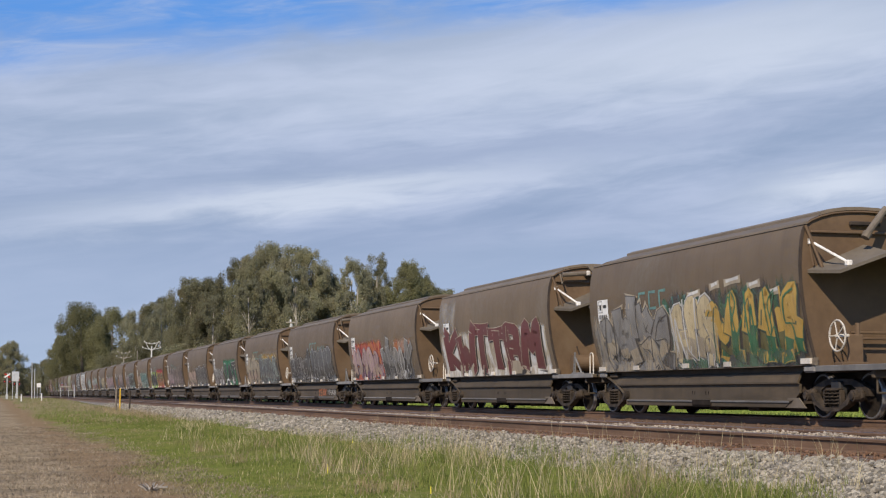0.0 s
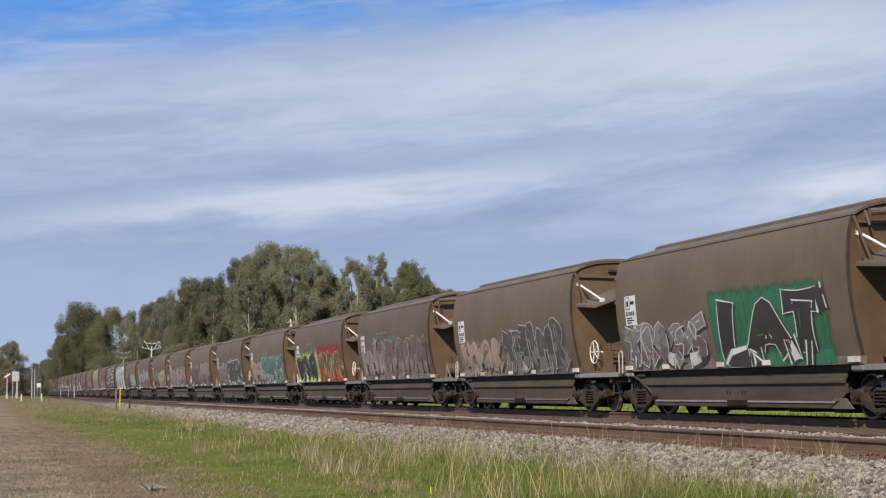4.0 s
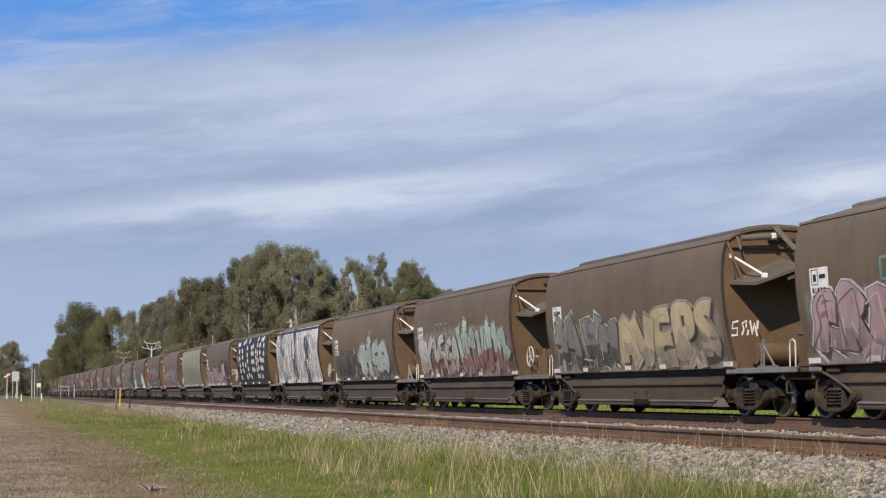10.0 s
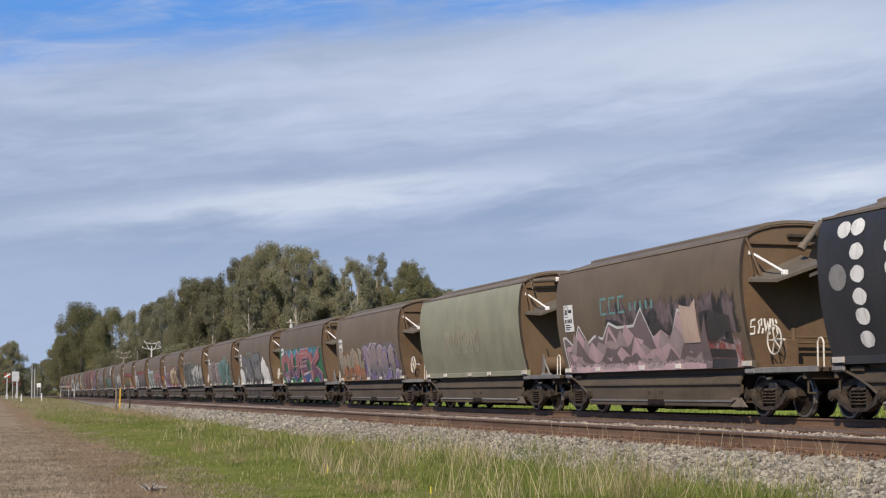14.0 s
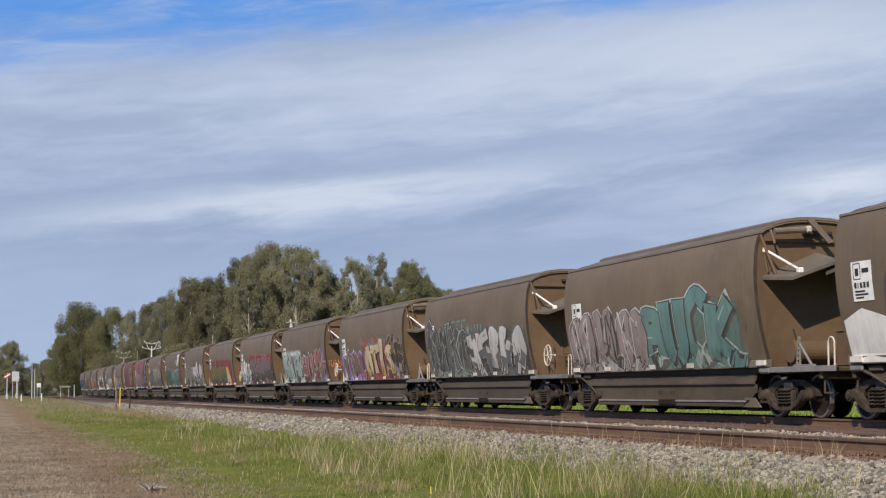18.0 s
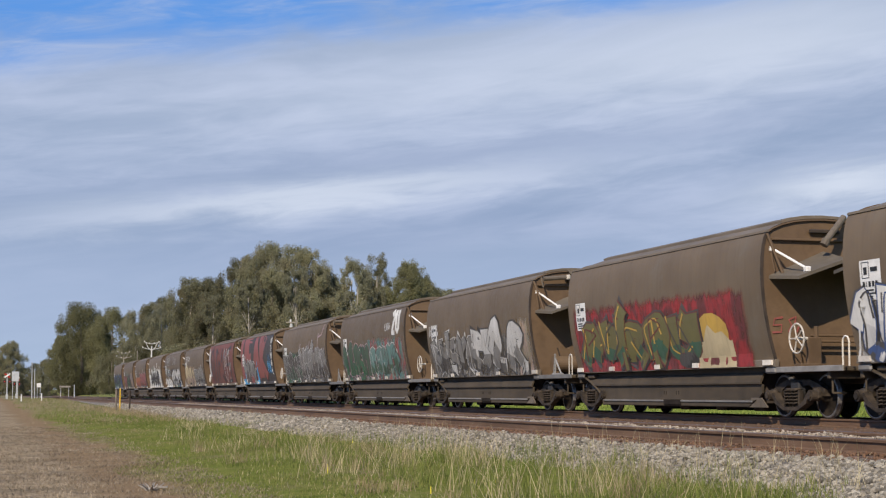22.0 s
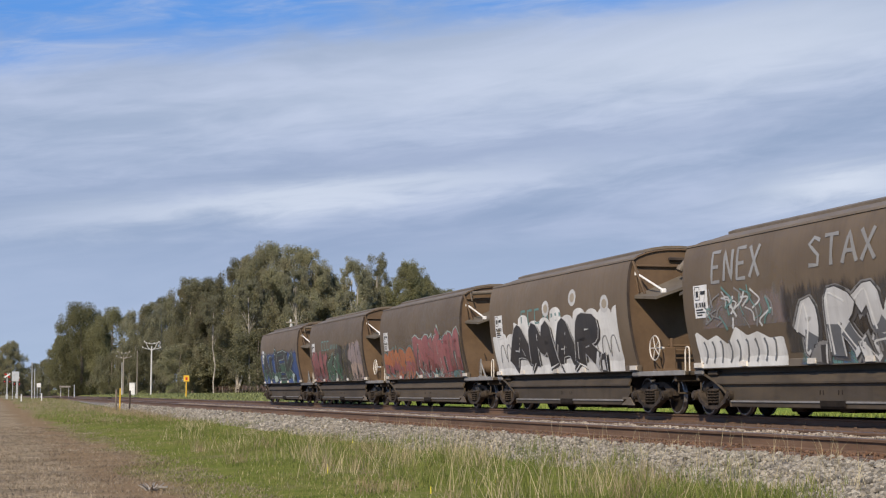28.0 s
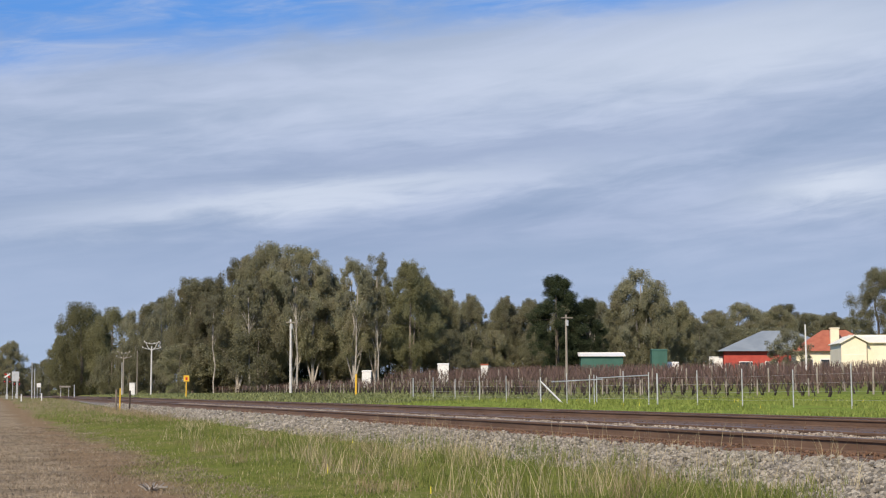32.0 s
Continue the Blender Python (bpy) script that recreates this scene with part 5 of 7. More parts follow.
def wheel_arch(bm, sign):
    pts = []
    for i in range(9):
        t = i / 8
        z = 0.98 - 0.77 * t
        pts.append((REAR - 0.25 - 1.50 * math.sin(t * 1.571) ** 0.9, z))
    limb(bm, [(sign * 1.135, y, z) for y, z in pts], 0.032, 0.032, 6)


def hopper_floor(bm):
    """Hopper bottom between the sides, with its outlet chutes."""
    sweep(bm, [(-1.0, 0.95), (1.0, 0.95), (0.9, 0.30), (-0.9, 0.30)], FRONT + 1.0, REAR - 2.3)
    for y in (2.9, 0.9, -1.1, -3.0):
        box(bm, 0, y, 0.21, 1.4, 0.55, 0.18, bevel=0.03)


def outlet_gear(bm, sign):
    """Proud near-black block for the shade in the lower flange's outlet notch, with two pairs of slots above it."""
    sweep(bm, [(sign * 1.02, 0.37), (sign * 1.176, 0.37), (sign * 1.176, 0.255), (sign * 1.14, 0.20), (sign * 1.02, 0.20)], 0.12, 1.10)


def outlet_slot(bm, sign):
    # proud near-black box standing for the shade in a slot
    box(bm, sign * 1.104, 0, 0.53, 0.012, 0.035, 0.09)


def centre_sill(bm):
    box(bm, 0, 0, 0.86, 0.42, 14.2, 0.30, bevel=0.02)
    for y in (6.05, -5.28):
        box(bm, 0, y, 0.98, 2.3, 0.5, 0.10, bevel=0.02)
    box(bm, 0, FRONT - 1.2, 1.00, 2.36, 2.2, 0.10, bevel=0.02)


def buffer_beam(bm, y):
    box(bm, 0, y, 0.93, 2.30, 0.12, 0.26, bevel=0.02)
    for s in (-1, 1):
        rod(bm, (s * 1.05, y, 0.82), (s * 1.05, y, 0.52), 0.022, 6)
        rod(bm, (s * 0.75, y, 0.52), (s * 1.05, y, 0.52), 0.022, 6)


def coupler(bm, y, way):
    box(bm, 0, y, 0.88, 0.16, 0.50, 0.18, bevel=0.03)
    box(bm, 0.03, y + way * 0.27, 0.88, 0.30, 0.18, 0.28, bevel=0.05)
    rod(bm, (0.35, y, 0.80), (0.30, y + way * 0.2, 0.45), 0.03, 6)
    rod(bm, (0.30, y + way * 0.2, 0.45), (0.05, y + way * 0.38, 0.42), 0.03, 6)


def wheelset(bm):
    """Axle, hubs and wheels turned as one solid of revolution, with a bright tread edge and three dirt-free marks on each disc."""
    half = ((1.04, 0.0), (1.04, 0.075), (0.90, 0.085), (0.885, 0.13), (0.80, 0.135), (0.775, 0.20), (0.765, 0.36), (0.79, 0.385), (0.80, 0.41), (0.80, 0.452), (0.79, 0.458), (0.72, 0.462), (0.715, 0.488), (0.685, 0.485), (0.68, 0.39), (0.70, 0.36), (0.72, 0.14), (0.68, 0.10), (0.60, 0.085))
    prof = list(half) + [(-x, r) for x, r in reversed(half)]
    n = 32
    rings = [[bm.verts.new((x, r * math.cos(6.2832 * i / n), r * math.sin(6.2832 * i / n))) for i in range(n)] if r else [bm.verts.new((x, 0, 0))] for x, r in prof]
    for q, (a, b) in enumerate(zip(rings, rings[1:])):
        for i in range(n):
            j = (i + 1) % n
            f = bm.faces.new([v for v in (a[i % len(a)], a[j] if len(a) > 1 else None, b[j] if len(b) > 1 else None, b[i % len(b)]) if v])
            f.smooth = True
            f.material_index = 1 if q in (8, 9, 10, 26, 27, 28) else 0
    for s in (-1, 1):
        for i in range(3):
            a = i * 2.094
            box(bm, s * 0.772, 0.28 * math.cos(a), 0.28 * math.sin(a), 0.016, 0.07, 0.07)
    bmesh.ops.recalc_face_normals(bm, faces=bm.faces[:])


def side_frame(bm):
    """A cast bogie side frame: arched top chord, dished lower chord, two columns and the axle boxes."""
    top = [(-1.08, 0.60), (-0.86, 0.70), (-0.50, 0.80), (0.50, 0.80), (0.86, 0.70), (1.08, 0.60), (1.08, 0.46), (0.74, 0.46), (0.70, 0.58), (0.46, 0.68), (-0.46, 0.68), (-0.70, 0.58), (-0.74, 0.46), (-1.08, 0.46)]
    low = [(-0.80, 0.50), (-0.66, 0.30), (-0.30, 0.16), (0.30, 0.16), (0.66, 0.30), (0.80, 0.50), (0.72, 0.53), (0.56, 0.37), (0.28, 0.235), (-0.28, 0.235), (-0.56, 0.37), (-0.72, 0.53)]
    sweep(bm, top, 0.10, 0.24, axis="x")
    sweep(bm, low, -0.10, 0.07, axis="x")
    for s in (-1, 1):
        box(bm, -0.01, s * 0.30, 0.40, 0.12, 0.06, 0.36, bevel=0.015)
        box(bm, 0.02, s * 0.9, 0.49, 0.16, 0.26, 0.24, bevel=0.06)
        rod(bm, (-0.14, s * 0.9, 0.47), (0.08, s * 0.9, 0.47), 0.115, 14)
        rod(bm, (-0.17, s * 0.9, 0.47), (-0.14, s * 0.9, 0.47), 0.075, 10)


def spring_nest(bm):
    """Two rows of coil springs standing on the lower chord."""
    for a in (-0.17, 0.0, 0.17):
        pts = [(-0.05 + 0.075 * math.cos(i * 1.05), a + 0.075 * math.sin(i * 1.05), 0.27 + 0.0112 * i) for i in range(31)]
        limb(bm, pts, 0.017, 0.017, 5)
    box(bm, -0.01, 0, 0.60, 0.12, 0.50, 0.05, bevel=0.015)


def bolster(bm):
    # near-black plates added behind the springs as the shade between the coils
    for s in (-1, 1):
        box(bm, s * 0.96, 0, 0.44, 0.06, 0.50, 0.38)
    box(bm, 0, 0, 0.66, 2.1, 0.36, 0.20, bevel=0.03)
    for s in (-1, 1):
        box(bm, 0, s * 0.42, 0.40, 1.5, 0.06, 0.12)


def hand_wheel(bm, x, y, z):
    n = 20
    ring = [(x, y + 0.31 * math.cos(6.2832 * i / n), z + 0.31 * math.sin(6.2832 * i / n)) for i in range(n)]
    for i in range(n):
        rod(bm, ring[i], ring[(i + 1) % n], 0.020, 5)
    for i in range(0, n, 4):
        rod(bm, (x, y, z), ring[i], 0.015, 5)
    rod(bm, (x + 0.25, y, z), (x - 0.03, y, z), 0.035, 8)


def brake_cylinder(bm):
    """Air tank across the platform."""
    rod(bm, (-0.90, FRONT - 0.42, 1.40), (0.25, FRONT - 0.42, 1.40), 0.24, 22)
    for x in (-0.80, 0.10):
        rod(bm, (x - 0.02, FRONT - 0.42, 1.40), (x + 0.02, FRONT - 0.42, 1.40), 0.252, 22)
        box(bm, x, FRONT - 0.42, 1.11, 0.06, 0.36, 0.14)


def gear_box(bm):
    box(bm, -0.05, FRONT - 1.55, 1.43, 0.52, 0.55, 0.72, bevel=0.03)
    box(bm, -0.05, FRONT - 1.55, 1.80, 0.56, 0.60, 0.03, bevel=0.01)


def brake_post(bm):
    """Plate post and foot that carry the hand wheel's shaft."""
    box(bm, -0.62, FRONT - 0.60, 1.38, 0.34, 0.10, 0.62, bevel=0.02)
    box(bm, -0.70, FRONT - 0.60, 1.10, 0.60, 0.30, 0.07, bevel=0.01)
    rod(bm, (-0.55, FRONT - 0.60, 1.60), (-0.55, FRONT - 0.60, 1.92), 0.05, 8)


def step_ladder(bm):
    """A perforated triangular bracket on the platform's edge."""
    y = FRONT - 1.16
    lean = lambda t: (y + 0.10 - 0.10 * t, 1.07 + 0.62 * t)
    for d in (0.0, -0.13):
        a, b = lean(0), lean(1)
        rod(bm, (-1.10, a[0] + d, a[1]), (-1.10, b[0] + d * 0.3, b[1]), 0.022, 5)
    for i in range(6):
        yy, z = lean(i / 6 + 0.08)
        box(bm, -1.10, yy - 0.06 + 0.04 * i / 6, z, 0.04, 0.15 - 0.012 * i, 0.035)
    rod(bm, (-1.10, y - 0.02, 1.55), (-1.10, y - 0.52, 1.09), 0.03, 5)
    box(bm, -1.10, y - 0.22, 1.085, 0.07, 0.85, 0.05, bevel=0.01)


def grab_rail(bm, x, y):
    arc = [(x, y - 0.12 - 0.12 * math.cos(a), 1.52 + 0.12 * math.sin(a)) for a in (0.0, 0.52, 1.05, 1.57, 2.09, 2.62, 3.14)]
    limb(bm, [(x, y - 0.24, 1.05)] + arc + [(x, y, 1.05)], 0.018, 0.018, 6)


def side_patch(bm, u0, u1, z0, z1, off, nu=2, nz=2, corners=0.0):
    g = [[bm.verts.new(on_side(u0 + (u1 - u0) * i / nu, z0 + (z1 - z0) * j / nz, off)) for i in range(nu + 1)] for j in range(nz + 1)]
    for j in range(nz):
        for i in range(nu):
            bm.faces.new((g[j][i], g[j][i + 1], g[j + 1][i + 1], g[j + 1][i]))
    bmesh.ops.recalc_face_normals(bm, faces=bm.faces[:])


def plate_bars(bm):
    """Dark bars that stand for the small print of the white data plate, and its framed mark."""
    a = 0.60
    for u, v, z, w in ((0.07, 0.09, 2.66, 2.97), (0.31, 0.33, 2.66, 2.97), (0.07, 0.33, 2.955, 2.97), (0.07, 0.33, 2.66, 2.675), (0.14, 0.26, 2.73, 2.87), (0.38, 0.62, 2.78, 2.86)):
        side_patch(bm, a + u, a + v, z, w, 0.016, 1, 1)
    for u, v, z, h in ((0.08, 0.16, 2.50, 0.10), (0.20, 0.23, 2.50, 0.10), (0.28, 0.36, 2.50, 0.10), (0.40, 0.48, 2.50, 0.10), (0.52, 0.60, 2.50, 0.10), (0.08, 0.44, 2.42, 0.03), (0.08, 0.54, 2.36, 0.03), (0.10, 0.38, 2.30, 0.03)):
        side_patch(bm, a + u, a + v, z, z + h, 0.016, 1, 1)


def wagon(k, coat="brown", label="", plate=True):
    """One four-axle grain hopper with its open brake platform at the leading end."""
    w = thing("grain_wagon", label, "rail wagon", pose(AXIS, 40.55 - REAR + PITCH * k, 0), "wagons of the grain train")
    c = M[coat]
    for sign, tag in ((-1, "a"), (1, "b")):
        sheet = part("side_sheet", shared("side" + tag + coat, lambda bm: side_sheet(bm, sign), c, True), None, w)
        part("edge_flange", shared("fl_f" + tag, lambda bm: edge_flange(bm, FRONT, sign), M["dark"]), None, sheet)
        part("side_sill", shared("sill" + tag + coat, lambda bm: sill(bm, sign), M["sill"] if coat in ("brown", "red") else c), None, w)
        sk = part("hopper_skirt", shared("skirt" + tag, lambda bm: skirt(bm, sign), M["frame"]), None, w, "dusty ribbed lower hopper side")
        part("wheel_arch", shared("arch" + tag, lambda bm: wheel_arch(bm, sign), M["frame"]), None, sk)
        # paler strip: the flange's glint and dust are put into its colour
        part("skirt_flange", shared("skflange" + tag, lambda bm: box(bm, sign * 1.158, (REAR - 1.75 + FRONT + 1.15) / 2, 0.335, 0.022, REAR - 2.90 - FRONT, 0.042, bevel=0.006), M["edge_grey"]), None, sk, "dusty lower edge, its bright glint put into a paler grey")
        part("outlet_gear", shared("gear" + tag, lambda bm: outlet_gear(bm, sign), M["wheel"]), None, sk)
        if sign < 0:
            for y in (1.20, 1.08, 0.48, 0.34):
                part("outlet_slot", shared("slot", lambda bm: outlet_slot(bm, -1), M["wheel"]), None, sk, at=pose(0, y, 0))
        part("hood_brace", shared("brace_f" + tag, lambda bm: braces(bm, FRONT, -1, sign), M["brace"]), None, w, "white painted brace")
        part("hood_brace", shared("brace_r" + tag, lambda bm: braces(bm, REAR, 1, sign), M["brace"]), None, w, "white painted brace")
    part("gutter", shared("gutter", lambda bm: sweep(bm, [(-1.385, 3.945), (-1.35, 3.94), (-1.335, 3.99), (-1.37, 3.995)], FRONT - 0.1, REAR), M["roof"]), None, w)
    part("roof", shared("roof", roof_sheet, M["roof"], True), None, w)
    part("skirt_gusset", shared("gusset", lambda bm: poly(bm, [(-1.13, FRONT + 1.45, 0.21), (-1.13, FRONT + 0.50, 0.21), (-1.13, FRONT + 0.80, 0.42), (-1.13, FRONT + 1.25, 0.42)], 0.03), M["sill"]), None, w)
    part("platform_edge", shared("pedge", lambda bm: box(bm, -1.20, FRONT - 1.42, 1.01, 0.04, 2.72, 0.12, bevel=0.01), M["edge_grey"]), None, w, "grey painted platform edge")
    for i, y in enumerate((FRONT + 0.20, REAR - 0.20)):
        part("corner_bracket", shared("bracket%d" % i, lambda bm: box(bm, -1.18, y, 1.005, 0.08, 0.46, 0.14, bevel=0.035), M["edge_grey"]), None, w, "pale corner bracket")
    part("roof_hatch", shared("hatch", roof_hatch, M["roof"]), None, w)
    part("end_wall", shared("end_f", lambda bm: end_wall(bm, FRONT, -1), M["end"]), None, w, "rust-orange end sheet")
    part("end_wall", shared("end_r", lambda bm: end_wall(bm, REAR, 1), M["end"]), None, w)
    part("hood", shared("hood_f", lambda bm: hood(bm, FRONT, -1), M["hood"]), None, w)
    part("hood", shared("hood_r", lambda bm: hood(bm, REAR, 1), M["hood"]), None, w)
    part("roof_arch", shared("arch_f", lambda bm: roof_arch(bm, FRONT, -1), M["end"]), None, w)
    part("end_rail", shared("endrail", lambda bm: box(bm, -0.1, FRONT - 0.05, 3.80, 2.3, 0.06, 0.05, bevel=0.01), M["end"]), None, w)
    part("hatch_slot", shared("hslot", lambda bm: box(bm, 0.0, FRONT - 0.06, 3.99, 0.72, 0.08, 0.09, bevel=0.02), M["dark"]), None, w)
    if k % 2:
        part("hatch_ram", shared("hramb", lambda bm: hatch_gear_b(bm, FRONT, -1), M["sill"]), None, w)
        part("ram_cap", shared("hcap", lambda bm: box(bm, -0.33, FRONT - 0.27, 4.04, 0.13, 0.16, 0.15, bevel=0.03), M["dusty_white"]), None, w, "pale ram cap")
    else:
        part("hatch_ram", shared("hrama", lambda bm: hatch_gear_a(bm, FRONT, -1), M["sill"]), None, w)
    part("hopper_floor", shared("floor", hopper_floor, M["dark"]), None, w)
    part("centre_sill", shared("csill", centre_sill, M["frame"]), None, w)
    part("stay", shared("stay", lambda bm: rod(bm, (-0.35, FRONT - 0.06, 1.05), (-0.62, FRONT - 0.06, 1.90), 0.02, 6), M["dark"]), None, w)
    if k % 2:
        part("step_bracket", shared("ladder", step_ladder, M["edge_grey"]), None, w, "grey perforated bracket on the platform")
        part("air_tank", shared("bcyl", brake_cylinder, M["end"]), None, w)
        part("gear_box", shared("gbox", gear_box, M["end"]), None, w)
    else:
        part("hand_wheel", shared("hwheel", lambda bm: hand_wheel(bm, -1.02, FRONT - 0.62, 1.66), M["dusty_white"]), None, w, "pale brake hand wheel")
        part("brake_post", shared("bpost", brake_post, M["end"]), None, w)
        for i, z in enumerate((1.62, 1.74)):
            part("cross_rail", shared("xrail%d" % i, lambda bm: rod(bm, (-0.50, FRONT - 0.25, z), (0.55, FRONT - 0.25, z), 0.028, 6), M["end"]), None, w)
    part("grab_rail", shared("grab" if k % 2 else "grab2", lambda bm: grab_rail(bm, -1.10, FRONT - (2.35 if k % 2 else 2.6)), M["dusty_white"]), None, w, "pale bent grab rail")
    for y, way in ((-7.0, -1), (7.0, 1)):
        part("buffer_beam", shared("beam%d" % way, lambda bm: buffer_beam(bm, y - way * 0.15), M["frame"]), None, w)
        part("coupler", shared("coup%d" % way, lambda bm: coupler(bm, y + way * 0.05, way), M["bogie"]), None, w)
    for i, u in enumerate((0.30, 2.6, 5.6, 7.8, 11.36)):
        part("reflector", shared("refl%d" % i, lambda bm: box(bm, -1.250, REAR - u, 1.17, 0.045, 0.40 if i in (0, 4) else 0.32, 0.11), M["dusty_white"]), None, w, "white reflector square")
    if plate:
        p = part("data_plate", shared("plate", lambda bm: side_patch(bm, 0.60, 1.32, 2.25, 3.00, 0.012), M["white"]), None, w, "white data plate with dark print")
        part("print", shared("plate_bars", plate_bars, M["ink"]), None, p)
    for y in (6.05, -5.28):
        b = part("bogie", shared("bolster", bolster, M["black"]), None, w, at=pose(0, y, 0))
        for s in (-1, 1):
            part("side_frame", shared("sframe", side_frame, M["bogie"]), None, b, at=pose(s * 1.06, 0, 0, 0, 0, 0 if s < 0 else 180))
            part("spring_nest", shared("springs", spring_nest, M["bogie"], True), None, b, at=pose(s * 1.06, 0, 0, 0, 0, 0 if s < 0 else 180))
        for d in (-0.9, 0.9):
            ws = part("wheelset", shared("wheelset", wheelset, (M["wheel"], M["steel"])), None, b)
            ws.matrix_parent_inverse = pose(0, d, 0.46)
            WHEELS.append(ws)
    WAGONS.append((w, k))
    return w


WAGONS, WHEELS = [], []


# ---- spray paint on the wagons ----
HUE = {
    "grey": (0.241, 0.23, 0.213), "silver": (0.634, 0.616, 0.58), "white": (0.782, 0.759, 0.701), "dark": (0.03, 0.027, 0.025), "coal": (0.075, 0.068, 0.062), "pink": (0.512, 0.348, 0.354),
    "mauve": (0.348, 0.27, 0.258), "dusk": (0.17, 0.125, 0.125), "peach": (0.525, 0.378, 0.293), "red": (0.33, 0.035, 0.035), "brick": (0.27, 0.075, 0.06), "maroon": (0.14, 0.035, 0.032), "rose": (0.38, 0.115, 0.115),
    "orange": (0.52, 0.17, 0.06), "gold": (0.575, 0.356, 0.069), "cream": (0.6, 0.488, 0.288), "sand": (0.413, 0.344, 0.244), "green": (0.03, 0.16, 0.07), "lime": (0.44, 0.605, 0.11), "leaf": (0.05, 0.12, 0.07),
    "teal": (0.125, 0.263, 0.237), "mint": (0.456, 0.552, 0.492), "blue": (0.05, 0.09, 0.22), "sky": (0.084, 0.324, 0.564), "violet": (0.247, 0.169, 0.468), "plum": (0.15, 0.065, 0.12), "moss": (0.15, 0.135, 0.045), "ash": (0.30, 0.29, 0.27), "slate": (0.14, 0.145, 0.15),
}
PAINT = {}


def paint(hue, fresh=False):
    """Spray paint, worn through to the sheet in streaks; more so near the sill, where the wheels throw grime."""
    key = hue + ("_fresh" if fresh else "")
    if key not in PAINT:
        m = bpy.data.materials.new("spray_" + key)
        m.use_nodes = True
        n = Nodes(m.node_tree)
        out = n.add("ShaderNodeOutputMaterial")
        pos = n.add("ShaderNodeTexCoord").outputs["Object"]
        z = n.add("ShaderNodeSeparateXYZ", i0=pos).outputs[2]
        soft = n.noise(pos, 1.1, 3.0, 0.5)
        streak = n.noise(n.scaled(pos, 1, 7.0, 0.9), 1.3, 5.0, 0.65)
        c = HUE[hue]
        dim = tuple(0.76 * x + 0.24 * y for x, y in zip(c, (0.10, 0.075, 0.055)))
        col = n.mix(n.step(soft, 0.35, 0.65), c, dim)
        col = n.mix(n.step(streak, 0.50, 0.72, 0.0, 0.15 if fresh else 0.30), col, (0.10, 0.075, 0.055))
        low = n.step(z, 1.1, 1.9, 0.20, 0.0)
        worn = n.math("ADD", n.noise(n.scaled(pos, 1, 2.2, 0.8), 2.4, 6.0, 0.7), low)
        k = n.step(worn, 0.50, 0.72, 0.99 if fresh else 0.97, 0.88 if fresh else 0.68)
        p = n.add("ShaderNodeBsdfPrincipled", Base_Color=col, Roughness=0.55)
        mixed = n.add("ShaderNodeMixShader", i0=k, i1=n.add("ShaderNodeBsdfTransparent").outputs[0], i2=p.outputs[0])
        n.t.links.new(mixed.outputs[0], out.inputs[0])
        PAINT[key] = m
    return PAINT[key]


def cloud_mat(u0, u1, z0, z1, a, b, strength, ragged, streaky=False):
    """Faded spray cloud: two colours, a ragged soft edge, worn through to the sheet below."""
    m = bpy.data.materials.new("spray_cloud")
    m.use_nodes = True
    n = Nodes(m.node_tree)
    out = n.add("ShaderNodeOutputMaterial")
    pos = n.add("ShaderNodeTexCoord").outputs["Object"]
    xyz = n.add("ShaderNodeSeparateXYZ", i0=pos)
    y, z = xyz.outputs[1], xyz.outputs[2]
    e = n.math("MULTIPLY_ADD", n.noise(pos, 1.7, 4.0, 0.6), 2 * ragged, -ragged)
    tall = n.math("MULTIPLY_ADD", n.noise(n.scaled(pos, 1, 2.6, 0.5), 1.6, 5.0, 0.65, 0.4), 3.0 * ragged, -1.5 * ragged)
    k = n.step(n.math("SUBTRACT", n.math("ADD", y, e), REAR - u1), 0.0, 0.22)
    k = n.math("MULTIPLY", k, n.step(n.math("SUBTRACT", n.math("ADD", y, e), REAR - u0), 0.0, -0.22))
    k = n.math("MULTIPLY", k, n.step(n.math("SUBTRACT", n.math("ADD", z, tall), z1), 0.0, -0.26))
    if streaky:
        fine = n.noise(n.scaled(pos, 1, 17.0, 1.7), 1.0, 5.0, 0.75, 0.3)
        band = n.math("ABSOLUTE", n.math("SUBTRACT", n.math("FRACT", n.math("MULTIPLY", y, 0.29)), 0.5))
        dim = n.math("MULTIPLY", n.step(band, 0.12, 0.26, 1.0, 0.0), n.step(n.noise(pos, 1.2, 3.0), 0.40, 0.58))
        lim = n.math("MULTIPLY_ADD", dim, 0.11, 0.455)
        col = n.mix(n.step(n.math("SUBTRACT", fine, lim), -0.02, 0.06), b if isinstance(b, tuple) else HUE[b], HUE[a])
    else:
        col = n.mix(n.step(n.noise(n.scaled(pos, 1, 1.4, 0.8), 1.1, 4.0, 0.6, 0.8), 0.42, 0.58), HUE[a], HUE[b])
    worn = n.step(n.noise(n.scaled(pos, 1, 3.0, 0.8), 2.2, 6.0, 0.7), 0.30, 0.55, strength * 0.55, strength)
    k = n.math("MULTIPLY", k, worn)
    p = n.add("ShaderNodeBsdfPrincipled", Base_Color=col, Roughness=0.6)
    mixed = n.add("ShaderNodeMixShader", i0=k, i1=n.add("ShaderNodeBsdfTransparent").outputs[0], i2=p.outputs[0])
    n.t.links.new(mixed.outputs[0], out.inputs[0])
    return m


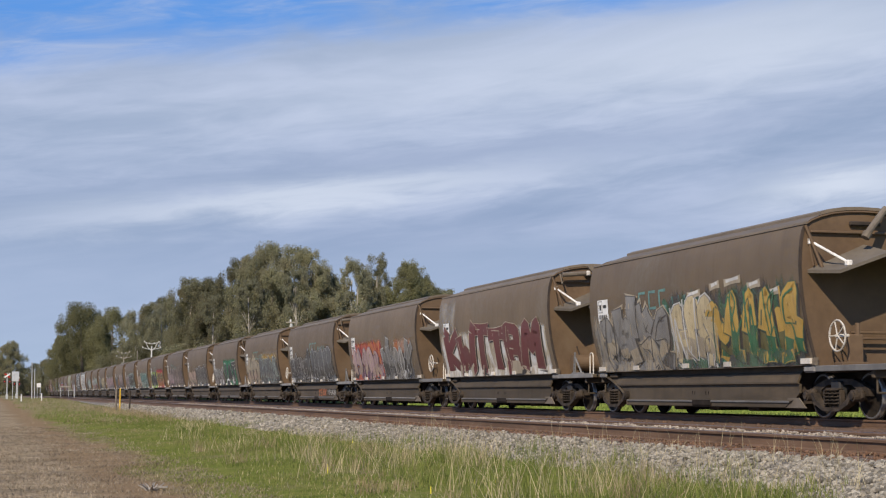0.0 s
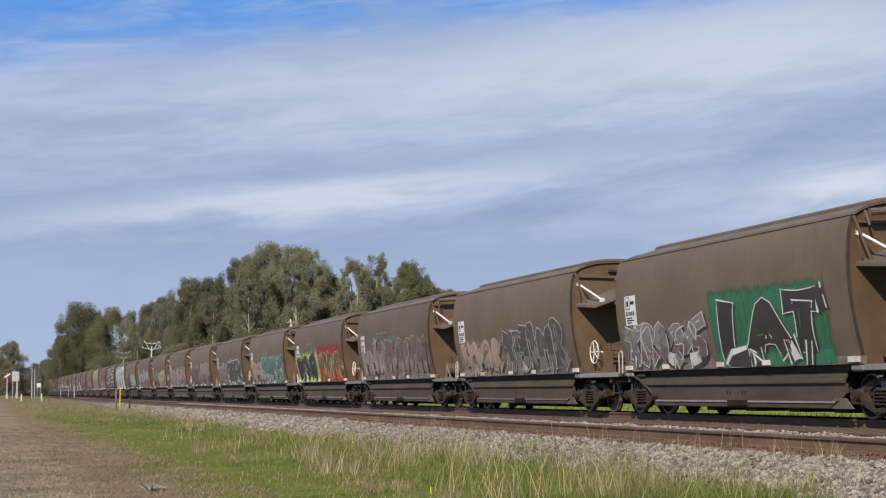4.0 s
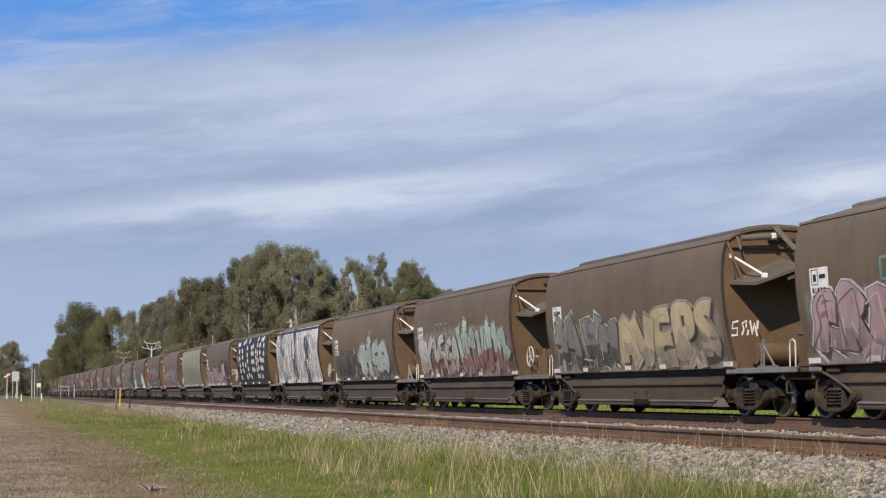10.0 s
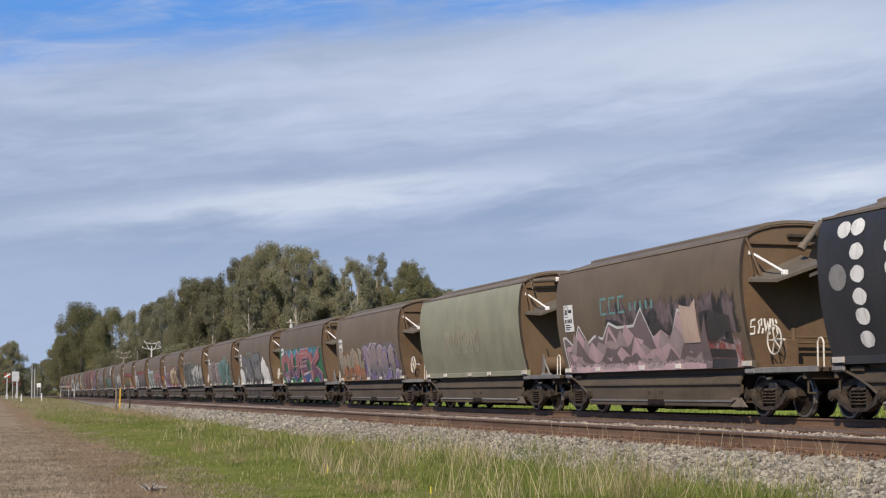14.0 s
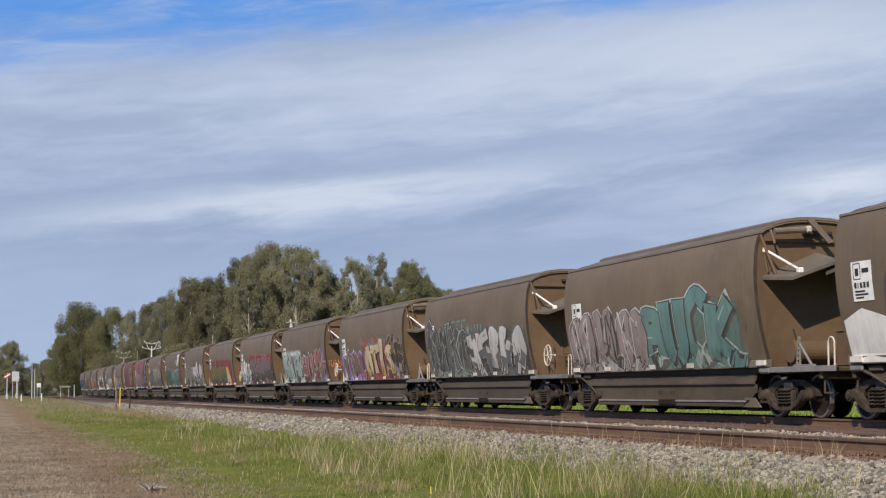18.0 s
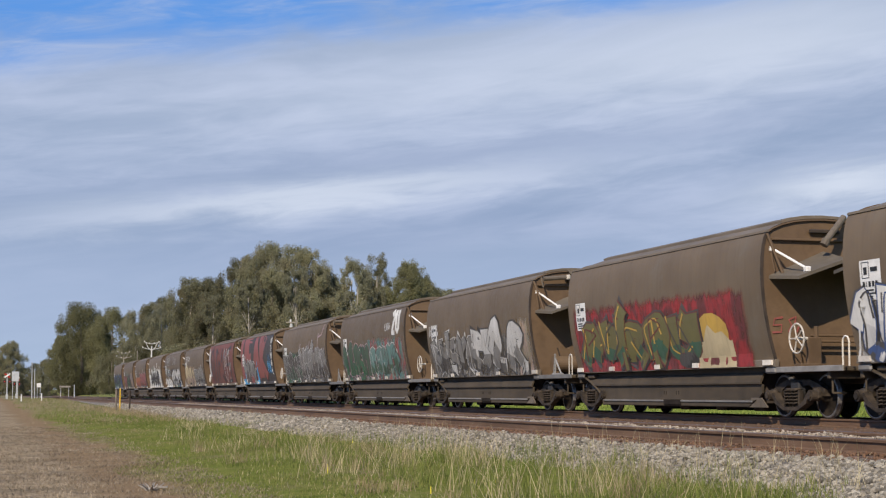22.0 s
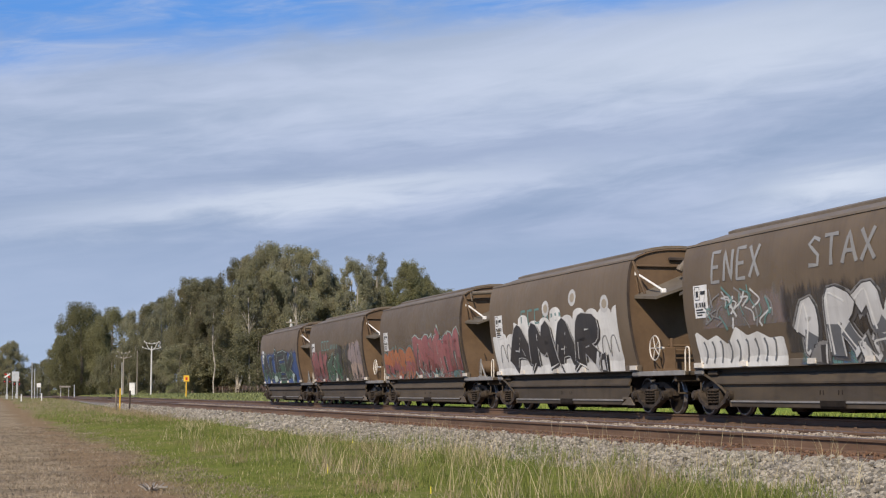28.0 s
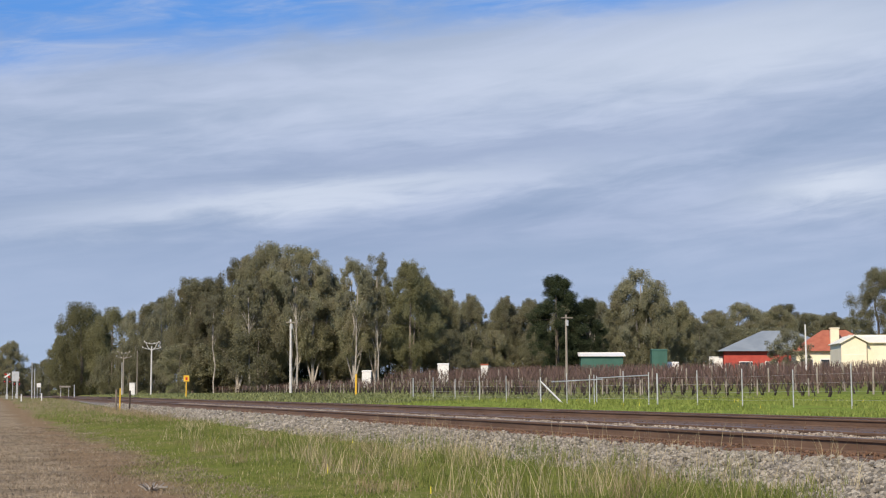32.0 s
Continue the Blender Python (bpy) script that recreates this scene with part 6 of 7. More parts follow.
GLYPH = {
    "B": (((0.1, 0), (0.1, 1), (0.7, 0.9), (0.65, 0.6), (0.15, 0.52)), ((0.2, 0.52), (0.8, 0.42), (0.75, 0.06), (0.1, 0))), "G": (((0.85, 0.85), (0.5, 1), (0.1, 0.7), (0.1, 0.25), (0.5, 0), (0.85, 0.15), (0.85, 0.45), (0.5, 0.45)),),
    "V": (((0, 1), (0.42, 0), (0.9, 1)),), "Y": (((0, 1), (0.42, 0.5), (0.9, 1)), ((0.42, 0.5), (0.40, 0))), "Z": (((0.05, 0.95), (0.85, 1), (0.05, 0), (0.9, 0.04)),),
    "A": (((0, 0), (0.45, 1), (0.9, 0)), ((0.2, 0.38), (0.72, 0.38))), "C": (((0.9, 0.85), (0.5, 1), (0.1, 0.75), (0.1, 0.25), (0.5, 0), (0.9, 0.15)),),
    "D": (((0.1, 0), (0.1, 1), (0.6, 0.9), (0.85, 0.5), (0.6, 0.1), (0.1, 0)),), "E": (((0.85, 1), (0.1, 1), (0.1, 0), (0.85, 0)), ((0.1, 0.5), (0.7, 0.5))),
    "F": (((0.85, 1), (0.1, 1), (0.1, 0)), ((0.1, 0.55), (0.7, 0.55))), "H": (((0.1, 0), (0.1, 1)), ((0.85, 0), (0.85, 1)), ((0.1, 0.5), (0.85, 0.5))),
    "I": (((0.4, 0), (0.4, 1)),), "K": (((0.1, 0), (0.1, 1)), ((0.85, 1), (0.15, 0.45), (0.9, 0))), "L": (((0.15, 1), (0.15, 0), (0.85, 0.02)),),
    "M": (((0, 0), (0.15, 1), (0.48, 0.4), (0.8, 1), (0.95, 0)),), "N": (((0.1, 0), (0.1, 1), (0.8, 0), (0.8, 1)),),
    "O": (((0.45, 1), (0.1, 0.75), (0.1, 0.25), (0.45, 0), (0.82, 0.25), (0.82, 0.75), (0.45, 1)),), "P": (((0.1, 0), (0.1, 1), (0.75, 0.92), (0.78, 0.55), (0.1, 0.42)),),
    "R": (((0.1, 0), (0.1, 1), (0.75, 0.92), (0.75, 0.58), (0.15, 0.48), (0.85, 0)),), "S": (((0.85, 0.88), (0.45, 1), (0.12, 0.78), (0.75, 0.38), (0.7, 0.06), (0.1, 0.08)),),
    "T": (((0, 1), (0.9, 1)), ((0.45, 1), (0.45, 0))), "U": (((0.1, 1), (0.1, 0.2), (0.45, 0), (0.8, 0.2), (0.8, 1)),), "W": (((0, 1), (0.2, 0), (0.45, 0.65), (0.7, 0), (0.92, 1)),),
    "X": (((0.05, 0), (0.85, 1)), ((0.05, 1), (0.85, 0))), "2": (((0.1, 0.8), (0.45, 1), (0.8, 0.75), (0.1, 0), (0.85, 0.02)),),
}
# bent bars that fit no alphabet
BENT = (
    (((0, 0), (0.25, 0.7), (0.1, 0.95), (0.6, 0.8)), ((0.5, 0.1), (0.7, 0.6), (1, 0.45))), (((0.1, 1), (0.35, 0.3), (0.7, 0.5), (0.95, 0)), ((0.55, 0.95), (0.8, 0.7))),
    (((0, 0.4), (0.35, 1), (0.5, 0.5), (0.3, 0.1), (0.9, 0)),), (((0.15, 0.05), (0.4, 0.45), (0.2, 0.8), (0.75, 1), (0.65, 0.55)), ((0.8, 0.05), (0.95, 0.4))),
    (((0, 0.75), (0.4, 0.95), (0.55, 0.3), (0.95, 0.55)), ((0.2, 0), (0.45, 0.15))), (((0.05, 0.2), (0.5, 0), (0.45, 0.6), (0.9, 0.9)), ((0.1, 0.55), (0.25, 0.95))),
    (((0.12, 0), (0.2, 1), (0.75, 0.8), (0.35, 0.5)), ((0.4, 0.5), (0.9, 0.02))), (((0.2, 0.1), (0.05, 0.75), (0.55, 1), (0.85, 0.5), (0.45, 0.0)), ((0.45, 0.35), (0.5, 0.65))),
    (((0, 1), (0.25, 0.1), (0.5, 0.85), (0.85, 0)), ((0.85, 0.45), (0.95, 1))), (((0.1, 0), (0.05, 0.9), (0.5, 0.55), (0.9, 1), (0.8, 0.05)),),
    (((0.9, 0.95), (0.25, 0.85), (0.15, 0.45), (0.8, 0.5), (0.75, 0.05), (0.05, 0.02)),), (((0.1, 1), (0.12, 0.2), (0.5, 0), (0.85, 0.25), (0.8, 1)), ((0.45, 0.45), (0.5, 0.8))),
)


class Strokes:
    """Painted bars laid on the curved side sheet, all in one mesh."""

    def __init__(self, fresh=False, where=on_side):
        self.v, self.f, self.m, self.mats, self.fresh, self.where = [], [], [], [], fresh, where

    def slot(self, hue):
        hue = (hue, self.fresh)
        if hue not in self.mats:
            self.mats.append(hue)
        return self.mats.index(hue)

    def crest(self, u0, u1, z0, top, off, hue):
        """A filled shape over a straight foot, whose upper edge is top(u)."""
        k, s, n = len(self.v), self.slot(hue), max(2, int((u1 - u0) / 0.07))
        for i in range(n + 1):
            u = u0 + (u1 - u0) * i / n
            h = max(z0 + 0.01, top(u))
            for j in range(7):
                self.v.append(self.where(min(11.56, max(0.02, u)), min(4.0, max(1.09, z0 + (h - z0) * j / 6)), off))
        for i in range(n):
            for j in range(6):
                q = k + 7 * i + j
                self.f.append((q, q + 7, q + 8, q + 1))
                self.m.append(s)

    def bar(self, pts, width, off, hue, flat=False):
        fine = [pts[0]]
        for (a, b), (c, d) in zip(pts, pts[1:]):
            n = max(1, int(math.hypot(c - a, d - b) / 0.13))
            fine += [(a + (c - a) * i / n, b + (d - b) * i / n) for i in range(1, n + 1)]
        if not flat:
            for _ in range(1):
                fine = [fine[0]] + [((p[0] + 2 * q[0] + r[0]) / 4, (p[1] + 2 * q[1] + r[1]) / 4) for p, q, r in zip(fine, fine[1:], fine[2:])] + [fine[-1]]
        k, s, w = len(self.v), self.slot(hue), width / 2
        row = []
        for i, (u, z) in enumerate(fine):
            a, b = fine[max(0, i - 1)], fine[min(len(fine) - 1, i + 1)]
            d = math.hypot(b[0] - a[0], b[1] - a[1]) or 1
            nx, nz = -(b[1] - a[1]) / d, (b[0] - a[0]) / d
            ww = w * (1.12 if i in (0, len(fine) - 1) else 0.86 + 0.18 * abs(2.0 * i / (len(fine) - 1) - 1) if len(fine) > 3 else 1.0)
            row.append(((u + nx * ww * 1.6, z + nz * ww * 1.0), (u - nx * ww * 1.6, z - nz * ww * 1.0)))
        for pair in row:
            for u, z in pair:
                self.v.append(self.where(min(11.56, max(0.02, u)), min(4.0, max(1.09, z)), off))
        for i in range(len(row) - 1):
            self.f.append((k + 2 * i, k + 2 * i + 1, k + 2 * i + 3, k + 2 * i + 2))
            self.m.append(s)

    def blob(self, u, z, ru, rz, off, hue, rng=None, tilt=0.0):
        k, s = len(self.v), self.slot(hue)
        self.v.append(self.where(u, z, off))
        for i in range(14):
            a = 6.2832 * i / 14
            j = 1.0 if rng is None else rng.uniform(0.94, 1.05)
            zz = z + rz * j * math.sin(a)
            self.v.append(self.where(min(11.56, max(0.02, u + ru * j * math.cos(a) + tilt * (zz - z))), min(4.0, max(1.09, zz)), off))
        for i in range(14):
            self.f.append((k, k + 1 + i, k + 1 + (i + 1) % 14))
            self.m.append(s)

    def done(self, parent, label):
        me = bpy.data.meshes.new("spray_lettering")
        me.from_pydata(self.v, [], self.f)
        for h in self.mats:
            me.materials.append(paint(*h))
        me.polygons.foreach_set("material_index", self.m)
        return part("spray_lettering", me, None, parent, label)


def lettering(st, seed, u0, u1, z0, z1, word, fill, fill2, line, halo="", inner="", wild=0, fat=0.30):
    """One sprayed piece: crowded, leaning letters with a cast edge, outline, outer line, two-tone fill and shine."""
    rng = random.Random(seed)
    step = (u1 - u0) / len(word)
    w = min(0.46, fat * step)
    rim = 0.016 + 0.04 * min(w, 0.3)
    arch = rng.uniform(-0.05, 0.10)
    edge = "dark" if line not in ("dark", "coal") else "coal"
    done = []
    for i, ch in enumerate(word):
        mid = (i + 0.5) / len(word)
        top = z1 - rng.uniform(0, 0.13) * (z1 - z0) + arch * math.sin(math.pi * mid) * (z1 - z0) - w * 0.45
        low = z0 + rng.uniform(0, 0.08) + w * 0.35
        lean, bow, turn = rng.uniform(-0.10, 0.22), rng.uniform(-0.07, 0.07), rng.uniform(0, 3.1)
        wide = rng.uniform(1.02, 1.22)

        def place(px, pz):
            sway = bow * math.sin(3.1 * pz + turn)
            return u0 + (i + 0.5 + (px - 0.45) * 0.86 * wide + sway) * step + lean * (pz - 0.5) * (top - low), low + pz * (top - low)

        def reach(pts):
            """The lane drawn out past both its ends."""
            out = list(pts)
            for a, b, at in ((pts[1], pts[0], 0), (pts[-2], pts[-1], len(out) + 1)):
                r = math.hypot(b[0] - a[0], b[1] - a[1]) or 1
                out.insert(at, (b[0] + (b[0] - a[0]) / r * rim * 1.5, b[1] + (b[1] - a[1]) / r * rim))
            return out

        shape = GLYPH[ch] if ch in GLYPH else BENT[rng.randrange(len(BENT))]
        lanes = [[place(px + rng.uniform(-0.06, 0.06), pz + rng.uniform(-0.05, 0.05)) for px, pz in pts] for pts in shape]
        for pts in list(lanes):
            if rng.random() < 0.6:
                (a, b), (c, d) = pts[-2], pts[-1]
                r = math.hypot(c - a, d - b) or 1
                lanes.append([(c, d), (c + (c - a) / r * 0.25 + rng.uniform(-0.1, 0.3), d + (d - b) / r * 0.15 + rng.uniform(-0.05, 0.22))])
        done.append((i, low, top, lanes, place, reach))
    for i, low, top, lanes, place, reach in done:
        for j, pts in enumerate(lanes):
            if halo:
                st.bar(reach(reach(pts)), w + 2 * rim + 0.06 + 0.10 * w, 0.0100 + 0.0002 * j + 0.0004 * (i % 3), halo)
            st.bar([(a + 0.10, b - 0.06) for a, b in reach(pts)], w + rim, 0.0125 + 0.0002 * j + 0.0004 * (i % 3), edge)
    for i, low, top, lanes, place, reach in done:
        # each second letter lies over its neighbours
        off = 0.015 + 0.012 * (i % 2)
        for j, pts in enumerate(lanes):
            lift = 0.0004 * j
            st.bar(reach(pts), w + 2 * rim, off + lift, line)
            st.bar(pts, w, off + 0.0024 + lift, fill)
            k = rng.uniform(0.25, 0.55)
            if fill2 != fill:
                fine = [(p[0] + (q[0] - p[0]) * t / 6, p[1] + (q[1] - p[1]) * t / 6) for p, q in zip(pts, pts[1:]) for t in range(7)]
                run = []
                for p in fine + [None]:
                    if p and p[1] < low + k * (top - low):
                        run.append(p)
                    elif len(run) > 2:
                        st.bar(run, w * 0.86, off + 0.0048 + lift, fill2, True)
                        run = []
                    else:
                        run = []
            if inner:
                st.bar([(a - w * 0.42, b + 0.10 * w) for a, b in pts[: max(2, len(pts) - 1)]], 0.022 + 0.05 * w, off + 0.0070 + lift, inner)
            elif rng.random() < 0.55 and len(pts) > 1:
                # a short light dash near the letter's top
                a, b = pts[0]
                c, d = pts[1]
                st.bar([(a + (c - a) * 0.12 - w * 0.3, b + (d - b) * 0.12), (a + (c - a) * 0.5 - w * 0.3, b + (d - b) * 0.5)], 0.03, off + 0.0070 + lift, halo or line)
        for j in range(wild):
            pts = BENT[rng.randrange(len(BENT))][0]
            pts = [place(px * 0.9 + rng.uniform(-0.2, 0.2), pz) for px, pz in pts]
            st.bar(pts, rng.uniform(0.025, 0.05), off + 0.0082 + 0.0004 * j, rng.choice((line, halo or fill2, fill)))


def plain_letters(st, u0, u1, z0, z1, word, hue, width, off=0.012):
    step = (u1 - u0) / len(word)
    for i, ch in enumerate(word):
        for j, pts in enumerate(GLYPH[ch] if ch in GLYPH else BENT[(i * 5 + int(u0 * 7) + int(z0 * 11) + len(hue) * 3) % len(BENT)]):
            st.bar([(u0 + (i + 0.06 + 0.86 * px) * step, z0 + pz * (z1 - z0)) for px, pz in pts], width, off + 0.0006 * j + 0.002 * (i % 2), hue, True)


def peaks(seed, z0, z1, pitch):
    """An uneven line of sharp summits."""
    rng = random.Random(seed)
    tops = [(z0 + (z1 - z0) * rng.uniform(0.15, 1.0) * (1.0 if i % 2 else 0.55)) for i in range(80)]
    return lambda u: tops[int(u / pitch)] + (tops[int(u / pitch) + 1] - tops[int(u / pitch)]) * (u / pitch % 1.0)


def scallops(seed, z0, z1, pitch):
    """An uneven line of round bubbles."""
    rng = random.Random(seed)
    tops = [z0 + (z1 - z0) * rng.uniform(0.35, 0.8) for i in range(80)]
    return lambda u: tops[int(u / pitch)] + (z1 - z0) * 0.28 * math.sqrt(max(0.0, 1 - (2 * (u / pitch % 1.0) - 1) ** 2))


DUST = cloud_mat(-0.5, 12, 1.0, 2.7, "sand", "coal", 0.09, 0.35)


# ---- the train: coat; clouds of spray (start, end, foot, top, two hues, strength, raggedness);
# pieces (start, end, top, word shape, fill, lower fill, outline, outer line, shine, extra strokes) ----
TRAIN = {
    0: ("brown", ((0.1, 6.0, 1.1, 2.3, "sand", "grey", 0.55, 0.25), (5.0, 11.3, 1.1, 2.7, "leaf", "coal", 0.6, 0.35)),
        ((0.6, 5.2, 2.4, "****", "grey", "sand", "coal", "sand", "", 1), (5.0, 7.4, 2.6, "***", "cream", "sand", "grey", "silver", "", 1), (7.2, 11.2, 2.5, "*****", "gold", "green", "leaf", "", "", 2))),
    1: ("brown", ((0.0, 2.0, 2.3, 3.9, "grey", "silver", 0.22, 0.3), (0.1, 11.2, 1.1, 2.35, "sand", "silver", 0.75, 0.12)),
        ((0.7, 10.5, 2.45, "KWTTBM", "maroon", "maroon", "sand", "", "", 0),)),
    2: ("brown", ((0.4, 6.0, 1.1, 2.45, "red", "orange", 0.9, 0.2), (0.3, 5.8, 1.1, 1.7, "pink", "mauve", 0.7, 0.25), (5.8, 10.6, 1.1, 2.1, "grey", "coal", 0.6, 0.3), (8.0, 10.8, 1.9, 2.4, "orange", "peach", 0.5, 0.3)),
        ((0.5, 5.4, 2.2, "*****", "pink", "peach", "plum", "", "cream", 1), (6.0, 10.4, 2.3, "*****", "grey", "coal", "silver", "coal", "", 1))),
    3: ("brown", ((0.2, 11.0, 1.1, 2.2, "coal", "grey", 0.5, 0.3),),
        ((0.4, 4.9, 2.2, "*****", "coal", "dark", "silver", "coal", "", 1), (4.9, 10.9, 2.85, "******", "slate", "coal", "silver", "dark", "", 2))),
    4: ("brown", ((0.2, 5.2, 1.1, 2.3, "sand", "peach", 0.45, 0.2), (4.9, 11.2, 1.1, 2.3, "slate", "coal", 0.6, 0.3), (6.0, 11.2, 2.0, 2.6, "sand", "gold", 0.5, 0.3)),
        ((0.5, 5.0, 2.35, "****", "sand", "peach", "grey", "cream", "", 0), (5.2, 11.0, 2.4, "******", "slate", "grey", "coal", "mint", "", 2))),
    5: ("brown", ((0.1, 5.2, 1.1, 2.1, "grey", "mauve", 0.35, 0.3), (5.3, 10.6, 1.1, 2.6, "green", "green", 0.9, 0.15)),
        ((0.4, 5.0, 2.1, "*****", "grey", "dusk", "silver", "", "", 2), (5.8, 10.2, 2.45, "LAT", "dark", "dark", "white", "green", "", 0))),
    6: ("brown", ((0.3, 5.2, 1.1, 2.1, "peach", "sand", 0.35, 0.3), (5.0, 11.0, 1.1, 2.3, "grey", "dusk", 0.45, 0.3)),
        ((0.7, 5.0, 2.2, "****", "peach", "sand", "dusk", "", "", 1), (5.3, 10.7, 2.4, "*****", "coal", "grey", "silver", "", "", 1))),
    7: ("brown", ((0.2, 11.2, 1.1, 2.2, "mauve", "grey", 0.45, 0.35),),
        ((0.7, 4.4, 2.2, "***", "mauve", "pink", "dark", "dusk", "", 0), (4.3, 10.8, 2.75, "******", "dusk", "mauve", "moss", "sand", "", 1))),
    8: ("brown", ((0.1, 5.8, 1.1, 2.35, "lime", "lime", 0.97, 0.22), (5.6, 11.1, 1.1, 2.6, "red", "red", 0.95, 0.35)),
        ((0.6, 5.4, 2.3, "***", "dark", "dark", "silver", "dark", "", 0), (5.8, 10.9, 2.3, "*****", "moss", "orange", "red", "gold", "white", 2))),
    9: ("brown", ((0.2, 4.6, 1.1, 2.2, "peach", "mauve", 0.4, 0.3), (4.2, 11.2, 1.1, 2.4, "teal", "mint", 0.4, 0.35)),
        ((0.4, 4.4, 2.25, "****", "peach", "sand", "dusk", "", "cream", 0), (4.2, 10.8, 2.4, "*******", "teal", "mint", "coal", "mint", "", 1))),
    10: ("brown", ((0.3, 5.4, 1.1, 2.2, "mauve", "grey", 0.3, 0.25), (5.0, 11.0, 1.1, 2.45, "mint", "teal", 0.72, 0.25)),
         ((0.8, 5.0, 2.3, "IDES", "mauve", "grey", "dusk", "silver", "", 0), (5.1, 10.8, 2.4, "SUTEK", "dark", "coal", "mint", "mint", "", 0))),
    11: ("brown", ((0.1, 4.6, 1.1, 2.3, "dusk", "coal", 0.6, 0.2), (3.8, 5.4, 1.5, 2.2, "orange", "gold", 0.8, 0.2), (5.8, 11.0, 1.1, 2.2, "mauve", "coal", 0.45, 0.25)),
         ((0.4, 4.6, 2.25, "CHIK", "slate", "dusk", "dark", "silver", "", 0), (6.0, 10.9, 2.45, "****", "mauve", "dusk", "coal", "silver", "", 0))),
    12: ("brown", ((0.2, 11.3, 1.1, 2.3, "mauve", "grey", 0.55, 0.25),), ((0.4, 5.8, 2.35, "*****", "pink", "mauve", "dusk", "silver", "", 1), (5.6, 11.1, 2.7, "*****", "pink", "mauve", "dark", "silver", "", 1))),
    13: ("brown", ((0.2, 11.3, 1.1, 2.2, "sand", "grey", 0.4, 0.2),), ((0.6, 5.1, 2.35, "****", "grey", "coal", "dark", "mint", "", 0), (5.2, 11.0, 2.4, "AVERS", "cream", "sand", "grey", "sand", "", 0))),
    14: ("brown", ((0.3, 11.3, 1.1, 2.3, "mauve", "brick", 0.4, 0.25), (0.8, 10.0, 2.0, 2.6, "mauve", "peach", 0.35, 0.25)),
         ((0.4, 5.8, 2.35, "******", "silver", "peach", "dark", "mauve", "", 1), (5.8, 11.1, 2.5, "******", "mint", "rose", "coal", "sand", "", 1))),
    15: ("brown", ((0.4, 11.2, 1.1, 2.2, "coal", "grey", 0.35, 0.25),), ((0.8, 4.9, 2.25, "****", "coal", "dark", "grey", "dark", "", 1), (4.6, 10.4, 2.6, "****", "mint", "silver", "dark", "sand", "", 0))),
    16: ("black", (), ()),
    17: ("black", (), ()),
    18: ("brown", ((3.5, 11.2, 1.7, 2.5, "dark", "dusk", 0.7, 0.35), (0.2, 11.2, 1.1, 1.7, "mauve", "brick", 0.75, 0.3)), ()),
    19: ("olive", (), ()),
    20: ("brown", ((0.3, 5.6, 1.1, 2.2, "orange", "gold", 0.4, 0.3), (5.0, 11.1, 1.1, 2.35, "violet", "grey", 0.4, 0.3)),
         ((0.5, 5.2, 2.3, "*****", "sand", "orange", "coal", "", "", 1), (5.3, 10.8, 2.4, "*****", "mauve", "grey", "violet", "silver", "", 1))),
    21: ("brown", ((0.0, 11.3, 1.1, 2.7, "green", "green", 0.92, 0.2), (1.2, 10.5, 2.1, 2.8, "sky", "teal", 0.55, 0.25)),
         ((0.4, 10.8, 2.65, "OUEK", "rose", "plum", "blue", "pink", "peach", 1),)),
    22: ("brown", (), ((1.9, 8.2, 2.55, "DASR", "slate", "grey", "dark", "coal", "", 0),)),
    23: ("brown", ((0.2, 5.6, 1.1, 2.3, "mauve", "silver", 0.4, 0.3), (5.2, 10.6, 1.1, 2.4, "teal", "teal", 0.45, 0.25)),
         ((0.3, 5.4, 2.4, "******", "mauve", "mauve", "dark", "silver", "", 2), (5.3, 10.2, 2.5, "BUCK", "teal", "teal", "dark", "mint", "", 0))),
    24: ("brown", ((0.1, 5.6, 1.1, 2.5, "grey", "mint", 0.35, 0.35), (5.2, 11.3, 1.1, 2.3, "slate", "coal", 0.55, 0.2)),
         ((0.3, 5.4, 2.55, "******", "coal", "slate", "mint", "dark", "", 1), (5.3, 11.0, 2.4, "*****", "silver", "slate", "dark", "slate", "", 0))),
    25: ("brown", ((0.1, 5.0, 1.1, 2.15, "violet", "violet", 0.9, 0.2), (4.4, 10.0, 1.1, 2.5, "brick", "brick", 0.7, 0.3), (4.0, 9.5, 2.3, 2.85, "grey", "rose", 0.55, 0.35), (8.6, 11.3, 1.3, 2.6, "mauve", "dark", 0.6, 0.3)),
         ((0.5, 4.6, 2.15, "****", "dusk", "dusk", "rose", "silver", "", 1), (4.8, 9.6, 2.25, "OTIS", "cream", "gold", "maroon", "teal", "", 1), (9.0, 11.0, 2.6, "**", "dark", "mauve", "gold", "violet", "", 1))),
    26: ("brown", ((0.1, 5.5, 1.1, 2.5, "mint", "silver", 0.9, 0.12), (5.2, 11.2, 1.1, 2.3, "dusk", "grey", 0.6, 0.25), (10.2, 11.3, 1.1, 2.4, "violet", "mauve", 0.6, 0.2)),
         ((0.3, 5.3, 2.5, "******", "mint", "mint", "dark", "", "", 2), (5.4, 10.8, 2.35, "*****", "rose", "brick", "dark", "silver", "", 1))),
    27: ("brown", ((0.1, 4.0, 1.1, 2.1, "silver", "slate", 0.45, 0.2), (3.4, 11.3, 1.1, 2.4, "coal", "maroon", 0.6, 0.2), (3.8, 11.3, 1.9, 2.6, "red", "red", 0.85, 0.22)),
         ((0.2, 3.8, 2.3, "****", "white", "silver", "blue", "coal", "", 2), (3.8, 11.1, 2.4, "******", "dusk", "coal", "dark", "sand", "", 0))),
    28: ("brown", ((0.3, 10.6, 1.1, 2.5, "maroon", "red", 0.85, 0.2),),
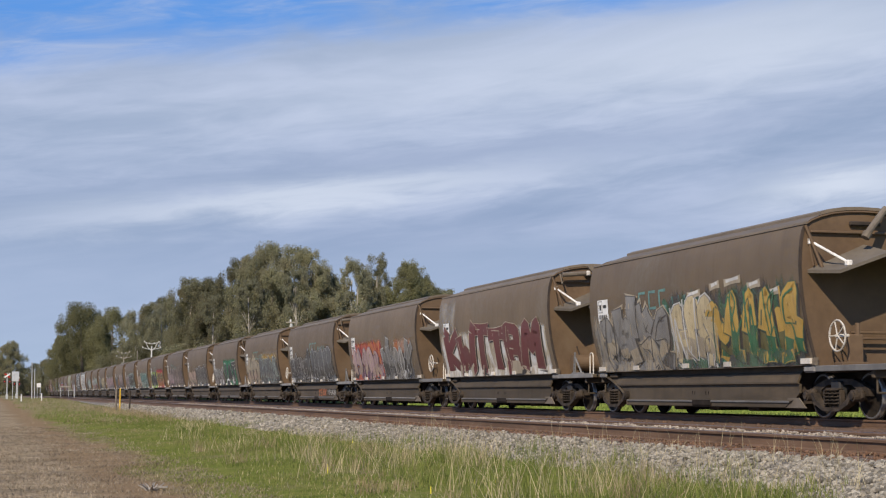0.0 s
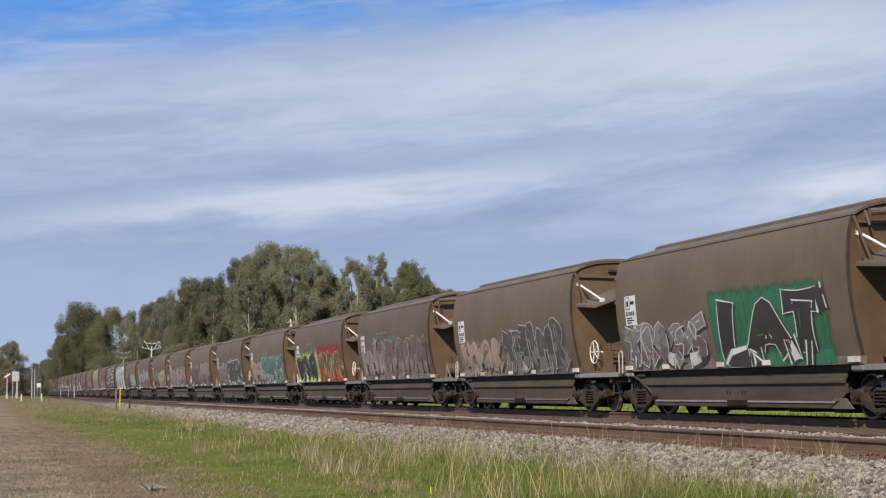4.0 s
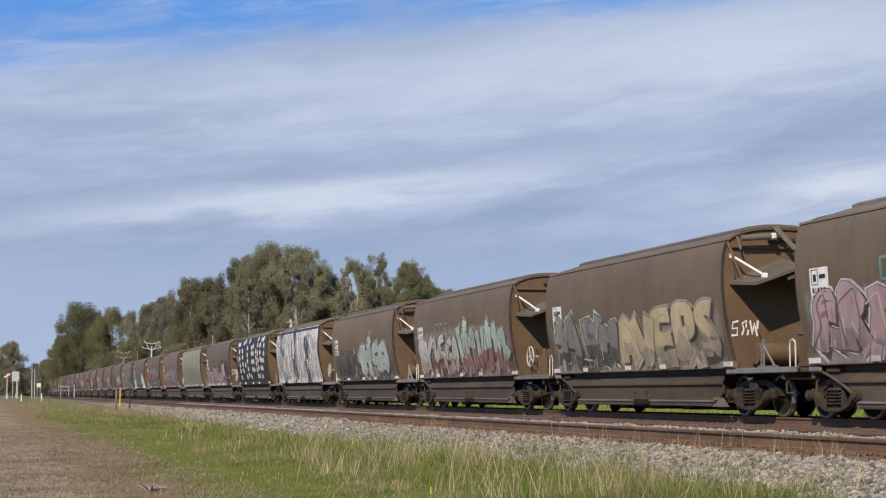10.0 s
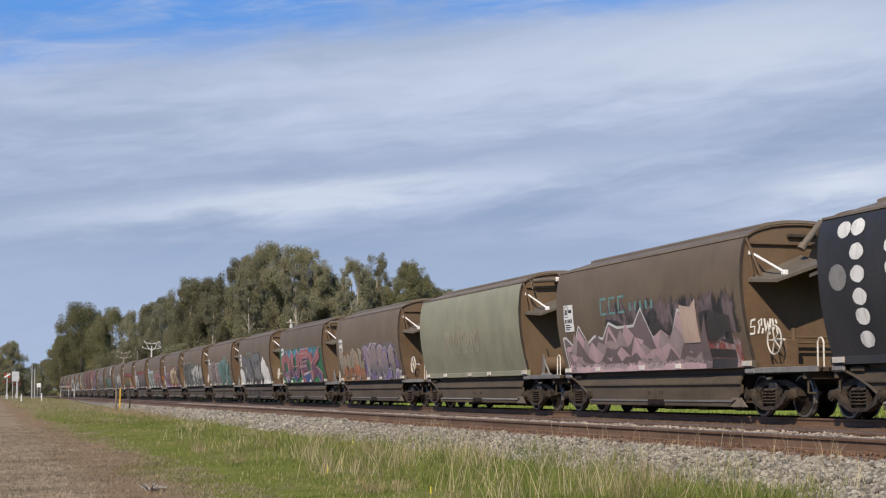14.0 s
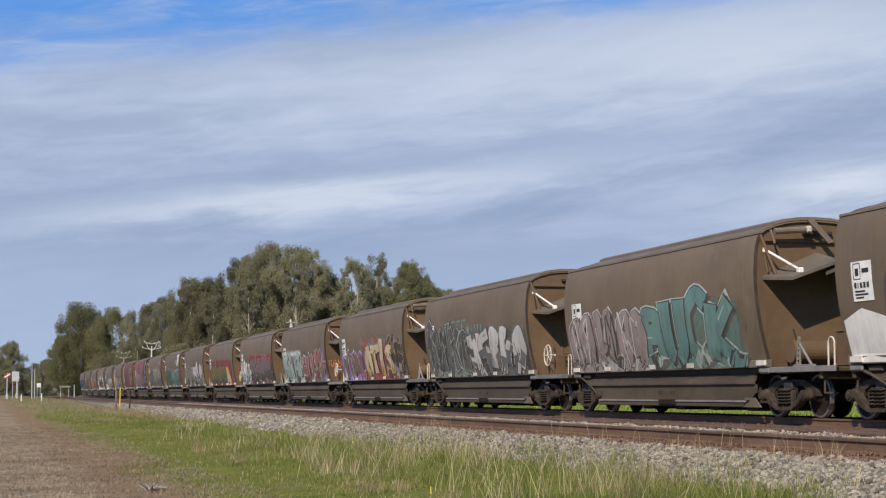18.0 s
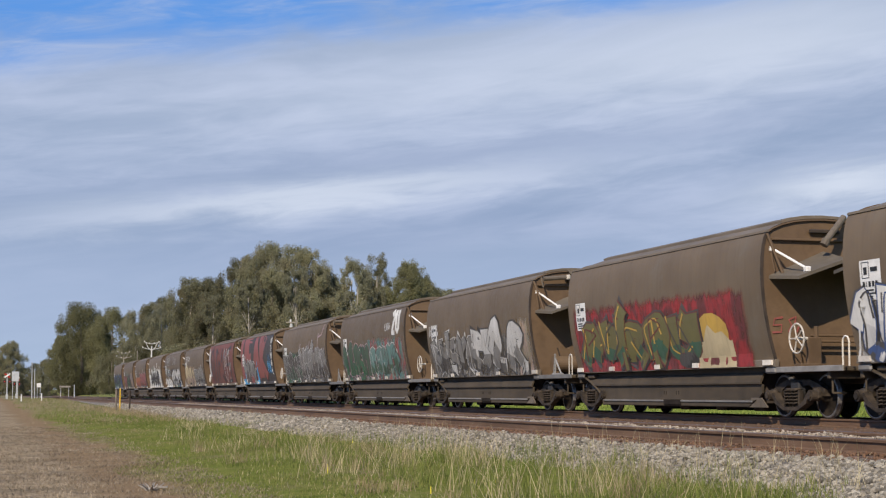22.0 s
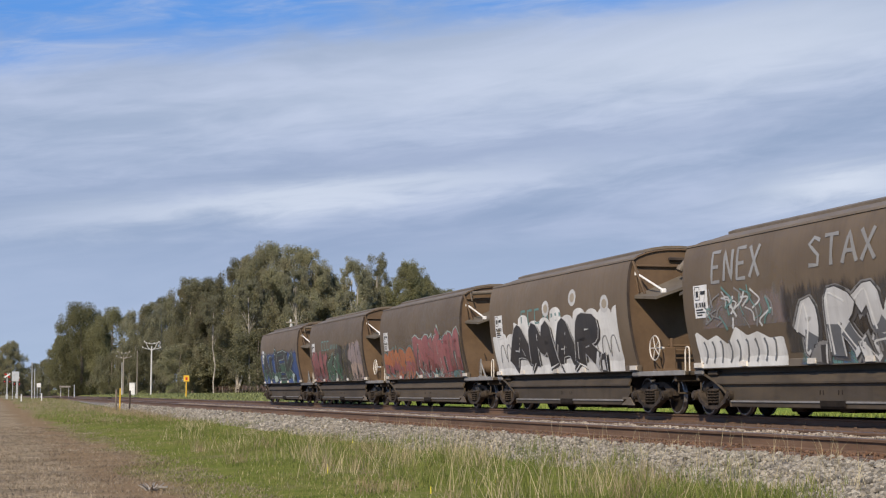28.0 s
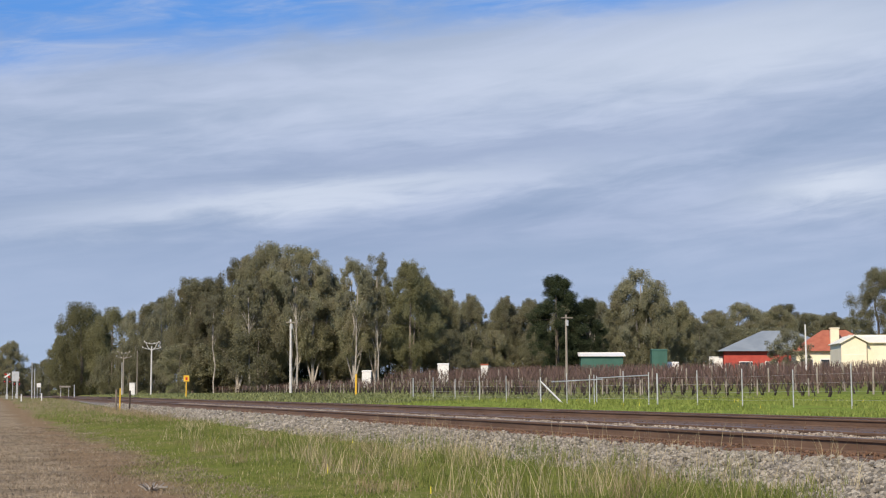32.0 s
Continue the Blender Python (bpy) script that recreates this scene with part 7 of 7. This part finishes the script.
         ((0.8, 8.0, 2.3, "*****", "moss", "leaf", "maroon", "coal", "gold", 1),)),
    29: ("brown", ((0.2, 11.3, 1.1, 2.2, "coal", "grey", 0.5, 0.2), (9.8, 11.3, 1.1, 2.6, "sand", "peach", 0.5, 0.25)),
         ((0.5, 5.6, 2.25, "*****", "grey", "coal", "dark", "silver", "", 1), (5.4, 10.7, 2.55, "***", "silver", "grey", "coal", "dark", "", 0))),
    30: ("brown", ((0.2, 5.4, 1.1, 2.3, "leaf", "mauve", 0.5, 0.3), (5.0, 11.2, 1.1, 2.5, "rose", "teal", 0.5, 0.3)),
         ((0.4, 5.1, 2.45, "*****", "leaf", "green", "coal", "pink", "", 2), (5.2, 10.3, 2.35, "****", "teal", "leaf", "coal", "silver", "", 1))),
    31: ("brown", ((0.1, 4.8, 1.1, 2.4, "green", "coal", 0.6, 0.25), (4.4, 11.3, 1.1, 2.4, "grey", "coal", 0.5, 0.35)),
         ((0.2, 4.8, 2.4, "*****", "coal", "leaf", "silver", "coal", "", 2), (4.8, 11.2, 2.75, "******", "grey", "coal", "silver", "dusk", "", 2))),
    32: ("char", ((0.0, 6.2, 1.1, 2.2, "sky", "sky", 0.85, 0.35), (9.6, 11.0, 1.6, 2.6, "sky", "blue", 0.2, 0.3)), ((1.2, 5.4, 2.3, "****", "grey", "dusk", "dark", "silver", "", 1),)),
    33: ("red", ((0.0, 0.9, 1.6, 3.9, "silver", "white", 0.5, 0.2),), ()),
    34: ("brown", ((0.1, 6.0, 1.1, 2.4, "peach", "sand", 0.5, 0.25), (5.6, 11.2, 1.1, 2.2, "grey", "mauve", 0.4, 0.3)),
         ((0.4, 5.6, 2.4, "*****", "cream", "peach", "dusk", "", "", 0), (5.9, 10.8, 2.3, "*****", "grey", "coal", "silver", "", "", 1))),
    35: ("brown", ((0.8, 5.0, 1.8, 2.4, "grey", "mauve", 0.35, 0.4), (5.0, 11.3, 1.1, 1.5, "teal", "blue", 0.5, 0.3), (4.6, 10.8, 1.3, 2.4, "coal", "dark", 0.45, 0.3)),
         ((5.2, 11.0, 2.35, "*****", "silver", "slate", "dark", "grey", "white", 0),)),
    36: ("brown", (), ((1.9, 9.4, 2.4, "AMAR", "dark", "dark", "silver", "", "", 0),)),
    37: ("brown", ((0.3, 5.4, 1.1, 2.1, "orange", "mauve", 0.3, 0.3), (5.0, 11.2, 1.1, 2.4, "rose", "teal", 0.4, 0.3)),
         ((0.4, 5.0, 2.2, "****", "orange", "rose", "dusk", "teal", "", 0), (5.0, 11.0, 2.6, "*****", "rose", "brick", "dusk", "mint", "", 1))),
    38: ("brown", ((0.1, 4.4, 1.1, 2.2, "rose", "brick", 0.4, 0.25), (4.0, 8.0, 1.1, 2.2, "leaf", "moss", 0.4, 0.35), (8.0, 11.2, 1.5, 2.5, "mauve", "peach", 0.3, 0.35)),
         ((0.4, 3.9, 2.3, "****", "rose", "brick", "dusk", "", "", 1), (3.8, 6.8, 2.1, "****", "leaf", "green", "coal", "mint", "", 0), (5.8, 8.8, 2.6, "****", "dark", "coal", "moss", "", "", 2), (8.2, 11.0, 2.5, "***", "mauve", "peach", "coal", "peach", "", 0))),
    39: ("brown", ((0.1, 11.1, 1.1, 2.5, "blue", "blue", 0.8, 0.25),),
         ((0.5, 10.0, 2.6, "AUEK", "dark", "leaf", "mint", "dark", "leaf", 1),)),
}
END_TAG = {9: ("dusk", "***"), 13: ("white", "***"), 18: ("white", "****"), 26: ("orange", "***"), 28: ("brick", "**")}
SKIRT_TAG = {3: (6.8, 8.6, "orange", "****"), 22: (1.9, 8.0, "coal", "****")}
FRESH = (1, 5, 8, 18, 21, 22, 25, 27, 28, 32, 33, 35, 36, 39)
DOTS = ((0.9, 3.66), (1.4, 3.67, 3.20, 2.77, 2.34, 1.97, 1.54), (2.6, 3.22, 2.81, 2.39, 1.97), (3.0, 3.70), (3.6, 3.79, 2.31, 1.57), (4.5, 3.36, 2.92, 2.55, 2.07, 1.67), (5.2, 3.78, 1.57),
        (6.2, 3.35, 2.98, 2.47, 2.01), (6.8, 3.41, 2.98, 2.48, 1.99), (7.8, 3.08, 2.70, 2.33, 1.96, 1.58), (8.4, 3.81, 3.45, 2.96, 2.52, 2.08, 1.57), (9.3, 3.41, 2.98, 2.59, 2.05, 1.54),
        (9.8, 3.73, 2.50, 2.03), (10.3, 3.77, 2.50), (10.6, 3.36, 2.90))
FADED_MARK = {0: 3.4, 3: 6.0, 4: 3.4, 7: 3.6, 8: 3.4, 12: 3.2, 14: 3.0, 18: 3.4, 22: 3.4, 24: 3.6, 36: 3.2, 38: 3.0}
TONE = {"char": "dark charcoal", "brown": "dusty brown", "olive": "pale olive-grey", "red": "faded red-brown", "black": "black-painted"}


def describe(k, coat, clouds, letters):
    if k == 16:
        return "grain wagon coated in white and black brush strokes"
    if k == 17:
        return "black-painted grain wagon covered in white dots"
    hues = []
    for h in [l[4] for l in letters] + [c[4] for c in clouds]:
        if h not in hues:
            hues.append(h)
    tint = " and ".join(hues[:2]) if hues else "no"
    return "%s grain hopper wagon with %s spray paint" % (TONE[coat], tint)


def taller(z):
    return 1.1 + (z - 1.1) * 1.27 if z < 2.6 else z + 0.30 * max(0.0, 1 - (z - 2.6) / 0.4)


def paint_wagon(w, k, clouds, letters):
    for i, (u0, u1, z0, z1, a, b, strength, ragged) in enumerate(clouds):
        u0, u1, z0, z1 = u0 * 1.015, u1 * 1.015, taller(z0), taller(z1)
        bm = bmesh.new()
        lo, hi = max(0.02, u0 - 0.4), min(11.56, u1 + 0.4)
        side_patch(bm, lo, hi, z0, min(3.98, z1 + 0.5), 0.004 + 0.003 * i, 10, 8)
        part("spray_cloud", bm, cloud_mat(u0, u1, z0, z1, a, b, min(0.95, 1.3 * strength), ragged), w, "faded %s spray paint" % a)
    if k == 16:
        bm = bmesh.new()
        side_patch(bm, 0.02, 11.56, 1.08, 3.98, 0.005, 10, 10)
        part("brush_coat", bm, cloud_mat(-1, 13, 1.0, 5.0, "white", (0.035, 0.036, 0.042), 1.0, 0.1, True), w, "white brush strokes over black")
    if k in FADED_MARK:
        st = Strokes()
        u = FADED_MARK[k]
        for i in range(3):
            v = u + i * 0.62
            st.bar([(v + 0.38, 2.62), (v, 2.62), (v, 3.02), (v + 0.38, 3.02)], 0.065, 0.006 + 0.0004 * i, "teal", True)
        for i in range(5):
            st.bar([(u + 2.0 + i * 0.34, 2.62), (u + 2.0 + i * 0.34, 2.84)], 0.07, 0.006, "teal", True)
        st.done(w, "faded teal company mark as plain bars")
    if k not in (16, 17) and k not in FRESH:
        part("road_dust", shared("dust", lambda bm: side_patch(bm, 0.03, 11.55, 1.07, 3.9, 0.060, 10, 8), DUST), None, w, "thin film of brown dust")
    # filled backgrounds and odd shapes under the letters
    st = Strokes(k in FRESH)
    if k == 0:
        st.crest(4.8, 11.3, 1.15, peaks(51, 1.9, 3.1, 0.55), 0.006, "leaf")
        st.crest(6.0, 10.9, 1.6, peaks(52, 1.9, 3.35, 0.62), 0.0075, "gold")
        st.crest(6.6, 11.3, 1.15, peaks(53, 1.5, 2.9, 0.40), 0.009, "moss")
        for u, z, wd in ((5.6, 2.45, 0.5), (6.6, 2.82, 0.7), (7.7, 2.95, 0.5), (8.6, 3.0, 0.8), (9.6, 2.85, 0.6), (10.5, 2.65, 0.5)):
            st.bar([(u - wd / 2, z - 0.03), (u + wd / 2, z + 0.02)], 0.16, 0.0105, "sand")
            st.bar([(u - wd / 2 + 0.1, z), (u + wd / 2 - 0.1, z + 0.05)], 0.07, 0.0120, "silver")
    if k == 18:
        st.crest(3.6, 10.9, 1.1, peaks(9, 1.9, 2.9, 0.75), 0.007, "dark")
        for i, (hue, lo, hi, pitch) in enumerate((("silver", 1.75, 2.70, 0.55), ("dusk", 1.68, 2.63, 0.55), ("pink", 1.6, 2.5, 0.55), ("dusk", 1.45, 2.35, 0.42), ("mauve", 1.40, 2.28, 0.42), ("dusk", 1.25, 2.1, 0.50), ("pink", 1.2, 2.0, 0.50), ("dusk", 1.15, 1.75, 0.36), ("mauve", 1.1, 1.6, 0.44), ("pink", 1.08, 1.4, 0.38))):
            st.crest(0.3 + 0.08 * i, 9.2 + 0.15 * (i % 4), 1.08, peaks(30 + i // 2 if i else 30, lo, hi, pitch), 0.009 + 0.0025 * i, hue)
        st.crest(8.4, 9.3, 1.7, peaks(4, 2.4, 3.0, 0.45), 0.036, "peach")
    if k == 22:
        st.crest(0.1, 2.6, 1.1, peaks(12, 1.7, 2.3, 0.8), 0.006, "white")
        st.crest(2.2, 4.4, 1.1, peaks(15, 2.0, 2.75, 0.9), 0.007, "silver")
        st.crest(7.4, 10.9, 1.1, lambda u: 1.9 + 0.75 * math.exp(-((u - 9.3) / 1.0) ** 2) + 0.06 * math.sin(u * 9), 0.008, "white")
    if k == 36:
        st.crest(0.2, 2.8, 1.1, scallops(3, 1.9, 2.5, 0.8), 0.006, "white")
        st.crest(2.4, 10.8, 1.1, scallops(8, 2.2, 2.95, 0.95), 0.007, "white")
        for u, z in ((0.9, 2.5), (5.4, 3.0), (7.6, 3.2), (10.0, 2.9)):
            st.blob(u, z, 0.30, 0.24, 0.008, "silver")
            st.blob(u, z, 0.18, 0.13, 0.010, "sand")
        for u in (1.0, 1.6, 8.9, 9.7, 10.3):
            st.bar([(u - 0.25, 1.5), (u - 0.1, 2.0), (u + 0.2, 2.1), (u + 0.3, 1.6)], 0.045, 0.011, "grey")
    if k == 35:
        st.crest(0.4, 4.6, 1.1, peaks(21, 1.5, 2.1, 0.5), 0.010, "white")
        for i in range(9):
            st.bar([(0.7 + i * 0.42, 1.2), (0.9 + i * 0.42, 1.45 + 0.1 * (i % 3)), (0.8 + i * 0.42, 1.7)], 0.05, 0.013, "slate")
        rng = random.Random(35)
        for i in range(34):
            u, z = rng.uniform(0.9, 4.3), rng.uniform(1.9, 2.5)
            st.bar([(u, z), (u + rng.uniform(-0.3, 0.5), z + rng.uniform(0.1, 0.35)), (u + rng.uniform(-0.4, 0.6), z + rng.uniform(0.2, 0.5))], rng.uniform(0.025, 0.05), 0.0085 + 0.0003 * i, ("grey", "silver", "teal")[i % 3])
    if k == 28:
        st.blob(8.9, 1.85, 0.9, 0.50, 0.012, "gold", random.Random(3))
        st.crest(8.0, 9.9, 1.1, peaks(6, 1.6, 2.2, 0.35), 0.014, "cream")
    if k == 32:
        plain_letters(st, 0.2, 9.7, 1.45, 3.95, "HEAK", "brick", 0.64, 0.006)
        plain_letters(st, 9.8, 11.0, 1.7, 2.4, "****", "sky", 0.05)
        for i, ch in enumerate("*****"):
            plain_letters(st, 11.05, 11.52, 3.42 - 0.44 * i, 3.76 - 0.44 * i, ch, "white", 0.09)
    if k == 33:
        plain_letters(st, 0.8, 11.0, 1.3, 3.8, "****", "dark", 0.20)
        plain_letters(st, 7.4, 10.6, 1.3, 3.6, "**", "silver", 0.07, 0.016)
    if k == 19:
        plain_letters(st, 3.2, 7.4, 1.9, 2.7, "****", "sand", 0.07)
    if k == 30:
        plain_letters(st, 9.6, 10.9, 2.95, 3.85, "2U", "white", 0.19)
        plain_letters(st, 8.4, 9.4, 3.1, 3.4, "***", "silver", 0.05)
    if k == 29:
        plain_letters(st, 0.3, 1.5, 2.6, 3.0, "****", "silver", 0.05)
    if k == 34:
        plain_letters(st, 1.0, 3.4, 3.05, 3.5, "***", "silver", 0.07)
    if k == 35:
        plain_letters(st, 1.5, 4.0, 3.02, 3.70, "ENEX", "ash", 0.075)
        plain_letters(st, 5.9, 8.6, 3.02, 3.62, "STAX", "ash", 0.075)
    if k == 31:
        for u, z in ((5.2, 3.1), (7.6, 3.2), (9.8, 3.5)):
            st.bar([(u - 0.3, 2.5), (u, z)], 0.10, 0.012, "mauve")
        st.bar([(9.8, 3.3), (10.6, 3.4), (11.0, 3.9)], 0.07, 0.014, "pink")
    if k == 17:
        rng = random.Random(17)
        for col in DOTS:
            for z in col[1:]:
                st.blob(col[0] + 0.08, z, 0.25, 0.165, 0.010, "white", rng)
        st.blob(0.75, 2.75, 0.33, 0.26, 0.008, "grey")
    if st.v:
        st.done(w, "white painted dots" if k == 17 else "sprayed shapes and plain lettering")
    if k in END_TAG:
        hue, word = END_TAG[k]
        st = Strokes(True, lambda u, z, off: (-1.36 + u * 0.55, FRONT - 0.006 - off, z))
        plain_letters(st, 0.1, 1.4, 1.80, 2.15, word, hue, 0.045)
        st.done(w, "small %s tag on the end sheet" % hue)
    if k in SKIRT_TAG:
        u0, u1, hue, word = SKIRT_TAG[k]
        st = Strokes(False, lambda u, z, off: (-1.142 - off, REAR - u, z - 0.70))
        plain_letters(st, u0, u1, 1.10, 1.44, word, hue, 0.10)
        if k == 3:
            plain_letters(st, 8.9, 10.8, 1.16, 1.40, "****", "silver", 0.05)
        st.done(w, "%s tag on the hopper skirt" % hue)
    for i, (u0, u1, z1, word, fill, fill2, line, halo, inner, wild) in enumerate(letters):
        st = Strokes(k in FRESH)
        lettering(st, k * 10 + i, u0 * 1.015, u1 * 1.015, 1.12, min(3.7, taller(z1)), word, fill, fill2, line, halo, inner, wild, 0.24 if k in (1, 36) else 0.30)
        st.done(w, "%s sprayed lettering with %s outline" % (fill, line))


for k in range(40):
    coat, clouds, letters = TRAIN[k]
    w = wagon(k, coat, describe(k, coat, clouds, letters), plate=k not in (16, 17, 19, 33))
    paint_wagon(w, k, clouds, letters)


# ---- what moves ----
def motions():
    turn = SPEED / 0.46
    last = frame(32.0) - 1
    first = WHEELS[0]
    walk(first, [(i / FPS, pose(0, 0, 0, math.degrees(turn * i / FPS) % 360)) for i in range(last + 1)])
    keys = first.animation_data
    for ws in WHEELS[1:]:
        ws.rotation_mode = "QUATERNION"
        mine = ws.animation_data_create()
        mine.action = keys.action
        mine.action_slot = keys.action_slot
    for w, k in WAGONS:
        y = 40.55 - REAR + PITCH * k
        walk(w, [(t, pose(AXIS, y - s, 0)) for t, s in RUN])


# distance run by the train, which slows a little
RUN = ((0, 0.30), (4, 76.90), (8, 153.20), (12, 228.95), (16, 304.55), (20, 379.75), (24, 454.70), (28, 529.55), (32, 604.8))
motions()
